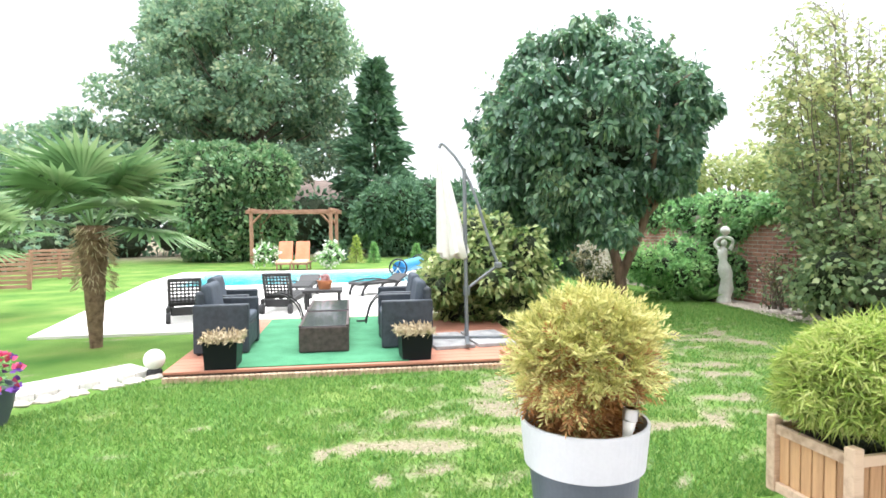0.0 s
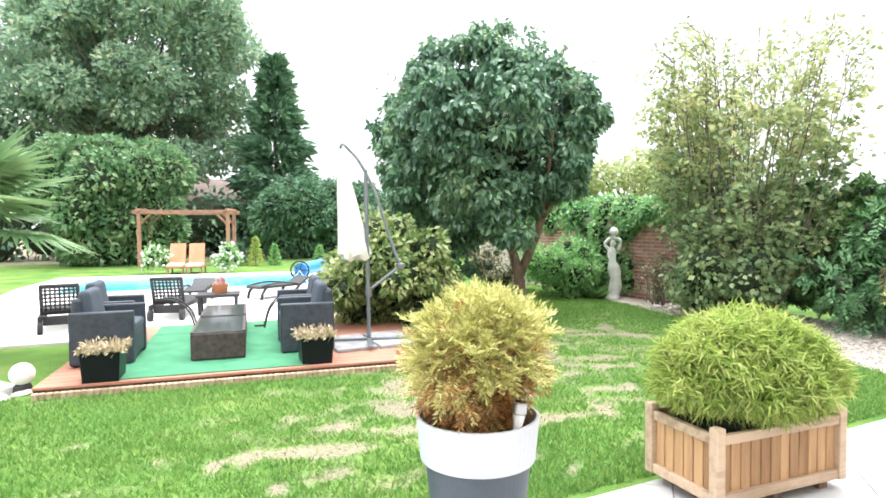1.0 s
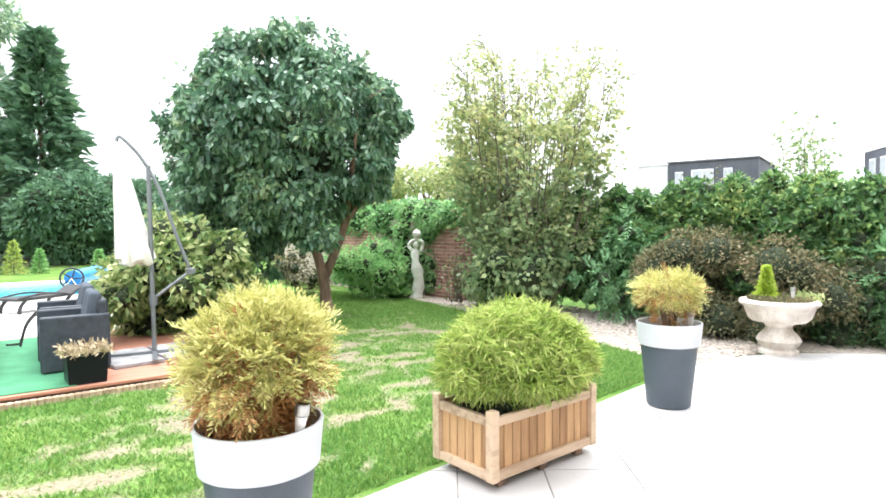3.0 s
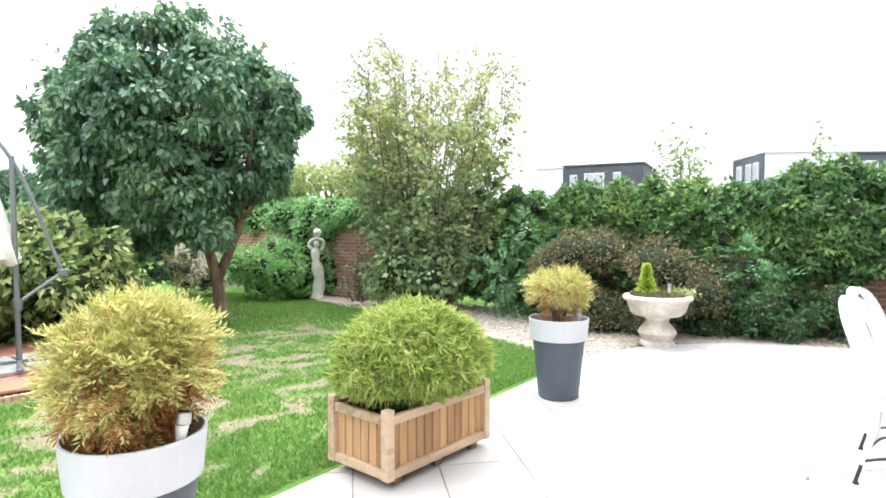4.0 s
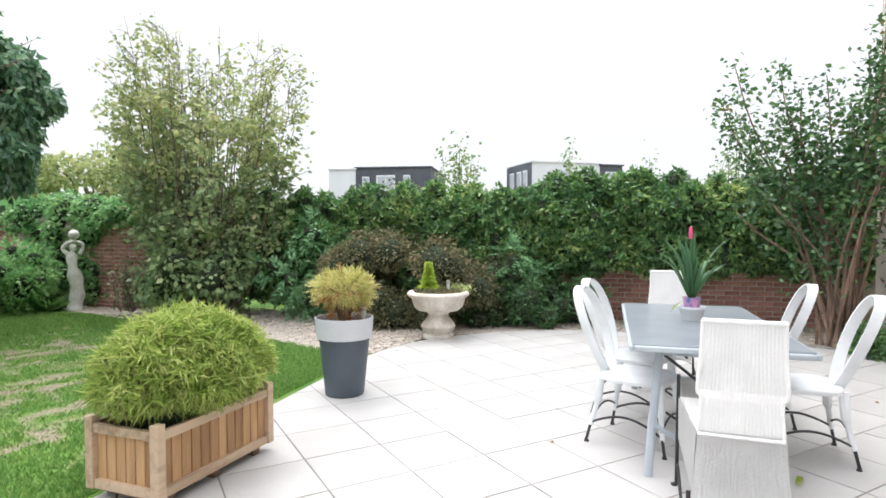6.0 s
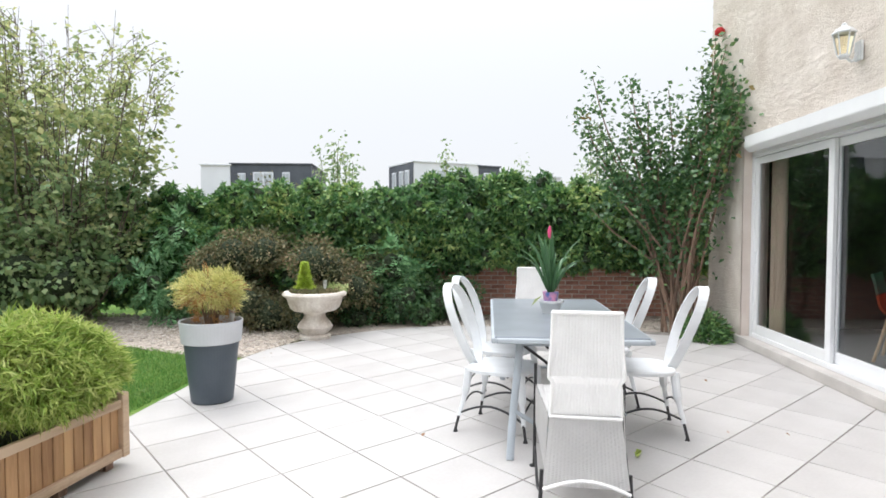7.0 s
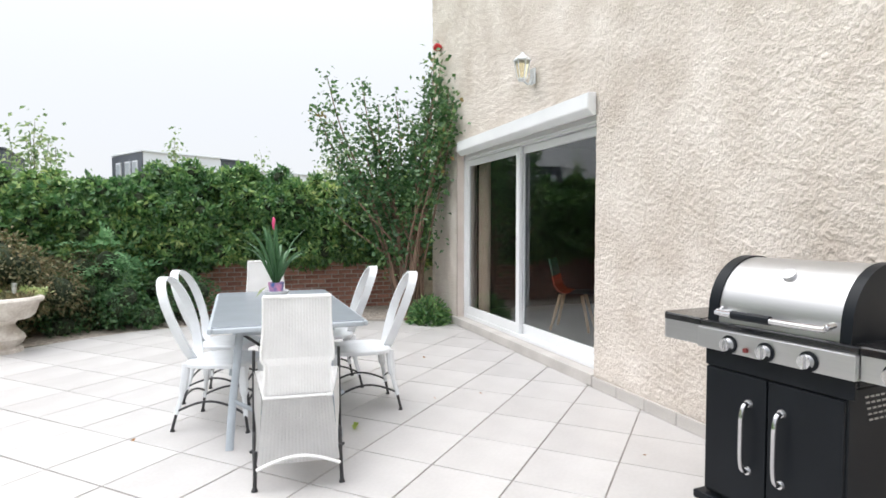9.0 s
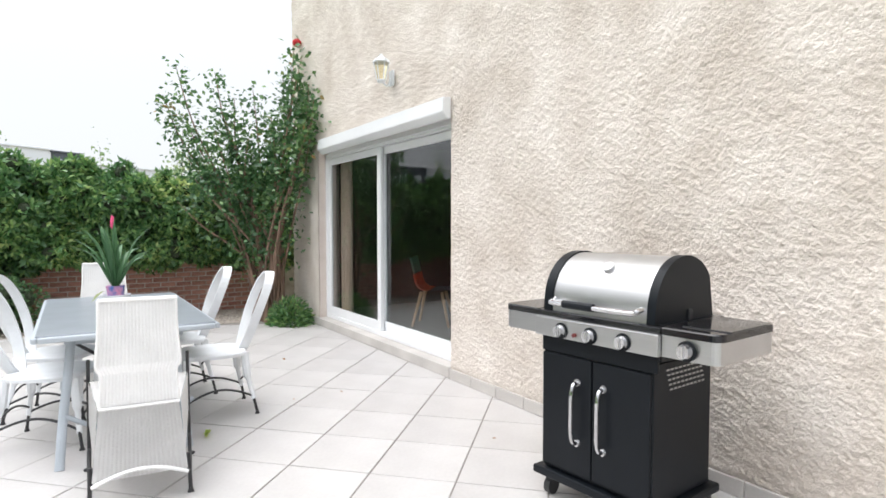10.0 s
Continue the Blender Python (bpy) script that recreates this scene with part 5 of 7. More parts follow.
def build_lounger():
    """Dark resin lounger with an open-weave back raised."""
    s = thing("sun_lounger", Matrix(), "dark resin sun lounger with a lattice back, raised, on the paving", "sun lounger", "dark sun loungers")
    part("cross_apron", box((0, 0.14, 0.17), (0.40, 0.06, 0.13), 0.02), M["dark_plastic"], s)
    for x in (-0.23, 0.23):
        part("side_rail", box((x, 0.80, 0.20), (0.06, 1.5, 0.09), 0.02), M["dark_plastic"], s)
        part("front_leg", box((x, 1.40, 0.09), (0.06, 0.09, 0.18), 0.02), M["dark_plastic"], s)
        part("wheel", tube([(x - 0.03 if x > 0 else x + 0.03, 0.06, 0.085), (x + 0.03 if x > 0 else x - 0.03, 0.06, 0.085)], 0.085, 18), M["dark_plastic"], s)
    for k in range(9):
        part("slat", box((0, 0.40 + 0.135 * k, 0.235), (0.42, 0.10, 0.025), 0.006), M["dark_plastic"], s)
    tilt = Matrix.Translation((0, 0.26, 0.25)) @ Matrix.Rotation(radians(22), 4, "X")
    bm = bmesh.new()
    for x in (-0.215, 0.215):
        bx(bm, tilt @ Vector((x, 0, 0.21)), (0.045, 0.045, 0.44), 0.012, tilt.to_3x3().to_4x4())
    bx(bm, tilt @ Vector((0, 0, 0.425)), (0.47, 0.05, 0.06), 0.02, tilt.to_3x3().to_4x4())
    bx(bm, tilt @ Vector((0, 0, 0.02)), (0.40, 0.045, 0.06), 0.012, tilt.to_3x3().to_4x4())
    back = part("backrest", bm, M["dark_plastic"], s, "dark lattice backrest")
    for k in range(7):
        bm = bmesh.new()
        bx(bm, tilt @ Vector((-0.165 + 0.055 * k, 0, 0.22)), (0.022, 0.02, 0.40), 0, tilt.to_3x3().to_4x4())
        part("lattice_slat", bm, M["dark_plastic"], back)
    for k in range(6):
        bm = bmesh.new()
        bx(bm, tilt @ Vector((0, 0.004, 0.07 + 0.058 * k)), (0.40, 0.02, 0.022), 0, tilt.to_3x3().to_4x4())
        part("lattice_slat", bm, M["dark_plastic"], back)
    return s


lg = build_lounger()
lg.matrix_basis = pose(-1.10, 9.50, 0.0, 0, 0, 6)
copy_thing(lg, pose(0.20, 10.0, 0.0, 0, 0, -14))


def build_low_lounger():
    s = thing("sun_lounger", Matrix(), "dark flat sun lounger standing by the pool", "sun lounger", "dark sun loungers")
    part("frame", box((0, 0, 0.24), (0.46, 1.1, 0.05), 0.02), M["dark_plastic"], s)
    part("headrest", box((0, 0.62, 0.31), (0.42, 0.30, 0.04), 0.015, Matrix.Rotation(radians(28), 4, "X")), M["dark_plastic"], s)
    for x in (-0.22, 0.22):
        part("arm_bow", tube(arc((x, -0.50, 0.26), (x, 0.42, 0.26), 0.05), 0.018, 8), M["dark_plastic"], s)
        for y in (-0.42, 0.42):
            part("leg", tube(spline([(x, y - 0.08, 0.0), (x, y - 0.05, 0.12), (x, y + 0.04, 0.23)], 4), 0.03, 8), M["dark_plastic"], s)
    return s


ll = build_low_lounger()
ll.matrix_basis = pose(0.80, 12.5, 0.0, 0, 0, -14)
copy_thing(ll, pose(2.28, 12.45, 0.0, 0, 0, -62))


def build_tube_stand(m):
    s = thing("hammock_frame", m, "pair of dark bent steel tubes from a garden rocker", "rocker frame", "bent tube frames")
    for y in (0, 0.22):
        part("bent_tube", tube(spline([(-0.26, y, 0.46), (-0.08, y, 0.43), (0.08, y, 0.28), (0.16, y, 0.02)], 6), 0.011, 8), M["dark_plastic"], s)
    part("foot_tube", tube([(0.16, 0, 0.02), (0.28, 0.2, 0.05)], 0.012, 8), M["dark_plastic"], s)
    return s


build_tube_stand(on_deck(0.96, 2.35, 0, DZ))
build_tube_stand(on_deck(2.12, 2.6, 180, DZ))


def build_side_table():
    s = thing("side_table", pose(1.02, 10.55, 0.0, 0, 0, -8), "low dark side table on the poolside paving", "side table")
    part("tabletop", box((0, 0, 0.31), (0.68, 0.5, 0.05), 0.01), M["dark_plastic"], s)
    for x in (-0.28, 0.28):
        for y in (-0.2, 0.2):
            part("leg", box((x, y, 0.145), (0.05, 0.05, 0.29), 0.008), M["dark_plastic"], s)
    p = thing("flower_pot", pose(1.05, 10.55, 0.335), "small terracotta pot with a pink plant on the side table", "flower pot")
    part("pot", lathe([(0.0, 0.0), (0.10, 0.0), (0.13, 0.12), (0.14, 0.15), (0.12, 0.15), (0.11, 0.12), (0.0, 0.12)], 20), M["terracotta"], p)
    q = np.stack([RNG.normal(size=160) * 0.04, RNG.normal(size=160) * 0.04, 0.14 + RNG.random(160) * 0.10], 1)
    leaf_mesh("flowers", q, RNG.normal(size=(160, 3)) + [0, 0, 0.6], 0.05, 0.03, plain("faded_petals", (0.62, 0.36, 0.36), 0.7), p, "faded pink flowers")


build_side_table()


def build_pergola():
    p = thing("pergola", pose(-0.55, 25.2, -0.03, 0, 0, -16.5), "red-brown timber pergola with braced posts", "pergola")
    for x in (0, 3.25):
        for y in (0, 1.3):
            part("post", box((x, y, 1.05), (0.13, 0.13, 2.12), 0.01), M["redwood"], p)
            part("brace", tube([(x, y, 1.6), (x + (0.45 if x == 0 else -0.45), y, 2.08)], 0.05, 4), M["redwood"], p)
        part("tie_beam", box((x, 0.65, 2.2), (0.10, 1.7, 0.12), 0.01), M["redwood"], p)
    for y in (0, 1.3):
        part("beam", box((1.62, y, 2.12), (3.7, 0.10, 0.16), 0.01), M["redwood"], p)
    return p


build_pergola()


def build_orange_lounger():
    o = thing("padded_lounger", Matrix(), "reclined garden lounger with orange and sand cushions", "sun lounger", "orange loungers by the pergola")
    part("frame", box((0, 0, 0.24), (0.52, 1.3, 0.06), 0.01), M["redwood"], o)
    for x in (-0.22, 0.22):
        for y in (-0.55, 0.5):
            part("leg", box((x, y, 0.11), (0.05, 0.05, 0.22)), M["redwood"], o)
    part("seat_cushion", box((0, -0.35, 0.31), (0.48, 0.75, 0.09), 0.03), M["sand_cloth"], o, "sand-coloured seat cushion")
    part("back_cushion", box((0, 0.2, 0.64), (0.48, 0.10, 0.72), 0.03, Matrix.Rotation(radians(-24), 4, "X")), M["orange_cloth"], o, "orange back cushion")
    return o


ol = build_orange_lounger()
ol.matrix_basis = pose(0.66, 21.0, -0.03, 0, 0, -8)
copy_thing(ol, pose(1.22, 20.85, -0.03, 0, 0, -10))


def rose_bush(m, seed):
    c, r = filled(12, (0.42, 0.42, 0.4), (0, 0, 0.5), 0.16, 0.26, seed)
    b = grow("white_rose_bush", m, "white flowering rose bush by the pergola", c, r, L["light_green"], 130, 0.09, 0.05, inner=0.4, core=0.4, group="white rose bushes")
    p, d = shell(c, r * 1.05, 30, 1.0, 0.9)
    leaf_mesh("blossoms", p, d, 0.11, 0.10, M["petal_white"], b, "white rose blossoms")


rose_bush(pose(0.05, 21.4, -0.04), 61)
rose_bush(pose(2.15, 20.8, -0.04), 62)


def build_fence(m, w, group="timber fences"):
    f = thing("slat_fence", m, "low brown timber fence of horizontal slats", "fence", group)
    for k in range(3):
        part("post", box((w * k / 2, 0.04, 0.42), (0.09, 0.07, 0.9), 0.006), M["redwood"], f)
    for k in range(8):
        part("slat", box((w / 2, 0, 0.08 + 0.108 * k), (w + 0.06, 0.025, 0.078), 0.004), M["redwood"], f)
    return f


build_fence(pose(-8.1, 15.9, -0.03, 0, 0, 12), 2.7)
build_fence(pose(-6.4, 19.4, -0.03, 0, 0, 28), 1.4)


def build_palm(m, h, scale, fronds, seed, label, group=""):
    p = thing("fan_palm", m, label, "palm tree", group)
    g_ = random.Random(seed)
    bm = bmesh.new()
    n, rows = 18, 26
    rings = []
    for j in range(rows + 1):
        z = h * j / rows
        r0 = 0.068 + 0.105 * min(1.0, (z / h) ** 1.1 * 1.1)
        rings.append([bm.verts.new((math.cos(2 * math.pi * k / n) * r0 * (1 + 0.16 * noise.noise((k * 1.7, j * 1.3, seed))), math.sin(2 * math.pi * k / n) * r0 * (1 + 0.16 * noise.noise((k * 2.7, j * 1.1, seed + 3))), z)) for k in range(n)])
    for a, b in zip(rings, rings[1:]):
        for k in range(n):
            bm.faces.new((a[k], a[(k + 1) % n], b[(k + 1) % n], b[k]))
    bm.faces.new(rings[-1])
    part("trunk", bm, M["palm_fibre"], p, "shaggy brown fibrous trunk")
    q = np.stack([RNG.normal(size=500), RNG.normal(size=500), np.zeros(500)], 1)
    q = unit(q) * 0.17
    q[:, 2] = h * RNG.uniform(0.5, 1.0, 500)
    leaf_mesh("fibre_coat", q, q * [1, 1, 0] + RNG.normal(size=(500, 3)) * 0.05 + [0, 0, -0.12], 0.13, 0.012, M["straw"], p, "loose pale fibres")
    for k in range(fronds):
        a = 2 * math.pi * k * 0.382 + g_.uniform(-0.2, 0.2)
        lift = 2.2 - 2.45 * (k / fronds)
        d = Vector((math.cos(a), math.sin(a), lift)).normalized()
        foot = Vector((0, 0, h * 0.96))
        mid = foot + d * 0.34 * scale + Vector((0, 0, 0.06))
        hub = mid + Vector((d.x, d.y, d.z * 0.75 - 0.12)).normalized() * 0.20 * scale
        part("stalk", tube(spline([foot, mid, hub], 4), 0.012 * scale, 6), L["palm"], p)
        out = (hub - mid).normalized()
        sd = out.cross(Vector((0, 0, 1))).normalized()
        up = sd.cross(out)
        vs, fs = [], []
        for j in range(30):
            b = radians(-125 + 250 * j / 29)
            dr = (out * math.cos(b) + sd * math.sin(b))
            ln = scale * 0.66 * (0.80 + 0.28 * math.cos(b * 0.6)) * g_.uniform(0.92, 1.05)
            wd = sd * math.cos(b) - out * math.sin(b)
            droop = 0.10 + 0.25 * max(0, -lift) + 0.12 * g_.random()
            e = [hub, hub + dr * ln * 0.45 + wd * 0.036 * scale + up * 0.03, hub + dr * ln + up * 0.02 - Vector((0, 0, droop * ln)), hub + dr * ln * 0.45 - wd * 0.036 * scale + up * 0.03, hub + dr * ln * 0.45 - up * 0.0]
            i = len(vs)
            vs += [tuple(v) for v in e]
            fs += [(i, i + 1, i + 4), (i + 1, i + 2, i + 4), (i + 2, i + 3, i + 4), (i + 3, i, i + 4)]
        mesh_arrays("fan", np.array(vs), np.array(fs), L["palm"], p)
    return p


build_palm(pose(-1.93, 8.12, -0.04), 1.5, 1.2, 14, 5, "fan palm with a shaggy brown trunk on the lawn")
build_palm(pose(-4.5, 11.4, -0.04), 1.15, 1.0, 11, 8, "smaller fan palm behind on the lawn")


def build_flower_tub():
    t = thing("flower_tub", pose(-1.95, 5.15, -0.03), "dark round tub with pink and violet petunias", "flower tub")
    part("tub", lathe([(0.0, 0.0), (0.17, 0.0), (0.21, 0.12), (0.235, 0.24), (0.24, 0.29), (0.215, 0.29), (0.20, 0.26), (0.0, 0.26)], 32), M["pot_grey"], t, smooth=True)
    c, r = filled(12, (0.20, 0.20, 0.11), (0, 0, 0.36), 0.08, 0.12, 14)
    q, d = shell(c, r, 900, 1.0, 0.4)
    leaf_mesh("foliage", q, d, 0.045, 0.024, L["light_green"], t)
    for nm, mat, n in (("petunia_pink", "petal_pink", 90), ("petunia_violet", "petal_violet", 110)):
        v = unit(RNG.normal(size=(n, 3)) + [0, 0, 0.5 if nm == "petunia_pink" else -0.2])
        q = np.array([0, 0, 0.36]) + v * [0.26, 0.26, 0.17]
        leaf_mesh(nm, q, v, 0.05, 0.055, M[mat], t, nm.split("_")[1] + " blossoms")["kind"] = "stuff"
    return t


build_flower_tub()


# ---- statue (one plain mesh) ----
def build_statue():
    bm = bmesh.new()
    lathe([(0.0, 0.0), (0.135, 0.0), (0.135, 0.05), (0.12, 0.07), (0.11, 0.10), (0.125, 0.25), (0.10, 0.42), (0.125, 0.55), (0.128, 0.62), (0.070, 0.77), (0.095, 0.90), (0.088, 0.97), (0.036, 1.02), (0.032, 1.05), (0.0, 1.06)], 28, bm)
    for v in bm.verts:
        z = v.co.z
        v.co.x += 0.035 * math.sin(z * 6.0 - 0.6) - 0.04 * max(0.0, z - 0.7)
        v.co.x, v.co.y = 0.95 * v.co.x, 0.82 * v.co.y
        fold = 0.10 * math.cos(9 * math.atan2(v.co.y, v.co.x) + z * 6) if 0.08 < z < 0.62 else 0
        v.co.x *= 1 + fold
        v.co.y *= 1 + fold
    bmesh.ops.create_icosphere(bm, subdivisions=3, radius=0.062, matrix=Matrix.Translation((-0.02, 0, 1.10)) @ Matrix.Diagonal((0.9, 0.95, 1.15, 1)))
    for s in (-1, 1):
        tube(spline([(s * 0.08, 0, 0.97), (s * (0.12 if s > 0 else 0.17), 0.02, 1.07), (s * 0.12, 0.0, 1.16), (s * 0.03, 0, 1.21)], 5), [0.036] * 5 + [0.03] * 11, 8, bm)
    lathe([(0.0, 1.19), (0.05, 1.195), (0.045, 1.23), (0.03, 1.25)], 16, bm)
    bmesh.ops.create_uvsphere(bm, u_segments=24, v_segments=16, radius=0.085, matrix=Matrix.Translation((0, 0, 1.325)))
    s = part("statue", bm, M["statue"], smooth=True)
    s.matrix_basis = pose(8.22, 8.95, -0.02, 0, 0, -42)
    return tagged(s, "weathered white stone garden statue bearing a globe", "statue")


build_statue()
q = np.zeros((90, 3)) + RNG.normal(size=(90, 3)) * [0.05, 0.05, 0]
iris = thing("strap_leaf_plant", pose(8.0, 9.3, -0.03), "clump of strap-shaped green leaves at the statue's foot", "plant")
leaf_mesh("foliage", q, unit(RNG.normal(size=(90, 3))) * [1, 1, 0.3] + [0, 0, 0.9], 0.42, 0.03, L["light_green"], iris, curl=0.35)
g = random.Random(23)
dry = thing("dry_stalks", pose(8.3, 7.85, -0.03), "thin dry rose stalks before the brick arch", "stalks")
for k in range(14):
    x, y = g.uniform(-0.15, 0.15), g.uniform(-0.3, 0.3)
    part("stem", tube(spline([(x, y, 0), (x + g.uniform(-0.1, 0.1), y + g.uniform(-0.1, 0.1), 0.4), (x + g.uniform(-0.2, 0.2), y + g.uniform(-0.25, 0.25), g.uniform(0.5, 0.95))], 4), 0.007, 5), M["grey_bark"], dry)
q = np.stack([RNG.normal(size=220) * 0.15, RNG.normal(size=220) * 0.25, RNG.uniform(0.25, 0.95, 220)], 1)
leaf_mesh("leaf", q, RNG.normal(size=(220, 3)), 0.06, 0.03, L["brown_bush"], dry)
for x, y, s in ((8.1, 7.35, 0.14), (8.28, 7.05, 0.10), (7.92, 7.6, 0.08)):
    bm = bmesh.new()
    bmesh.ops.create_icosphere(bm, subdivisions=3, radius=s)
    for v in bm.verts:
        v.co += v.co * 0.5 * noise.noise(v.co * 9 + Vector((x, y, 0)))
        v.co.z *= 0.55
    rk = part("rock", bm, M["gravel"])
    rk.matrix_basis = pose(x, y, 0.0)
    tagged(rk, "pale grey rock in the gravel border", "rock", "rocks in the border")


# ---- big pots ----
def build_pot(m, label, group="tall round pots"):
    p = thing("tall_pot", m, label, "plant pot", group)
    part("body", lathe([(0.0, 0.0), (0.155, 0.0), (0.165, 0.012), (0.215, 0.50), (0.205, 0.50), (0.0, 0.48)], 56), M["pot_grey"], p, "anthracite tapered pot body", smooth=False)
    part("band", lathe([(0.222, 0.485), (0.232, 0.49), (0.248, 0.655), (0.246, 0.662), (0.236, 0.662), (0.232, 0.64), (0.224, 0.50), (0.222, 0.485)], 56), M["pot_white"], p, "pale grey-white upper band")
    part("soil", lathe([(0.0, 0.595), (0.15, 0.59), (0.228, 0.58)], 32), M["soil"], p)
    return p


for ob in (build_pot(pose(1.285, 2.13, 0.0), "tall anthracite pot with a pale band, beside the lawn"), build_pot(pose(4.70, 2.03, 0.0, 0, 0, 20), "tall anthracite pot with a pale band, on the terrace edge")):
    for c_ in ob.children:
        c_.data.shade_smooth() if c_.name.startswith("soil") else None


def build_thuja(m, half, z, n, seed, label, dead=0.35, clear=(9.0, 9.0)):
    t = thing("golden_thuja", m, label, "potted conifer", "golden thujas")
    g_ = np.random.default_rng(seed)
    v = unit(g_.normal(size=(n, 3)))
    lump = 1 + 0.13 * np.sin(v[:, 0] * 7 + seed) * np.sin(v[:, 1] * 6) + 0.10 * np.sin(v[:, 2] * 9 + v[:, 0] * 4)
    p = v * half * (0.62 + 0.3 * g_.random(n) ** 0.5)[:, None] * lump[:, None] + [0, 0, z]
    keep = (p[:, 2] > z - half[2] * 0.86) & ((p[:, 2] > z - half[2] * 0.25) | (g_.random(n) < 0.5))
    keep &= (np.hypot(p[:, 0] - clear[0], p[:, 1] - clear[1]) > 0.12) | (p[:, 2] > 0.84)
    p, v = p[keep], v[keep]
    d = v * 0.8 + [0, 0, 0.25] + 0.5 * g_.normal(size=p.shape)
    rust = g_.random(len(p)) < 0.05 + 0.68 * dead * np.clip((z + 0.06 - p[:, 2]) / (half[2] * 0.9), 0, 1)
    q, e, ln, wd, pn = fans(p[rust] * [0.97, 0.97, 1], d[rust] - [0, 0, 0.35], 0.12, 0.030, 0.0075, 17, seed + 9, 0.3)
    leaf_mesh("rusty_sprays", q, e, ln, wd, L["thuja_dead"], t, "rust-brown dying outer sprays", fold=0.05, flat_to=pn, wide_at=0.55)
    p, d = p[~rust], d[~rust]
    q, e, ln, wd, pn = fans(p, d - [0, 0, 0.12], 0.115, 0.030, 0.0075, 17, seed, 0.3)
    leaf_mesh("sprays", q, e, ln, wd, L["thuja"], t, fold=0.05, flat_to=pn, wide_at=0.55)
    n2 = int(n * dead)
    a, rr, zz = g_.uniform(0, 6.283, n2), g_.random(n2) ** 0.5 * min(0.20, half[0] * 0.72), g_.uniform(0.60, z + half[2] * 0.2, n2)
    rr = np.where(zz < 0.72, rr * 0.72, rr * 1.12)
    p = np.stack([np.cos(a) * rr, np.sin(a) * rr, zz], 1)
    ok = np.hypot(p[:, 0] - clear[0], p[:, 1] - clear[1]) > 0.12
    p, a, n2 = p[ok], a[ok], int(ok.sum())
    q, e, ln, wd, pn = fans(p, np.stack([np.cos(a), np.sin(a), g_.uniform(-0.3, 0.5, n2)], 1) + 0.5 * g_.normal(size=(n2, 3)), 0.08, 0.034, 0.010, 9, seed + 1)
    leaf_mesh("dead_sprays", q, e, ln, wd, L["thuja_dead"], t, "rust-brown dead inner sprays", fold=0.1, flat_to=pn)
    for k in range(7):
        b = 2 * math.pi * k / 7
        part("stem", tube(spline([(0.03 * math.cos(b), 0.03 * math.sin(b), 0.58), (0.09 * math.cos(b), 0.09 * math.sin(b), z - half[2] * 0.5), (0.17 * math.cos(b), 0.17 * math.sin(b), z + 0.05)], 4), 0.011, 6), M["bark"], t)
    return t


build_thuja(pose(1.285, 2.13, 0.0), np.array([0.24, 0.24, 0.232]), 0.880, 1700, 31, "bushy golden thuja with brown inner twigs in a tall pot", 0.6, (0.05, -0.2))
build_thuja(pose(4.70, 2.03, 0.0), np.array([0.225, 0.225, 0.11]), 0.90, 620, 33, "flat-topped golden thuja with bare stems in a tall pot", 0.16)


def build_solar_light(m):
    s = thing("solar_light", m, "small steel solar stake light with a clear cone", "solar light", "solar stake lights")
    part("cap", lathe([(0.0, 0.165), (0.026, 0.165), (0.028, 0.16), (0.028, 0.125), (0.024, 0.12), (0.0, 0.12)], 20), M["steel"], s)
    part("solar_cell", lathe([(0.0, 0.1665), (0.022, 0.1662)], 20), M["black_gloss"], s, "dark solar cell")
    part("lens", lathe([(0.024, 0.12), (0.012, 0.03), (0.010, 0.0), (0.0, 0.0)], 20), plain("frosted_lens", (0.72, 0.72, 0.70), 0.3), s, "frosted plastic cone")
    return s


SL = build_solar_light(pose(1.335, 1.93, 0.585, 0, 9, 0))
copy_thing(SL, pose(4.80, 1.90, 0.58))
copy_thing(SL, pose(7.38, 1.86, 0.58))


def build_box_planter():
    b = thing("wooden_planter", pose(2.99, 2.20, 0.0, 0, 0, -4.6), "weathered cedar planter box with corner posts, on the terrace", "planter box")
    W, D, z0, z1 = 0.87, 0.46, 0.05, 0.40
    for sx in (-1, 1):
        for sy in (-1, 1):
            part("post", box((sx * (W / 2 - 0.005), sy * (D / 2 - 0.005), (z0 + 0.435) / 2 + 0.002), (0.055, 0.055, 0.385), 0.006), M["cedar_rail"], b)
    for sy in (-1, 1):
        for z in (z0 + 0.03, z1 - 0.025):
            part("rail", box((0, sy * D / 2, z), (W - 0.065, 0.028, 0.05), 0.004), M["cedar_rail"], b)
        for k in range(12):
            part("slat", box((-W / 2 + 0.063 + k * (W - 0.126) / 11, sy * (D / 2 - 0.016), 0.225), (0.062, 0.014, 0.31), 0.003, seg=1), M["cedar"], b)
    for sx in (-1, 1):
        for z in (z0 + 0.03, z1 - 0.025):
            part("rail", box((sx * W / 2, 0, z), (0.028, D - 0.065, 0.05), 0.004), M["cedar_rail"], b)
        for k in range(6):
            part("slat", box((sx * (W / 2 - 0.016), -D / 2 + 0.063 + k * (D - 0.126) / 5, 0.225), (0.014, 0.060, 0.31), 0.003, seg=1), M["cedar"], b)
    for x in (-0.34, 0, 0.34):
        part("bearer", box((x, 0, 0.025), (0.06, D - 0.04, 0.05), 0.004), M["bark"], b, "dark wooden bearer")
    part("soil", box((0, 0, 0.33), (W - 0.07, D - 0.07, 0.05)), M["soil"], b)
    return b


build_box_planter()


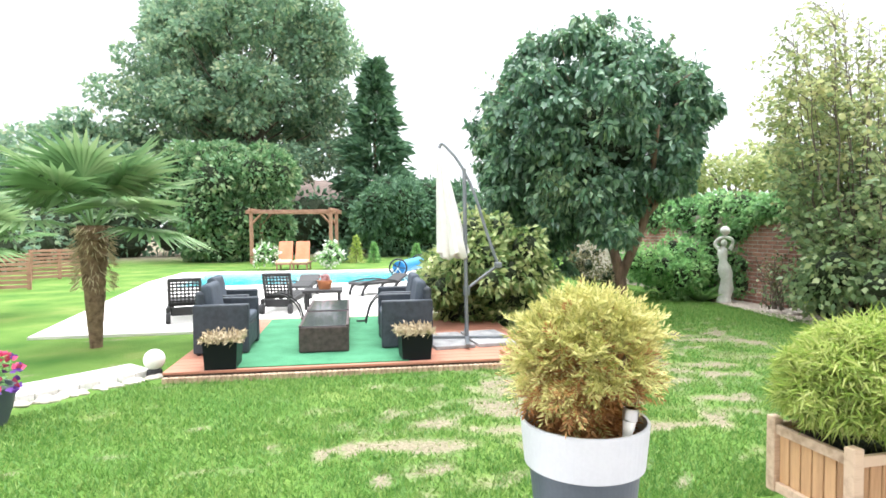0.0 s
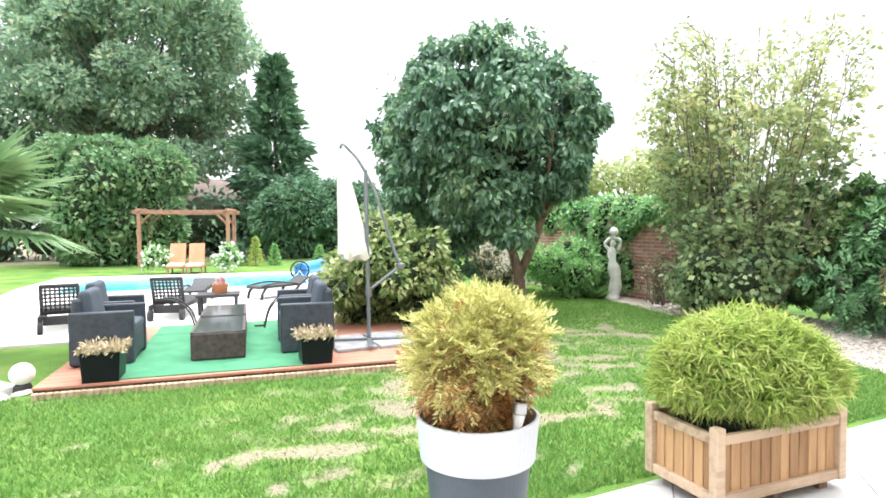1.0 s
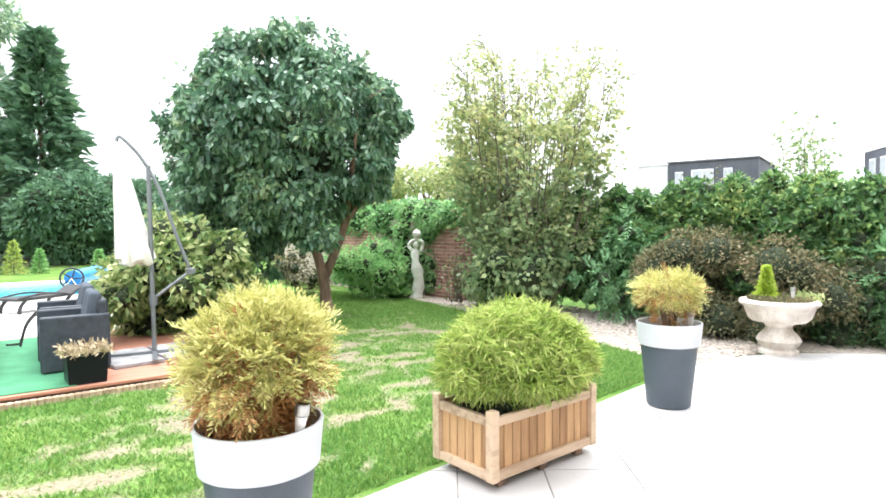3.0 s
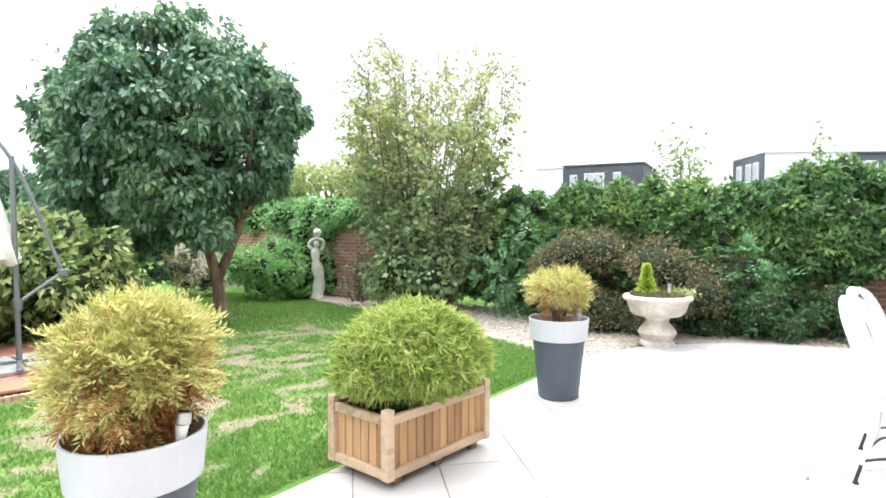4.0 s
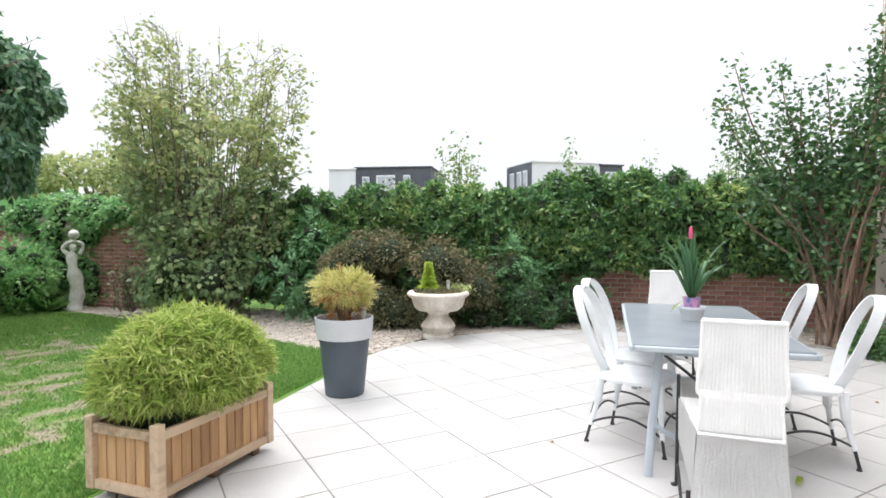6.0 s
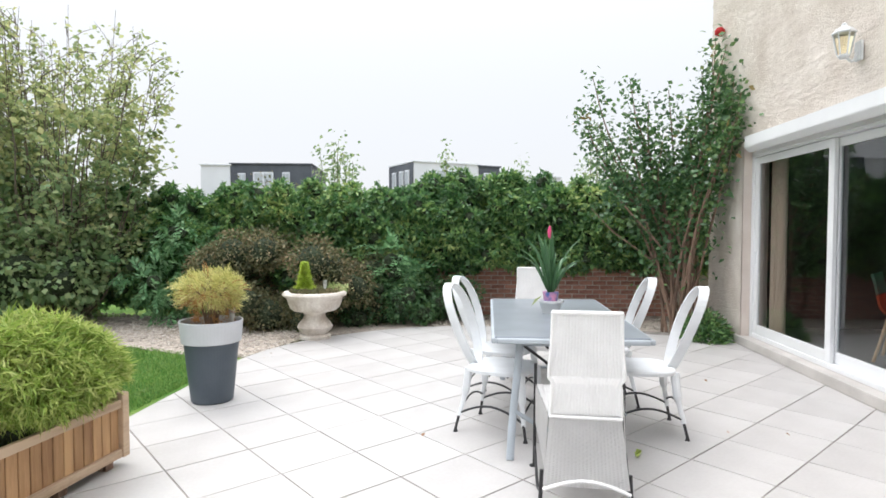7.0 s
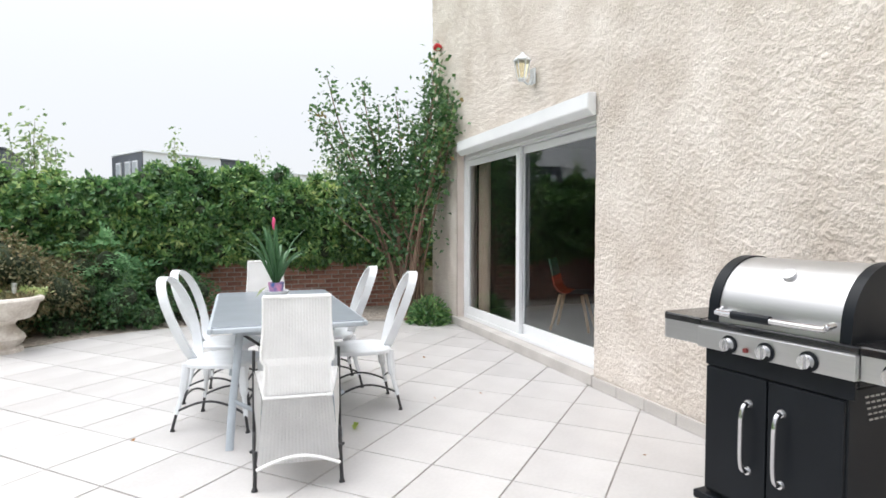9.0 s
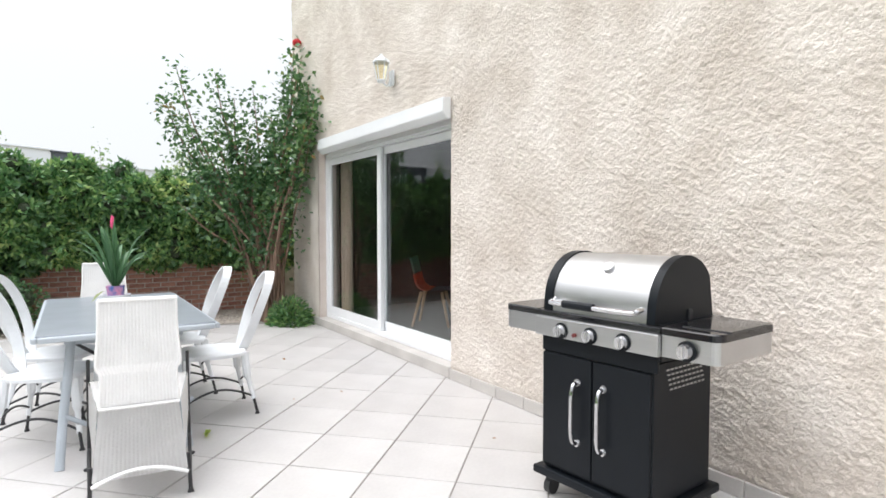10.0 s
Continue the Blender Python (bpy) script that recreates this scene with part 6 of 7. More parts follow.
def build_bamboo():
    t = thing("dwarf_bamboo", pose(2.99, 2.20, 0.0, 0, 0, -4.6), "dense dome of yellow-green dwarf bamboo in the planter box", "bamboo")
    g_ = np.random.default_rng(17)
    n = 25000
    v = unit(g_.normal(size=(n, 3)) * [1, 1, 0.95])
    v[:, 2] = np.abs(v[:, 2]) * np.where(g_.random(n) < 0.3, -0.48, 1)
    rad = (0.62 + 0.37 * g_.random(n) ** 0.6)
    p = v * [0.53, 0.42, 0.385] * rad[:, None] * (1 + 0.05 * np.sin(v[:, 0] * 11 + v[:, 2] * 7))[:, None] + [0.0, 0, 0.57]
    d = v * [0.35, 0.35, 0.25] + 0.9 * g_.normal(size=(n, 3)) + [0, 0, -0.2]
    low = np.clip((0.56 - p[:, 2]) / 0.14, 0, 1)[:, None]
    p[:, :2] *= 1 - 0.17 * low
    keep = p[:, 2] > 0.40
    p, d = p[keep], d[keep]
    k = len(p)
    leaf_mesh("foliage", p, d, g_.uniform(0.05, 0.105, k), g_.uniform(0.007, 0.012, k), L["bamboo"], t, fold=0.2, wide_at=0.3, curl=0.22)
    for j in range(40):
        a, r = g_.uniform(0, 6.28), g_.random() ** 0.5
        part("cane", tube([(0.3 * r * math.cos(a), 0.15 * r * math.sin(a), 0.34), (0.42 * r * math.cos(a), 0.32 * r * math.sin(a), 0.75)], 0.004, 5), L["bamboo"], t)
    blob("inner_mass", [(0, 0, 0.55), (-0.18, 0, 0.52), (0.18, 0, 0.52)], [0.27, 0.22, 0.22], M["twigs"], t)
    return t


build_bamboo()


def build_urn():
    u = thing("stone_urn", pose(7.40, 2.0, 0.0), "carved limestone garden urn on a baluster foot", "garden urn")
    part("foot", lathe([(0.0, 0.0), (0.20, 0.0), (0.20, 0.035), (0.17, 0.05), (0.165, 0.065)], 48), M["limestone"], u, smooth=False)
    part("stem", lathe([(0.165, 0.065), (0.20, 0.10), (0.225, 0.15), (0.20, 0.20), (0.145, 0.26), (0.13, 0.30), (0.155, 0.335), (0.17, 0.35)], 48), M["limestone"], u, smooth=True)
    bm = lathe([(0.16, 0.345), (0.27, 0.36), (0.31, 0.40), (0.335, 0.47), (0.355, 0.52), (0.395, 0.545), (0.405, 0.57), (0.39, 0.595), (0.345, 0.60), (0.32, 0.57), (0.0, 0.565)], 72)
    for v in bm.verts:
        if 0.37 < v.co.z < 0.51:
            s = 1 + 0.02 * math.cos(18 * math.atan2(v.co.y, v.co.x))
            v.co.x *= s
            v.co.y *= s
    part("bowl", bm, M["limestone"], u, "fluted limestone bowl", smooth=True)
    c = thing("urn_planting", pose(7.40, 2.0, 0.575), "low reddish groundcover and a pale rosette in the urn", "plants")
    n = 1500
    a, r = RNG.uniform(0, 6.283, n), 0.31 * RNG.random(n) ** 0.5
    q = np.stack([np.cos(a) * r, np.sin(a) * r, RNG.random(n) * 0.05], 1)
    leaf_mesh("groundcover", q, RNG.normal(size=(n, 3)) + [0, 0, 1.0], 0.045, 0.018, L["brown_bush"], c)
    q = np.array([0.14, -0.24, 0.03]) + RNG.normal(size=(260, 3)) * [0.06, 0.06, 0.025]
    leaf_mesh("rosette", q, RNG.normal(size=(260, 3)) + [0, 0, 0.6], 0.06, 0.03, L["variegated"], c, "pale cream rosette")
    spire("dwarf_conifer", pose(7.37, 2.12, 0.57), "small bright lime conifer standing in the urn", 0.40, 0.125, L["lime"], 0.045, 3200, 99, taper=1.15)
    return u


build_urn()


# ---- dining set ----
def build_table():
    t = thing("dining_table", pose(4.60, -0.735, 0.0, 0, 0, 0.3), "blue-grey rectangular garden table with splayed metal legs", "dining table")
    part("tabletop", box((0, 0, 0.747), (1.89, 0.93, 0.022), 0.008), M["table_grey"], t)
    for y in (-0.47, 0.47):
        part("side_rim", box((0, y, 0.734), (1.93, 0.03, 0.032), 0.008), M["table_frame"], t)
    for x in (-0.96, 0.96):
        part("end_rim", box((x, 0, 0.734), (0.03, 0.91, 0.032), 0.008), M["table_frame"], t)
    part("apron", box((0, 0, 0.685), (1.5, 0.6, 0.05), 0.006), M["table_frame"], t)
    for sx in (-1, 1):
        for sy in (-0.8, 1):
            part("leg", tube(spline([(sx * 0.76, sy * 0.30, 0.71), (sx * 0.80, sy * 0.32, 0.5), (sx * 0.87, sy * 0.35, 0.25), (sx * 0.945, sy * 0.37, 0.0)], 5), 0.024, 10, flat=0.6), M["table_frame"], t)
        part("cross_brace", tube(arc((sx * 0.865, -0.34, 0.28), (sx * 0.865, 0.34, 0.28), -0.14, 12), 0.014, 8), M["table_frame"], t)
        part("black_brace", tube(spline([(sx * 0.70, 0.28, 0.66), (sx * 0.55, 0.1, 0.5), (sx * 0.45, 0, 0.40)], 5), 0.010, 8), M["black_metal"], t, "thin black brace")
    return t


build_table()


def build_loop_chair():
    """Facing +y, back loop at -y."""
    c = thing("loop_chair", Matrix(), "white metal garden chair with a tall open loop back", "garden chair", "loop-back chairs at the table")
    bm = bmesh.new()
    n = 40
    rows = []
    for k in range(n):
        a = 2 * math.pi * k / n
        s, z = 0.5 - 0.5 * math.cos(a), 0.0
        w = 0.165 * math.sin(a) * (0.62 + 0.42 * s)
        h = 0.43 + 0.575 * s
        y = -0.205 - 0.17 * s - 0.045 * s * s
        out = Vector((math.sin(a), 0, -math.cos(a)))
        for dy, do in ((-0.034, 0.006), (0.034, 0.006), (0.034, -0.006), (-0.034, -0.006)):
            rows.append(bm.verts.new((w + out.x * do, y + dy, h + out.z * do)))
    for k in range(n):
        for j in range(4):
            a, b = 4 * k, 4 * ((k + 1) % n)
            bm.faces.new((rows[a + j], rows[a + (j + 1) % 4], rows[b + (j + 1) % 4], rows[b + j]))
    part("backrest", bm, M["white_lacquer"], c, "white open loop backrest", smooth=False)
    seat = [(0.225 * math.copysign(abs(math.cos(a)) ** 0.6, math.cos(a)), 0.225 * math.copysign(abs(math.sin(a)) ** 0.6, math.sin(a))) for a in np.linspace(0, 2 * math.pi, 33)[:-1]]
    part("seat", prism(seat, 0.425, 0.455, chamfer=0.008), M["white_lacquer"], c)
    for sx in (-1, 1):
        part("rear_leg", tube(spline([(sx * 0.15, -0.20, 0.44), (sx * 0.165, -0.215, 0.28), (sx * 0.20, -0.25, 0.11)], 5), [0.029] * 6 + [0.017] * 5, 8, flat=0.6), M["white_lacquer"], c)
        part("front_leg", tube(spline([(sx * 0.16, 0.19, 0.43), (sx * 0.165, 0.20, 0.26), (sx * 0.19, 0.22, 0.10)], 5), [0.029] * 6 + [0.017] * 5, 8, flat=0.6), M["white_lacquer"], c)
        for y, x in ((-0.25, 0.20), (0.22, 0.19)):
            part("foot", tube([(sx * x, y, 0.11), (sx * (x + 0.012), y * 1.08, 0.02), (sx * (x + 0.012), y * 1.08, 0.0)], [0.010, 0.010, 0.018], 8), M["black_metal"], c, "thin black metal foot")
        part("side_arc", tube(arc((sx * 0.195, -0.245, 0.13), (sx * 0.185, 0.215, 0.12), 0.075), 0.008, 6), M["black_metal"], c, "bowed black stretcher")
    for y in (-0.24, 0.215):
        part("cross_arc", tube(arc((-0.195, y, 0.16), (0.195, y, 0.16), 0.06), 0.007, 6), M["black_metal"], c, "bowed black stretcher")
    return c


lc = build_loop_chair()
lc.matrix_basis = pose(4.29, -1.29, 0.0, 0, 0, -1)
copy_thing(lc, pose(4.96, -1.13, 0.0, 0, 0, 1))
copy_thing(lc, pose(4.22, -0.34, 0.0, 0, 0, 157))
copy_thing(lc, pose(4.84, -0.36, 0.0, 0, 0, 156))


def weave(rows, name, material, parent, label="", strands=22, thick=0.0028):
    """Woven sheet between left and right edges given row by row: real over-under cords across a backing."""
    rows = [(Vector(a), Vector(b)) for a, b in rows]
    fine = []
    m = 40
    for k in range(m + 1):
        u = (len(rows) - 1) * k / m
        i = min(len(rows) - 2, int(u))
        fine.append((rows[i][0].lerp(rows[i + 1][0], u - i), rows[i][1].lerp(rows[i + 1][1], u - i)))
    bm = bmesh.new()
    grid = []
    for k, (a, b) in enumerate(fine):
        up = (fine[min(k + 1, m)][0] - fine[max(k - 1, 0)][0]).normalized()
        nrm = (b - a).normalized().cross(up)
        line = []
        for j in range(strands * 2 + 1):
            t = j / (strands * 2)
            bulge = 0.42 * thick * ((0.7 if j % 2 else -0.7) + (0.3 if (k + j // 2) % 2 else -0.5)) * (1 if 0 < j < strands * 2 else 0)
            line.append(bm.verts.new(a.lerp(b, t) + nrm * bulge))
        grid.append(line)
    for r0, r1 in zip(grid, grid[1:]):
        for j in range(strands * 2):
            bm.faces.new((r0[j], r0[j + 1], r1[j + 1], r1[j]))
    bmesh.ops.solidify(bm, geom=list(bm.faces), thickness=0.012)
    return part(name, bm, material, parent, label)


def build_wicker_chair():
    """Facing +y; tall white wicker back, skirted seat on black legs."""
    c = thing("wicker_chair", Matrix(), "tall white woven wicker chair with black metal legs", "wicker chair", "wicker chairs at the table ends")
    weave([((-0.172, -0.235, 0.47), (0.172, -0.235, 0.47)), ((-0.162, -0.255, 0.635), (0.162, -0.255, 0.635)), ((-0.180, -0.272, 0.675), (0.180, -0.272, 0.675)), ((-0.166, -0.282, 0.84), (0.166, -0.282, 0.84)), ((-0.163, -0.300, 1.0), (0.163, -0.300, 1.0))], "backrest", M["white_wicker"], c)
    weave([((-0.208, -0.335, 0.145), (0.208, -0.335, 0.145)), ((-0.198, -0.30, 0.25), (0.198, -0.30, 0.25)), ((-0.178, -0.25, 0.455), (0.178, -0.25, 0.455))], "back_skirt", M["white_wicker"], c)
    part("hem", tube(arc((-0.210, -0.340, 0.125), (0.210, -0.340, 0.125), 0.055), 0.009, 8), M["white_wicker"], c)
    part("seat_rail", tube([(-0.180, -0.252, 0.465), (0.180, -0.252, 0.465)], 0.009, 8), M["white_wicker"], c)
    part("top_rail", tube([(-0.17, -0.303, 1.0), (0.17, -0.303, 1.0)], 0.011, 8), M["white_wicker"], c)
    for s in (-1, 1):
        part("side_rail", tube(spline([(s * 0.175, -0.24, 0.47), (s * 0.165, -0.258, 0.63), (s * 0.183, -0.275, 0.68), (s * 0.170, -0.285, 0.84), (s * 0.166, -0.303, 1.0)], 5), 0.009, 8), M["white_wicker"], c)
        weave([((s * 0.200, -0.28, 0.20), (s * 0.25, 0.20, 0.28)), ((s * 0.185, -0.25, 0.475), (s * 0.25, 0.22, 0.50))], "side_skirt", M["white_wicker"], c, strands=22)
        part("front_leg", tube([(s * 0.27, 0.24, 0.0), (s * 0.255, 0.235, 0.02), (s * 0.25, 0.23, 0.62)], [0.018, 0.010, 0.010], 8), M["black_metal"], c, "straight black metal leg")
        part("rear_leg", tube([(s * 0.222, -0.30, 0.0), (s * 0.222, -0.295, 0.02), (s * 0.215, -0.28, 0.20)], [0.018, 0.010, 0.010], 8), M["black_metal"], c, "short black metal leg")
        part("leg_scroll", tube(spline([(s * 0.25, 0.23, 0.12), (s * 0.25, 0.12, 0.14), (s * 0.235, -0.1, 0.04), (s * 0.222, -0.29, 0.10)], 5), 0.008, 6), M["black_metal"], c, "thin black scroll bar")
    weave([((-0.185, -0.24, 0.475), (0.185, -0.24, 0.475)), ((-0.245, 0.22, 0.50), (0.245, 0.22, 0.50))], "seat", M["white_wicker"], c)
    return c


wc = build_wicker_chair()
wc.matrix_basis = pose(3.314, -0.746, 0.0, 0, 0, -94.6)
copy_thing(wc, pose(5.82, -0.68, 0.0, 0, 0, 88))


def build_table_plant():
    p = thing("table_plant", pose(4.66, -0.71, 0.758), "leafy bromeliad with a pink flower in a white pot", "potted plant")
    part("pot", lathe([(0.0, 0.0), (0.065, 0.0), (0.085, 0.075), (0.10, 0.085), (0.10, 0.10), (0.088, 0.10), (0.08, 0.08), (0.0, 0.08)], 32), M["white_lacquer"], p, smooth=True)
    part("inner_pot", lathe([(0.0, 0.08), (0.05, 0.08), (0.062, 0.165), (0.055, 0.165), (0.0, 0.15)], 24), surface("printed_pot_sleeve", (0.05, 0.16, 0.42), (0.70, 0.30, 0.45), 28, 0.4, bump=0), p, "blue and pink patterned sleeve")
    g_ = random.Random(3)
    for k in range(22):
        a = 2.4 * k
        lean = 0.06 + 0.30 * g_.random() ** 1.4
        h = g_.uniform(0.26, 0.52)
        mid = Vector((math.cos(a) * lean * 0.45, math.sin(a) * lean * 0.45, 0.15 + h * 0.6))
        tip = Vector((math.cos(a) * lean, math.sin(a) * lean, 0.15 + h - 0.5 * max(0, lean - 0.15)))
        pts = spline([(0.01 * math.cos(a), 0.01 * math.sin(a), 0.15), mid, tip], 6)
        bm = bmesh.new()
        side = Vector((-math.sin(a), math.cos(a), 0))
        out = Vector((math.cos(a), math.sin(a), 0))
        rr = []
        for j, q in enumerate(pts):
            t = j / (len(pts) - 1)
            w = 0.019 * math.sin(math.pi * min(1.0, 0.18 + 0.82 * t)) + 0.001
            rr.append([bm.verts.new(q + side * w + out * w * 0.4), bm.verts.new(q - out * w * 0.15), bm.verts.new(q - side * w + out * w * 0.4)])
        for r0, r1 in zip(rr, rr[1:]):
            bm.faces.new((r0[0], r0[1], r1[1], r1[0]))
            bm.faces.new((r0[1], r0[2], r1[2], r1[1]))
        part("leaf", bm, L["bromeliad"], p, smooth=True)
    part("flower_stem", tube([(0, 0, 0.15), (0.01, 0.01, 0.58)], 0.005, 6), L["palm"], p)
    part("flower", lathe([(0.0, 0.57), (0.013, 0.585), (0.016, 0.62), (0.010, 0.66), (0.0, 0.675)], 10, c=(0.01, 0.01, 0)), M["petal_pink"], p, "small pink flower head")
    leaf_mesh("wilting_leaf", np.array([(-0.05, 0.07, 0.14)]), np.array([(-0.4, 0.6, -0.55)]), 0.13, 0.04, L["yellowing"], p, "yellow wilting leaf")
    return p


build_table_plant()
fl = thing("fallen_leaf", pose(3.74, -1.15, 0.004), "curled yellow-green leaf lying on the terrace", "fallen leaf")
leaf_mesh("blade", np.array([(0, 0, 0.004), (0.015, 0.01, 0.004)]), np.array([(1.0, -0.6, 0.25), (0.8, -0.9, 0.4)]), 0.075, 0.055, L["bamboo"], fl, fold=0.35)

for x, y, a in ((4.22, -2.28, 20), (4.25, -1.89, 130), (5.62, -2.24, 70), (2.76, -2.68, 200), (4.01, 0.22, 300)):
    fb = thing("fallen_leaf", pose(x, y, 0.003, 0, 0, a), "tiny brown dry leaf lying on the terrace tiles", "fallen leaf", "dry leaves on the terrace")
    leaf_mesh("blade", np.array([(0, 0, 0.003)]), np.array([(1.0, 0.2, 0.2)]), 0.035, 0.018, L["thuja_dead"], fb, fold=0.3)


# ---- barbecue ----
def build_barbecue():
    """Front at +y; local x runs along the wall."""
    b = thing("gas_barbecue", pose(1.735, -2.72, 0.0, 0, 0, 5) @ Matrix.Diagonal((0.975, 0.93, 1, 1)), "black gas barbecue with a steel lid and side shelves on wheels", "barbecue")
    cab = part("cabinet", box((0.013, 0, 0.46), (0.634, 0.50, 0.62), 0.006), M["black_enamel"], b)
    part("base_plate", box((0.015, 0.0, 0.125), (0.71, 0.58, 0.04), 0.008), M["black_enamel"], b)
    for s in (-1, 1):
        dr = part("door", box((0.013 + s * 0.157, 0.258, 0.45), (0.306, 0.018, 0.56), 0.004), M["black_enamel"], b)
        x = 0.022 + s * 0.076
        part("door_handle", tube(spline([(x, 0.266, 0.615), (x, 0.300, 0.605), (x, 0.316, 0.56), (x, 0.318, 0.47), (x, 0.316, 0.38), (x, 0.300, 0.335), (x, 0.266, 0.325)], 5), 0.011, 10), M["chrome"], dr, "curved chrome handle")
    part("badge", box((0.50, 0.272, 0.923), (0.060, 0.003, 0.005)), plain("lime_badge", (0.42, 0.46, 0.22), 0.5), b, "small lime maker's badge bar")
    part("top_rail", box((0, 0.255, 0.775), (0.66, 0.016, 0.075), 0.003), M["black_enamel"], b)
    part("control_panel", box((0.0, 0.275, 0.864), (0.70, 0.05, 0.094), 0.005), M["steel"], b, "brushed steel control panel")
    part("firebox", box((0, -0.01, 0.86), (0.66, 0.50, 0.16), 0.01), M["black_enamel"], b)
    part("top_frame", box((0, 0.0, 0.925), (0.70, 0.56, 0.028), 0.006), M["black_gloss"], b)
    for k, x in enumerate((0.098, -0.054)):
        for z in (0.615, 0.325):
            part("handle_rosette", tube([(x, 0.264, z), (x, 0.276, z)], [0.021, 0.016], 16), M["chrome"], b, "round chrome handle mount")
    for k, x in enumerate((0.175, 0.0, -0.18)):
        kn = part("knob", tube([(x, 0.30, 0.855), (x, 0.335, 0.855)], [0.032, 0.026], 20), M["chrome"], b, "chrome burner knob")
        part("grip", box((x, 0.338, 0.855), (0.012, 0.02, 0.05), 0.003), M["chrome"], kn)
        part("bezel", tube([(x, 0.298, 0.855), (x, 0.306, 0.855)], 0.039, 24), M["black_enamel"], kn, "dark ring behind the knob")
    part("igniter", tube([(0.09, 0.30, 0.845), (0.09, 0.314, 0.845)], 0.010, 12), plain("red_button", (0.16, 0.02, 0.02), 0.4), b, "red igniter button")
    # lid: a rounded steel shell between dark cast ends
    prof = [(0.255, 0.94)] + [(0.0 + 0.25 * math.cos(a), 0.985 + 0.235 * math.sin(a)) for a in np.linspace(0.12, math.pi * 0.80, 44)] + [(-0.235, 0.94)]

    def curved(x0, x1, grow_):
        bm = bmesh.new()
        A = [bm.verts.new((x0, y * grow_, 0.94 + (z - 0.94) * grow_)) for y, z in prof]
        B = [bm.verts.new((x1, y * grow_, 0.94 + (z - 0.94) * grow_)) for y, z in prof]
        for k in range(len(prof)):
            j = (k + 1) % len(prof)
            bm.faces.new((A[k], A[j], B[j], B[k]))
        bm.faces.new(A[::-1])
        bm.faces.new(B)
        return bm

    lid = part("lid", curved(-0.27, 0.27, 1.0), M["steel"], b, "rounded brushed steel lid", smooth=True)
    for s in (-1, 1):
        part("lid_end", curved(*((0.27, 0.325) if s > 0 else (-0.312, -0.27)), 1.025), M["black_enamel"], lid, "dark cast lid end")
    for s in (-1, 1):
        part("handle_post", tube([(s * 0.225, 0.245, 0.985), (s * 0.225, 0.305, 0.985)], 0.013, 10), M["chrome"], lid)
    part("lid_handle", tube(spline([(-0.25, 0.262, 1.0), (-0.235, 0.298, 0.99), (-0.20, 0.308, 0.985), (0.20, 0.308, 0.985), (0.235, 0.298, 0.99), (0.25, 0.262, 1.0)], 5), 0.013, 12), M["chrome"], lid, "long chrome lid handle")
    part("handle_grip", tube([(-0.02, 0.305, 0.985), (0.16, 0.305, 0.985)], 0.019, 12), M["black_enamel"], lid, "black grip sleeve")
    part("thermometer", tube([(-0.01, 0.168, 1.155), (-0.01, 0.180, 1.170)], 0.028, 20), M["chrome"], lid, "round chrome thermometer")
    # side shelves: thick black tops with rounded outer corners above a steel apron that runs round them
    for s in (1, -1):
        rim_ = [(0.353, -0.23), (0.56, -0.23)] + [(0.56 + 0.045 * math.sin(a), -0.185 - 0.045 * math.cos(a)) for a in np.linspace(0.2, 1.5, 5)]
        rim_ += [(0.555 + 0.05 * math.cos(a), 0.225 + 0.05 * math.sin(a)) for a in np.linspace(0.05, 1.5, 7)] + [(0.353, 0.277)]
        top = [(s * x, y) for x, y in rim_]
        low_ = [(s * min(x, 0.600) - s * 0.004 * (x > 0.4), max(-0.222, min(y, 0.272))) for x, y in rim_]
        sh = part("side_shelf", prism(top[:: s], 0.911, 0.942, chamfer=0.006), M["black_gloss"], b, "glossy black side shelf")
        part("shelf_apron", prism(low_[:: s], 0.820, 0.910), M["steel"], sh, "brushed steel shelf apron")
    kn = part("knob", tube([(-0.47, 0.282, 0.862), (-0.47, 0.32, 0.862)], [0.034, 0.027], 20), M["chrome"], b, "chrome burner knob")
    part("grip", box((-0.47, 0.322, 0.862), (0.012, 0.02, 0.05), 0.003), M["chrome"], kn)
    part("bezel", tube([(-0.47, 0.279, 0.862), (-0.47, 0.287, 0.862)], 0.041, 24), M["black_enamel"], kn, "dark ring behind the knob")
    part("burner_cover", box((-0.50, 0.02, 0.9425), (0.21, 0.34, 0.008), 0.004), M["black_gloss"], b)
    # Raised steel bars imitate the light that shows through the vent slots.
    for r_ in range(5):
        for k in range(9):
            part("vent_slot", box((-0.305, 0.14 - 0.035 * k - 0.008 * r_, 0.735 - 0.022 * r_), (0.004, 0.022, 0.007)), M["steel"], cab)
    for x in (-0.30, 0.30):
        for y in (-0.22, 0.22):
            w_ = part("castor", tube([(x - 0.018, y, 0.042), (x + 0.018, y, 0.042)], 0.042, 18), M["dark_plastic"], b, "black castor wheel")
            part("castor_fork", box((x, y, 0.085), (0.05, 0.04, 0.04), 0.006), M["black_metal"], w_)
    # No hole is cut: a dark block gives the spit opening's shade.
    part("spit_notch", box((-0.318, -0.02, 0.965), (0.012, 0.03, 0.05), 0.006), M["dark_plastic"], lid, "dark block for the shade in the lid end's spit opening")
    return b


build_barbecue()


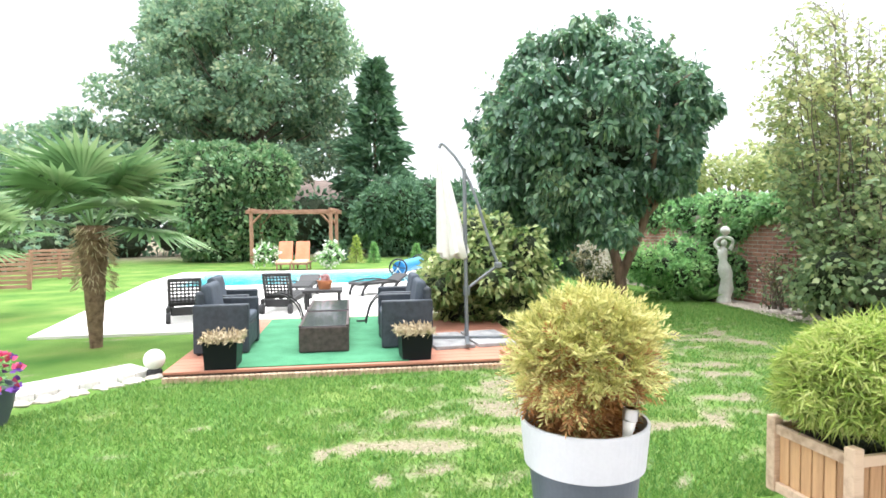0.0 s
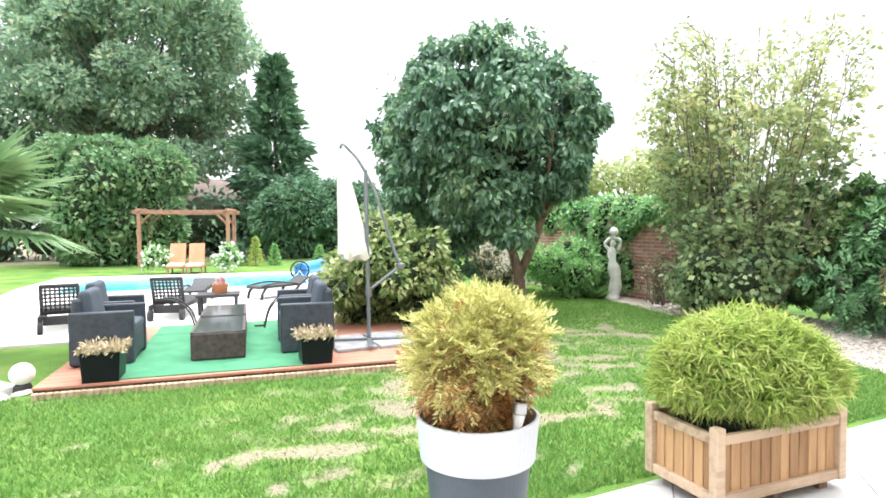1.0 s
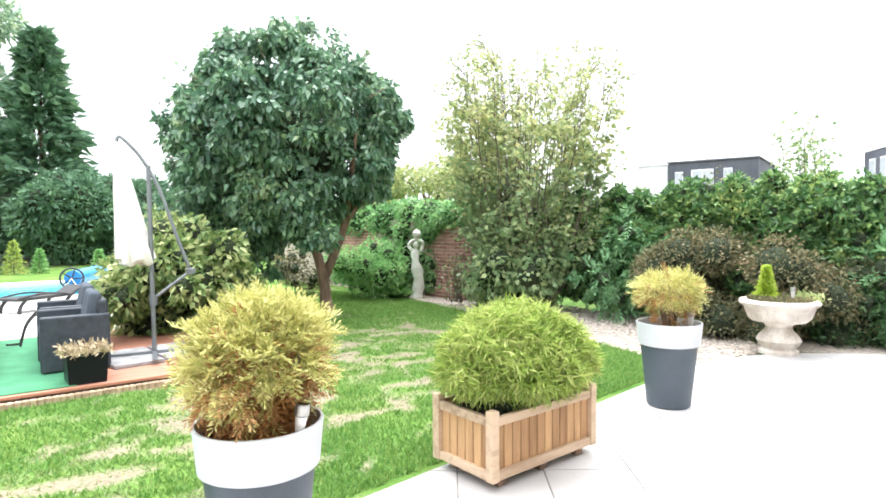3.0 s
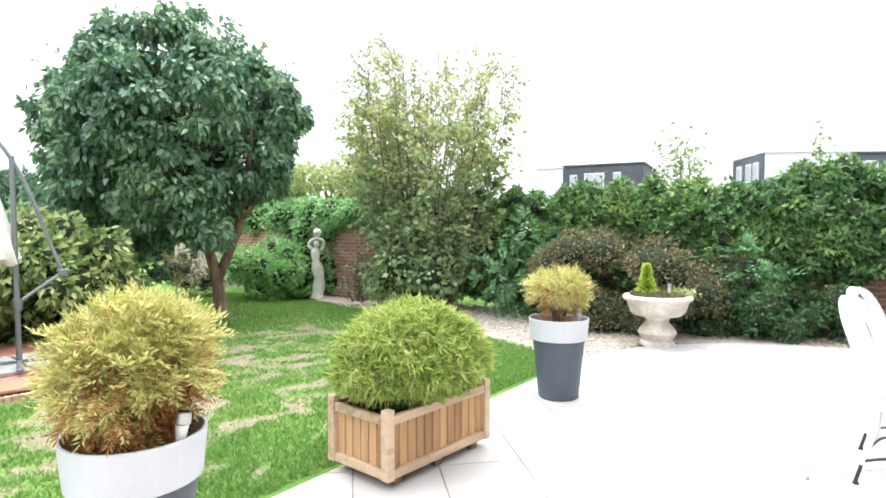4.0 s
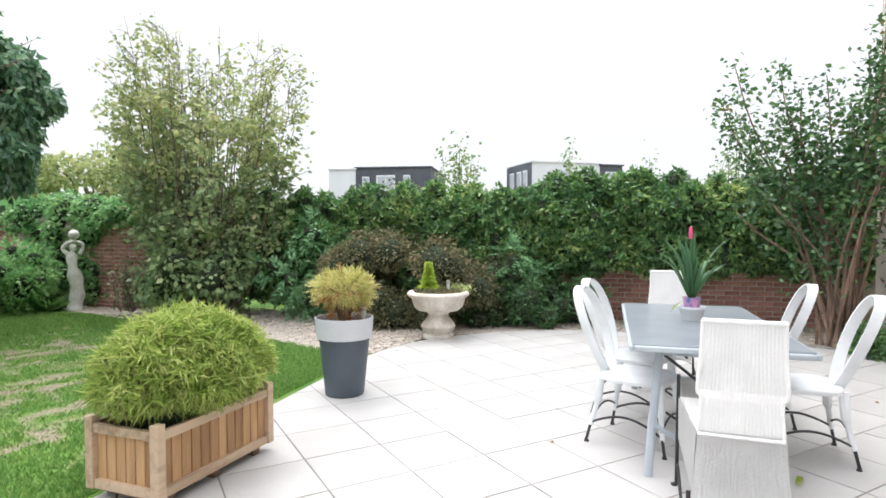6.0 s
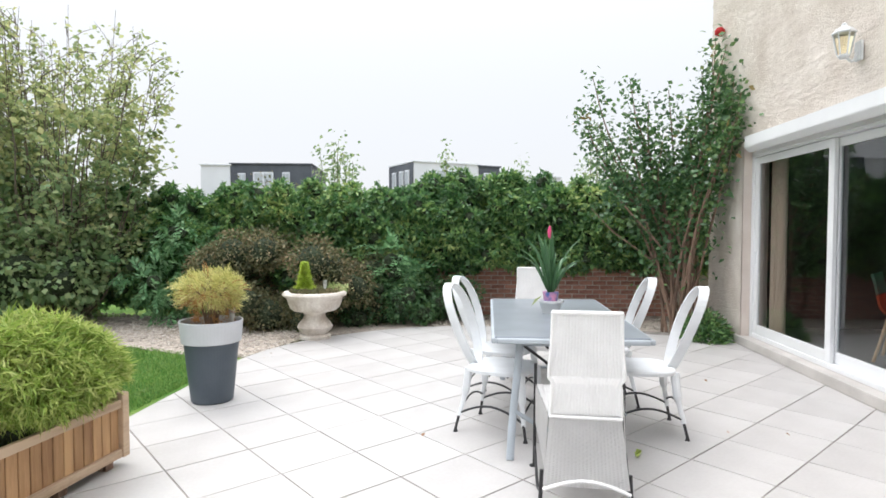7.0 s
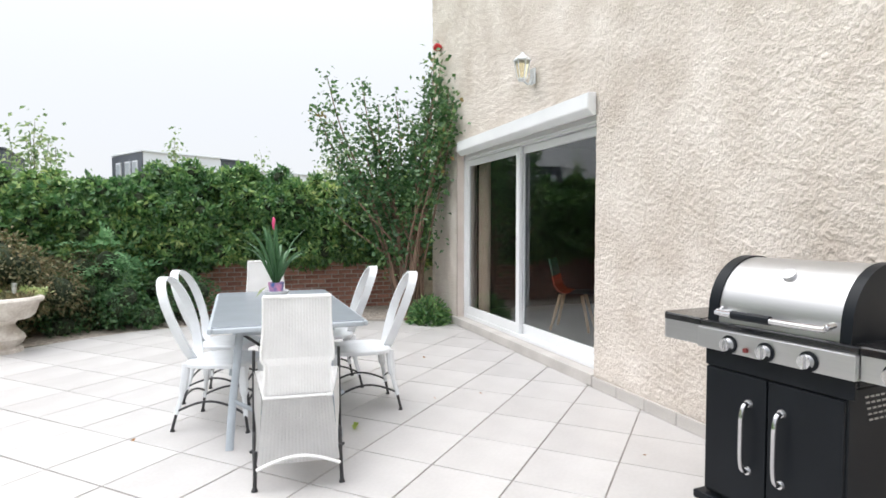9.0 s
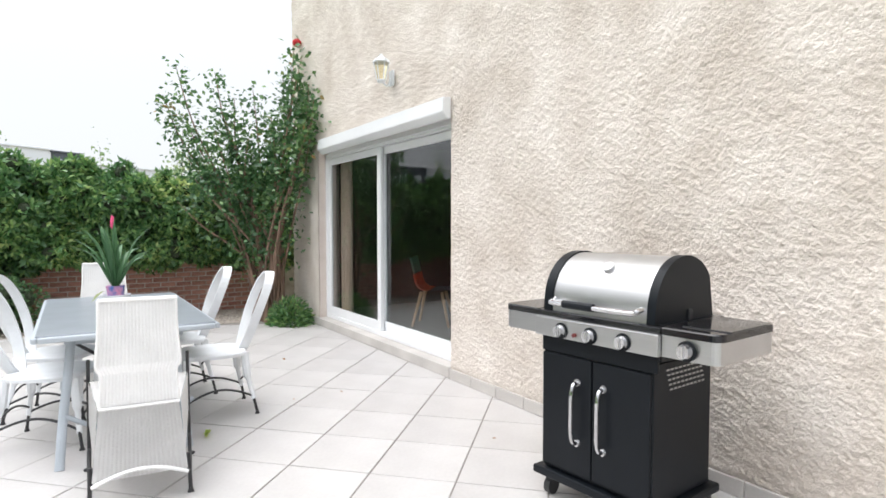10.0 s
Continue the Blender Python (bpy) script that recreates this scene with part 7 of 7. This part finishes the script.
# ---- climbing rose at the house corner ----
def build_climbing_rose():
    t = thing("climbing_rose", pose(8.15, -2.75, -0.02), "tall climbing rose with bare brown stems against the house corner", "climbing rose")
    g_ = random.Random(77)
    p, d = [], []
    tips = [(-0.05, -0.42, 3.95), (0.1, -0.3, 3.5), (0.5, 0.55, 3.55), (0.45, 0.3, 3.2), (0.7, 0.95, 2.95), (-0.65, -0.38, 2.55), (-0.35, -0.40, 3.35), (-0.55, -0.42, 3.0), (-0.3, -0.40, 2.7), (-0.85, -0.40, 2.8), (0.75, 1.2, 3.2), (0.6, 1.05, 3.6), (0.05, -0.25, 2.8), (-0.15, -0.35, 2.3), (0.0, 0.1, 2.1), (0.25, 0.0, 2.4), (-0.1, -0.1, 2.6), (0.2, 0.1, 3.3), (0.3, 0.6, 2.7), (0.5, 1.0, 2.4), (0.0, -0.1, 2.9), (0.3, 0.35, 2.5), (0.35, 0.75, 2.2), (0.1, 0.2, 2.6), (0.4, 0.5, 3.0), (-0.1, -0.3, 3.1), (0.3, 1.1, 1.7), (0.2, -0.2, 2.2), (0.15, 0.9, 2.0), (-0.7, -0.40, 3.25), (-0.45, -0.40, 3.7), (-0.95, -0.38, 3.0), (-0.1, -0.36, 3.65)]
    for k, tip in enumerate(tips):
        foot = Vector((g_.uniform(-0.12, 0.2), g_.uniform(-0.25, 0.2), 0))
        tip = Vector(tip)
        m1 = foot.lerp(tip, 0.4) + Vector((g_.uniform(-0.08, 0.08), g_.uniform(-0.12, 0.12) - 0.12 * tip.y, 0.15))
        m2 = foot.lerp(tip, 0.75) + Vector((g_.uniform(-0.1, 0.1), g_.uniform(-0.1, 0.1), 0.1))
        pts = spline([foot, m1, m2, tip], 7)
        part("stem", tube(pts, [0.022 - 0.018 * j / len(pts) for j in range(len(pts))], 6), M["bark"], t)
        m = 250 if tip.z < 3.4 else 170
        for _ in range(m):
            u = (0.22 + 0.78 * g_.random() ** 0.75) * (len(pts) - 1)
            i = min(len(pts) - 2, int(u))
            sp = 0.135 * (1.2 - 0.75 * u / (len(pts) - 1)) + 0.035
            q = pts[i].lerp(pts[i + 1], u - i) + Vector((g_.gauss(0, sp), g_.gauss(0, sp), g_.gauss(0, sp * 0.8)))
            if q.z < 1.7 and g_.random() < 0.5:
                continue
            if q.z > 0.35 and q.y > -0.85 + (0.4 if q.x < 0.25 and q.z < 2.4 else 0):
                p.append(q)
                d.append((g_.gauss(0, 1), g_.gauss(0, 1), g_.gauss(-0.3, 0.7)))
    p, d = np.array(p), np.array(d)
    leaf_mesh("foliage", p, d, RNG.uniform(0.055, 0.105, len(p)), RNG.uniform(0.036, 0.066, len(p)), L["rose"], t, fold=0.12)
    for k, q in enumerate(((-0.06, -0.46, 3.98),)):
        fl_ = bmesh.new()
        for r_, z, c_ in ((0.075, 0.0, 7), (0.055, 0.025, 6), (0.03, 0.045, 5)):
            for j in range(c_):
                a = 2 * math.pi * j / c_ + z * 40
                bmesh.ops.create_icosphere(fl_, subdivisions=1, radius=r_ * 0.6, matrix=Matrix.Translation((q[0] + math.cos(a) * r_ * 0.6, q[1] + math.sin(a) * r_ * 0.6, q[2] + z)) @ Matrix.Rotation(a, 4, "Z") @ Matrix.Diagonal((0.35, 1, 1, 1)))
        part("blossom", fl_, M["petal_red"], t, "deep red rose blossom", smooth=True)
    return t


build_climbing_rose()
f = thing("fern", pose(7.72, -2.95, -0.02), "low dark leafy plant at the foot of the house wall", "plant")
n = 1500
v = unit(RNG.normal(size=(n, 3)) * [1, 1, 0.7])
v[:, 2] = np.abs(v[:, 2])
leaf_mesh("foliage", v * [0.36, 0.28, 0.38] * RNG.uniform(0.55, 1.0, (n, 1)), v + 0.6 * RNG.normal(size=(n, 3)), 0.085, 0.03, L["hedge"], f)
for j in range(14):
    a = 2 * math.pi * j / 14
    part("stem", tube(spline([(0, 0, 0), (0.1 * math.cos(a), 0.1 * math.sin(a), 0.22), (0.22 * math.cos(a), 0.2 * math.sin(a), 0.33)], 4), 0.005, 5), M["grey_bark"], f)

# ---- saplings above the hedge ----
SAP = "thin saplings beyond the hedge"
stem_shrub("sapling", pose(11.4, 2.7, -0.04), "thin sapling with sparse leaves rising beyond the hedge", 16, 0.7, 3.35, 0.10, 2600, 0.10, L["olive"], 51, group=SAP)
stem_shrub("sapling", pose(11.2, 0.65, -0.04), "single thin sapling rising beyond the hedge", 4, 0.14, 3.2, 0.07, 900, 0.09, L["olive"], 52, group=SAP)
stem_shrub("sapling", pose(13.4, -0.8, -0.04), "thin sapling with sparse leaves rising beyond the hedge", 20, 1.0, 3.1, 0.11, 3600, 0.09, L["olive"], 53, group=SAP)
stem_shrub("sapling", pose(12.6, -2.6, -0.04), "bushy sapling beside the house corner beyond the hedge", 22, 0.9, 3.5, 0.12, 2400, 0.09, L["olive"], 54, group=SAP)
stem_shrub("sapling", pose(12.9, 4.9, -0.04), "bushy sapling beyond the hedge", 18, 0.9, 2.75, 0.12, 1500, 0.09, L["brown_bush"], 55, group=SAP)


# ---- modern buildings beyond the hedge ----
def far_building(m, parts_, windows, label):
    b = thing("office_building", m, label, "building", "flat-roofed buildings beyond the hedge")
    for x, w, dep, h, mat in parts_:
        part("wall", box((x + w / 2, dep / 2, h / 2), (w, dep, h), 0.02), M[mat], b)
        part("roof", box((x + w / 2, dep / 2, h + 0.06), (w + 0.2, dep + 0.2, 0.12), 0.02), M["dark_cladding" if mat == "dark_cladding" else "white_render"], b)
    for x, z, w, h in windows:
        wd = part("window", box((x, -0.03, z), (w, 0.1, h), 0.01), M["white_render"], b, "white framed window")
        for s in (-1, 1):
            part("pane", box((x + s * w * 0.23, -0.09, z), (w * 0.4, 0.03, h * 0.82)), M["far_pane"], wd)
    return b


far_building(pose(45.0, 22.9, 0, 0, 0, -81), [(0, 2.3, 9, 6.35, "white_render"), (2.32, 6.4, 9, 6.45, "dark_cladding")], [(4.9, 5.2, 1.6, 1.3), (3.2, 5.2, 0.6, 1.1), (6.7, 5.2, 0.6, 1.3)], "flat-roofed building in slate cladding and white render")
block = far_building(pose(42.6, 5.44, 0, 0, 0, -58.4), [(0, 5.5, 4.7, 6.2, "white_render"), (5.52, 1.9, 4.7, 6.1, "dark_cladding"), (7.44, 6, 4.7, 5.5, "white_render")], [(2.6, 5.2, 1.2, 1.0), (6.4, 5.2, 0.9, 0.9)], "flat-roofed building in white render with slate-clad flank")
part("cladding", box((-0.05, 2.35, 3.08), (0.08, 4.7, 6.16), 0.01), M["dark_cladding"], block, "slate cladding on the flank")
for y in (0.95, 2.05, 3.5):
    wd = part("window", box((-0.12, y, 5.05), (0.10, 0.75, 1.25), 0.01), M["white_render"], block, "white framed window")
    part("pane", box((-0.18, y, 5.05), (0.03, 0.55, 1.02)), M["far_pane"], wd)


def small_house(m, label):
    h = thing("neighbour_house", m, label, "house", "houses beyond the garden")
    part("wall", box((0, 0, 1.6), (7, 6, 3.2), 0.02), M["white_render"], h)
    bm = bmesh.new()
    v = [bm.verts.new(q) for q in ((-3.9, -3.5, 3.1), (3.9, -3.5, 3.1), (3.9, 3.5, 3.1), (-3.9, 3.5, 3.1), (-3.9, 0, 4.7), (3.9, 0, 4.7))]
    for f_ in ((0, 1, 5, 4), (2, 3, 4, 5), (0, 4, 3), (1, 2, 5), (0, 3, 2, 1)):
        bm.faces.new([v[k] for k in f_])
    part("roof", bm, M["roof_tile"], h, "red-brown tiled roof")
    wd = part("window", box((1.5, -3.02, 1.8), (1.2, 0.1, 1.2)), M["far_pane"], h)
    return h


small_house(pose(4.2, 41.0, 0, 0, 0, -10), "small white neighbouring house with a tiled roof")
small_house(pose(-17.5, 30.0, 0, 0, 0, 15), "white neighbouring house with a tiled roof beyond the fence")


# ---- pieces: wall bricks, skirting tiles, terrace tiles ----
def brick_mesh():
    me = bpy.data.meshes.new("brick")
    bm = box((0, 0, 0), (0.055, 0.202, 0.057), 0.006, seg=1)
    for v in bm.verts:
        v.co += Vector((noise.noise(v.co * 60), noise.noise(v.co * 60 + Vector((3, 0, 0))), noise.noise(v.co * 60 + Vector((0, 3, 0))))) * 0.003
    bm.to_mesh(me)
    bm.free()
    me.materials.append(M["brick"])
    return me


BRICK = brick_mesh()


def lay_bricks(wall, x, y0, y1, z0, z1, seed, inside=None):
    g_ = random.Random(seed)
    row = 0
    z = z0
    while z < z1:
        y = y0 - 0.11 * (row % 2)
        while y < y1:
            if inside is None or inside(y, z):
                ob = new("brick", BRICK)
                ob.parent = wall
                ob.matrix_basis = pose(x + g_.uniform(-0.005, 0.005), y, z, 0, 0, g_.uniform(-1, 1))
            y += 0.22
        z += 0.073
        row += 1


lay_bricks(wall_a, 9.778, -3.0, 0.7, 0.0, 0.86, 1)
lay_bricks(wall_b, 8.658, 7.3, 9.1, 0.0, 1.5, 2)
lay_bricks(wall_b, 8.658, 10.9, 12.6, 0.25, 1.5, 3)

skirting = thing("baseboard", Matrix(), "pale tile skirting along the foot of the house wall", "skirting", kind="structure")
SK = None
for k in range(32):
    x0 = OX0 - 0.02 - 0.335 * (k + 1)
    if SK is None:
        SK = part("skirting_tile", box((0, 0, 0), (0.329, 0.018, 0.092), 0.003, seg=1), M["skirt"], skirting)
        ob = SK
    else:
        ob = new("skirting_tile", SK.data)
        ob.parent = skirting
    ob.matrix_basis = pose(x0 + 0.167, -3.245, 0.046)
for k in range(3):
    ob = new("skirting_tile", SK.data)
    ob.parent = skirting
    ob.matrix_basis = pose(7.76 + 0.335 * k, -3.245, 0.046)

PU, PV, JOINT = 0.4836, 0.5022, 0.0045
OUT = terrace_outline(0.012)
UDIR, VDIR = Vector((0.3431, 0.3409, 0)).normalized(), Vector((0.3599, -0.3502, 0)).normalized()
BASE = Vector((4.151, -3.208, 0))
whole = None
g = random.Random(2)
rest = bmesh.new()
for i in range(-24, 20):
    for j in range(-24, 13):
        o = BASE + UDIR * (i * PU) + VDIR * (j * PV)
        mid = o + UDIR * PU / 2 + VDIR * PV / 2
        if not (-6.9 < mid.x < 9 and -3.7 < mid.y < 2.9):
            continue
        quad = [(q.x, q.y) for q in (o + UDIR * JOINT + VDIR * JOINT, o + UDIR * JOINT + VDIR * (PV - JOINT), o + UDIR * (PU - JOINT) + VDIR * (PV - JOINT), o + UDIR * (PU - JOINT) + VDIR * JOINT)]
        area = sum(quad[k - 1][0] * quad[k][1] - quad[k][0] * quad[k - 1][1] for k in range(4))
        if area < 0:
            quad = quad[::-1]
        cut = clip_convex(quad, OUT)
        if len(cut) < 3:
            continue
        if mid.x < 0.6:
            prism(cut, -0.02, 0.0, rest, 0.002)
            continue
        full = len(cut) == 4 and all(abs(a[0] - b[0]) < 1e-6 for a, b in zip(sorted(cut), sorted(quad)))
        if full and whole is not None:
            ob = new("tile", whole.data)
            ob.parent = terrace
        else:
            ob = part("tile", prism([(x - mid.x, y - mid.y) for x, y in cut], -0.02, 0.0, chamfer=0.002), M["tile"], terrace)
            if full:
                whole = ob
        ob.matrix_basis = pose(mid.x, mid.y, g.uniform(-0.0012, 0.0012))
tiles_rest = part("tile_field", rest, M["tile"], terrace, "pale beige terrace tiles")
tiles_rest["kind"] = "stuff"
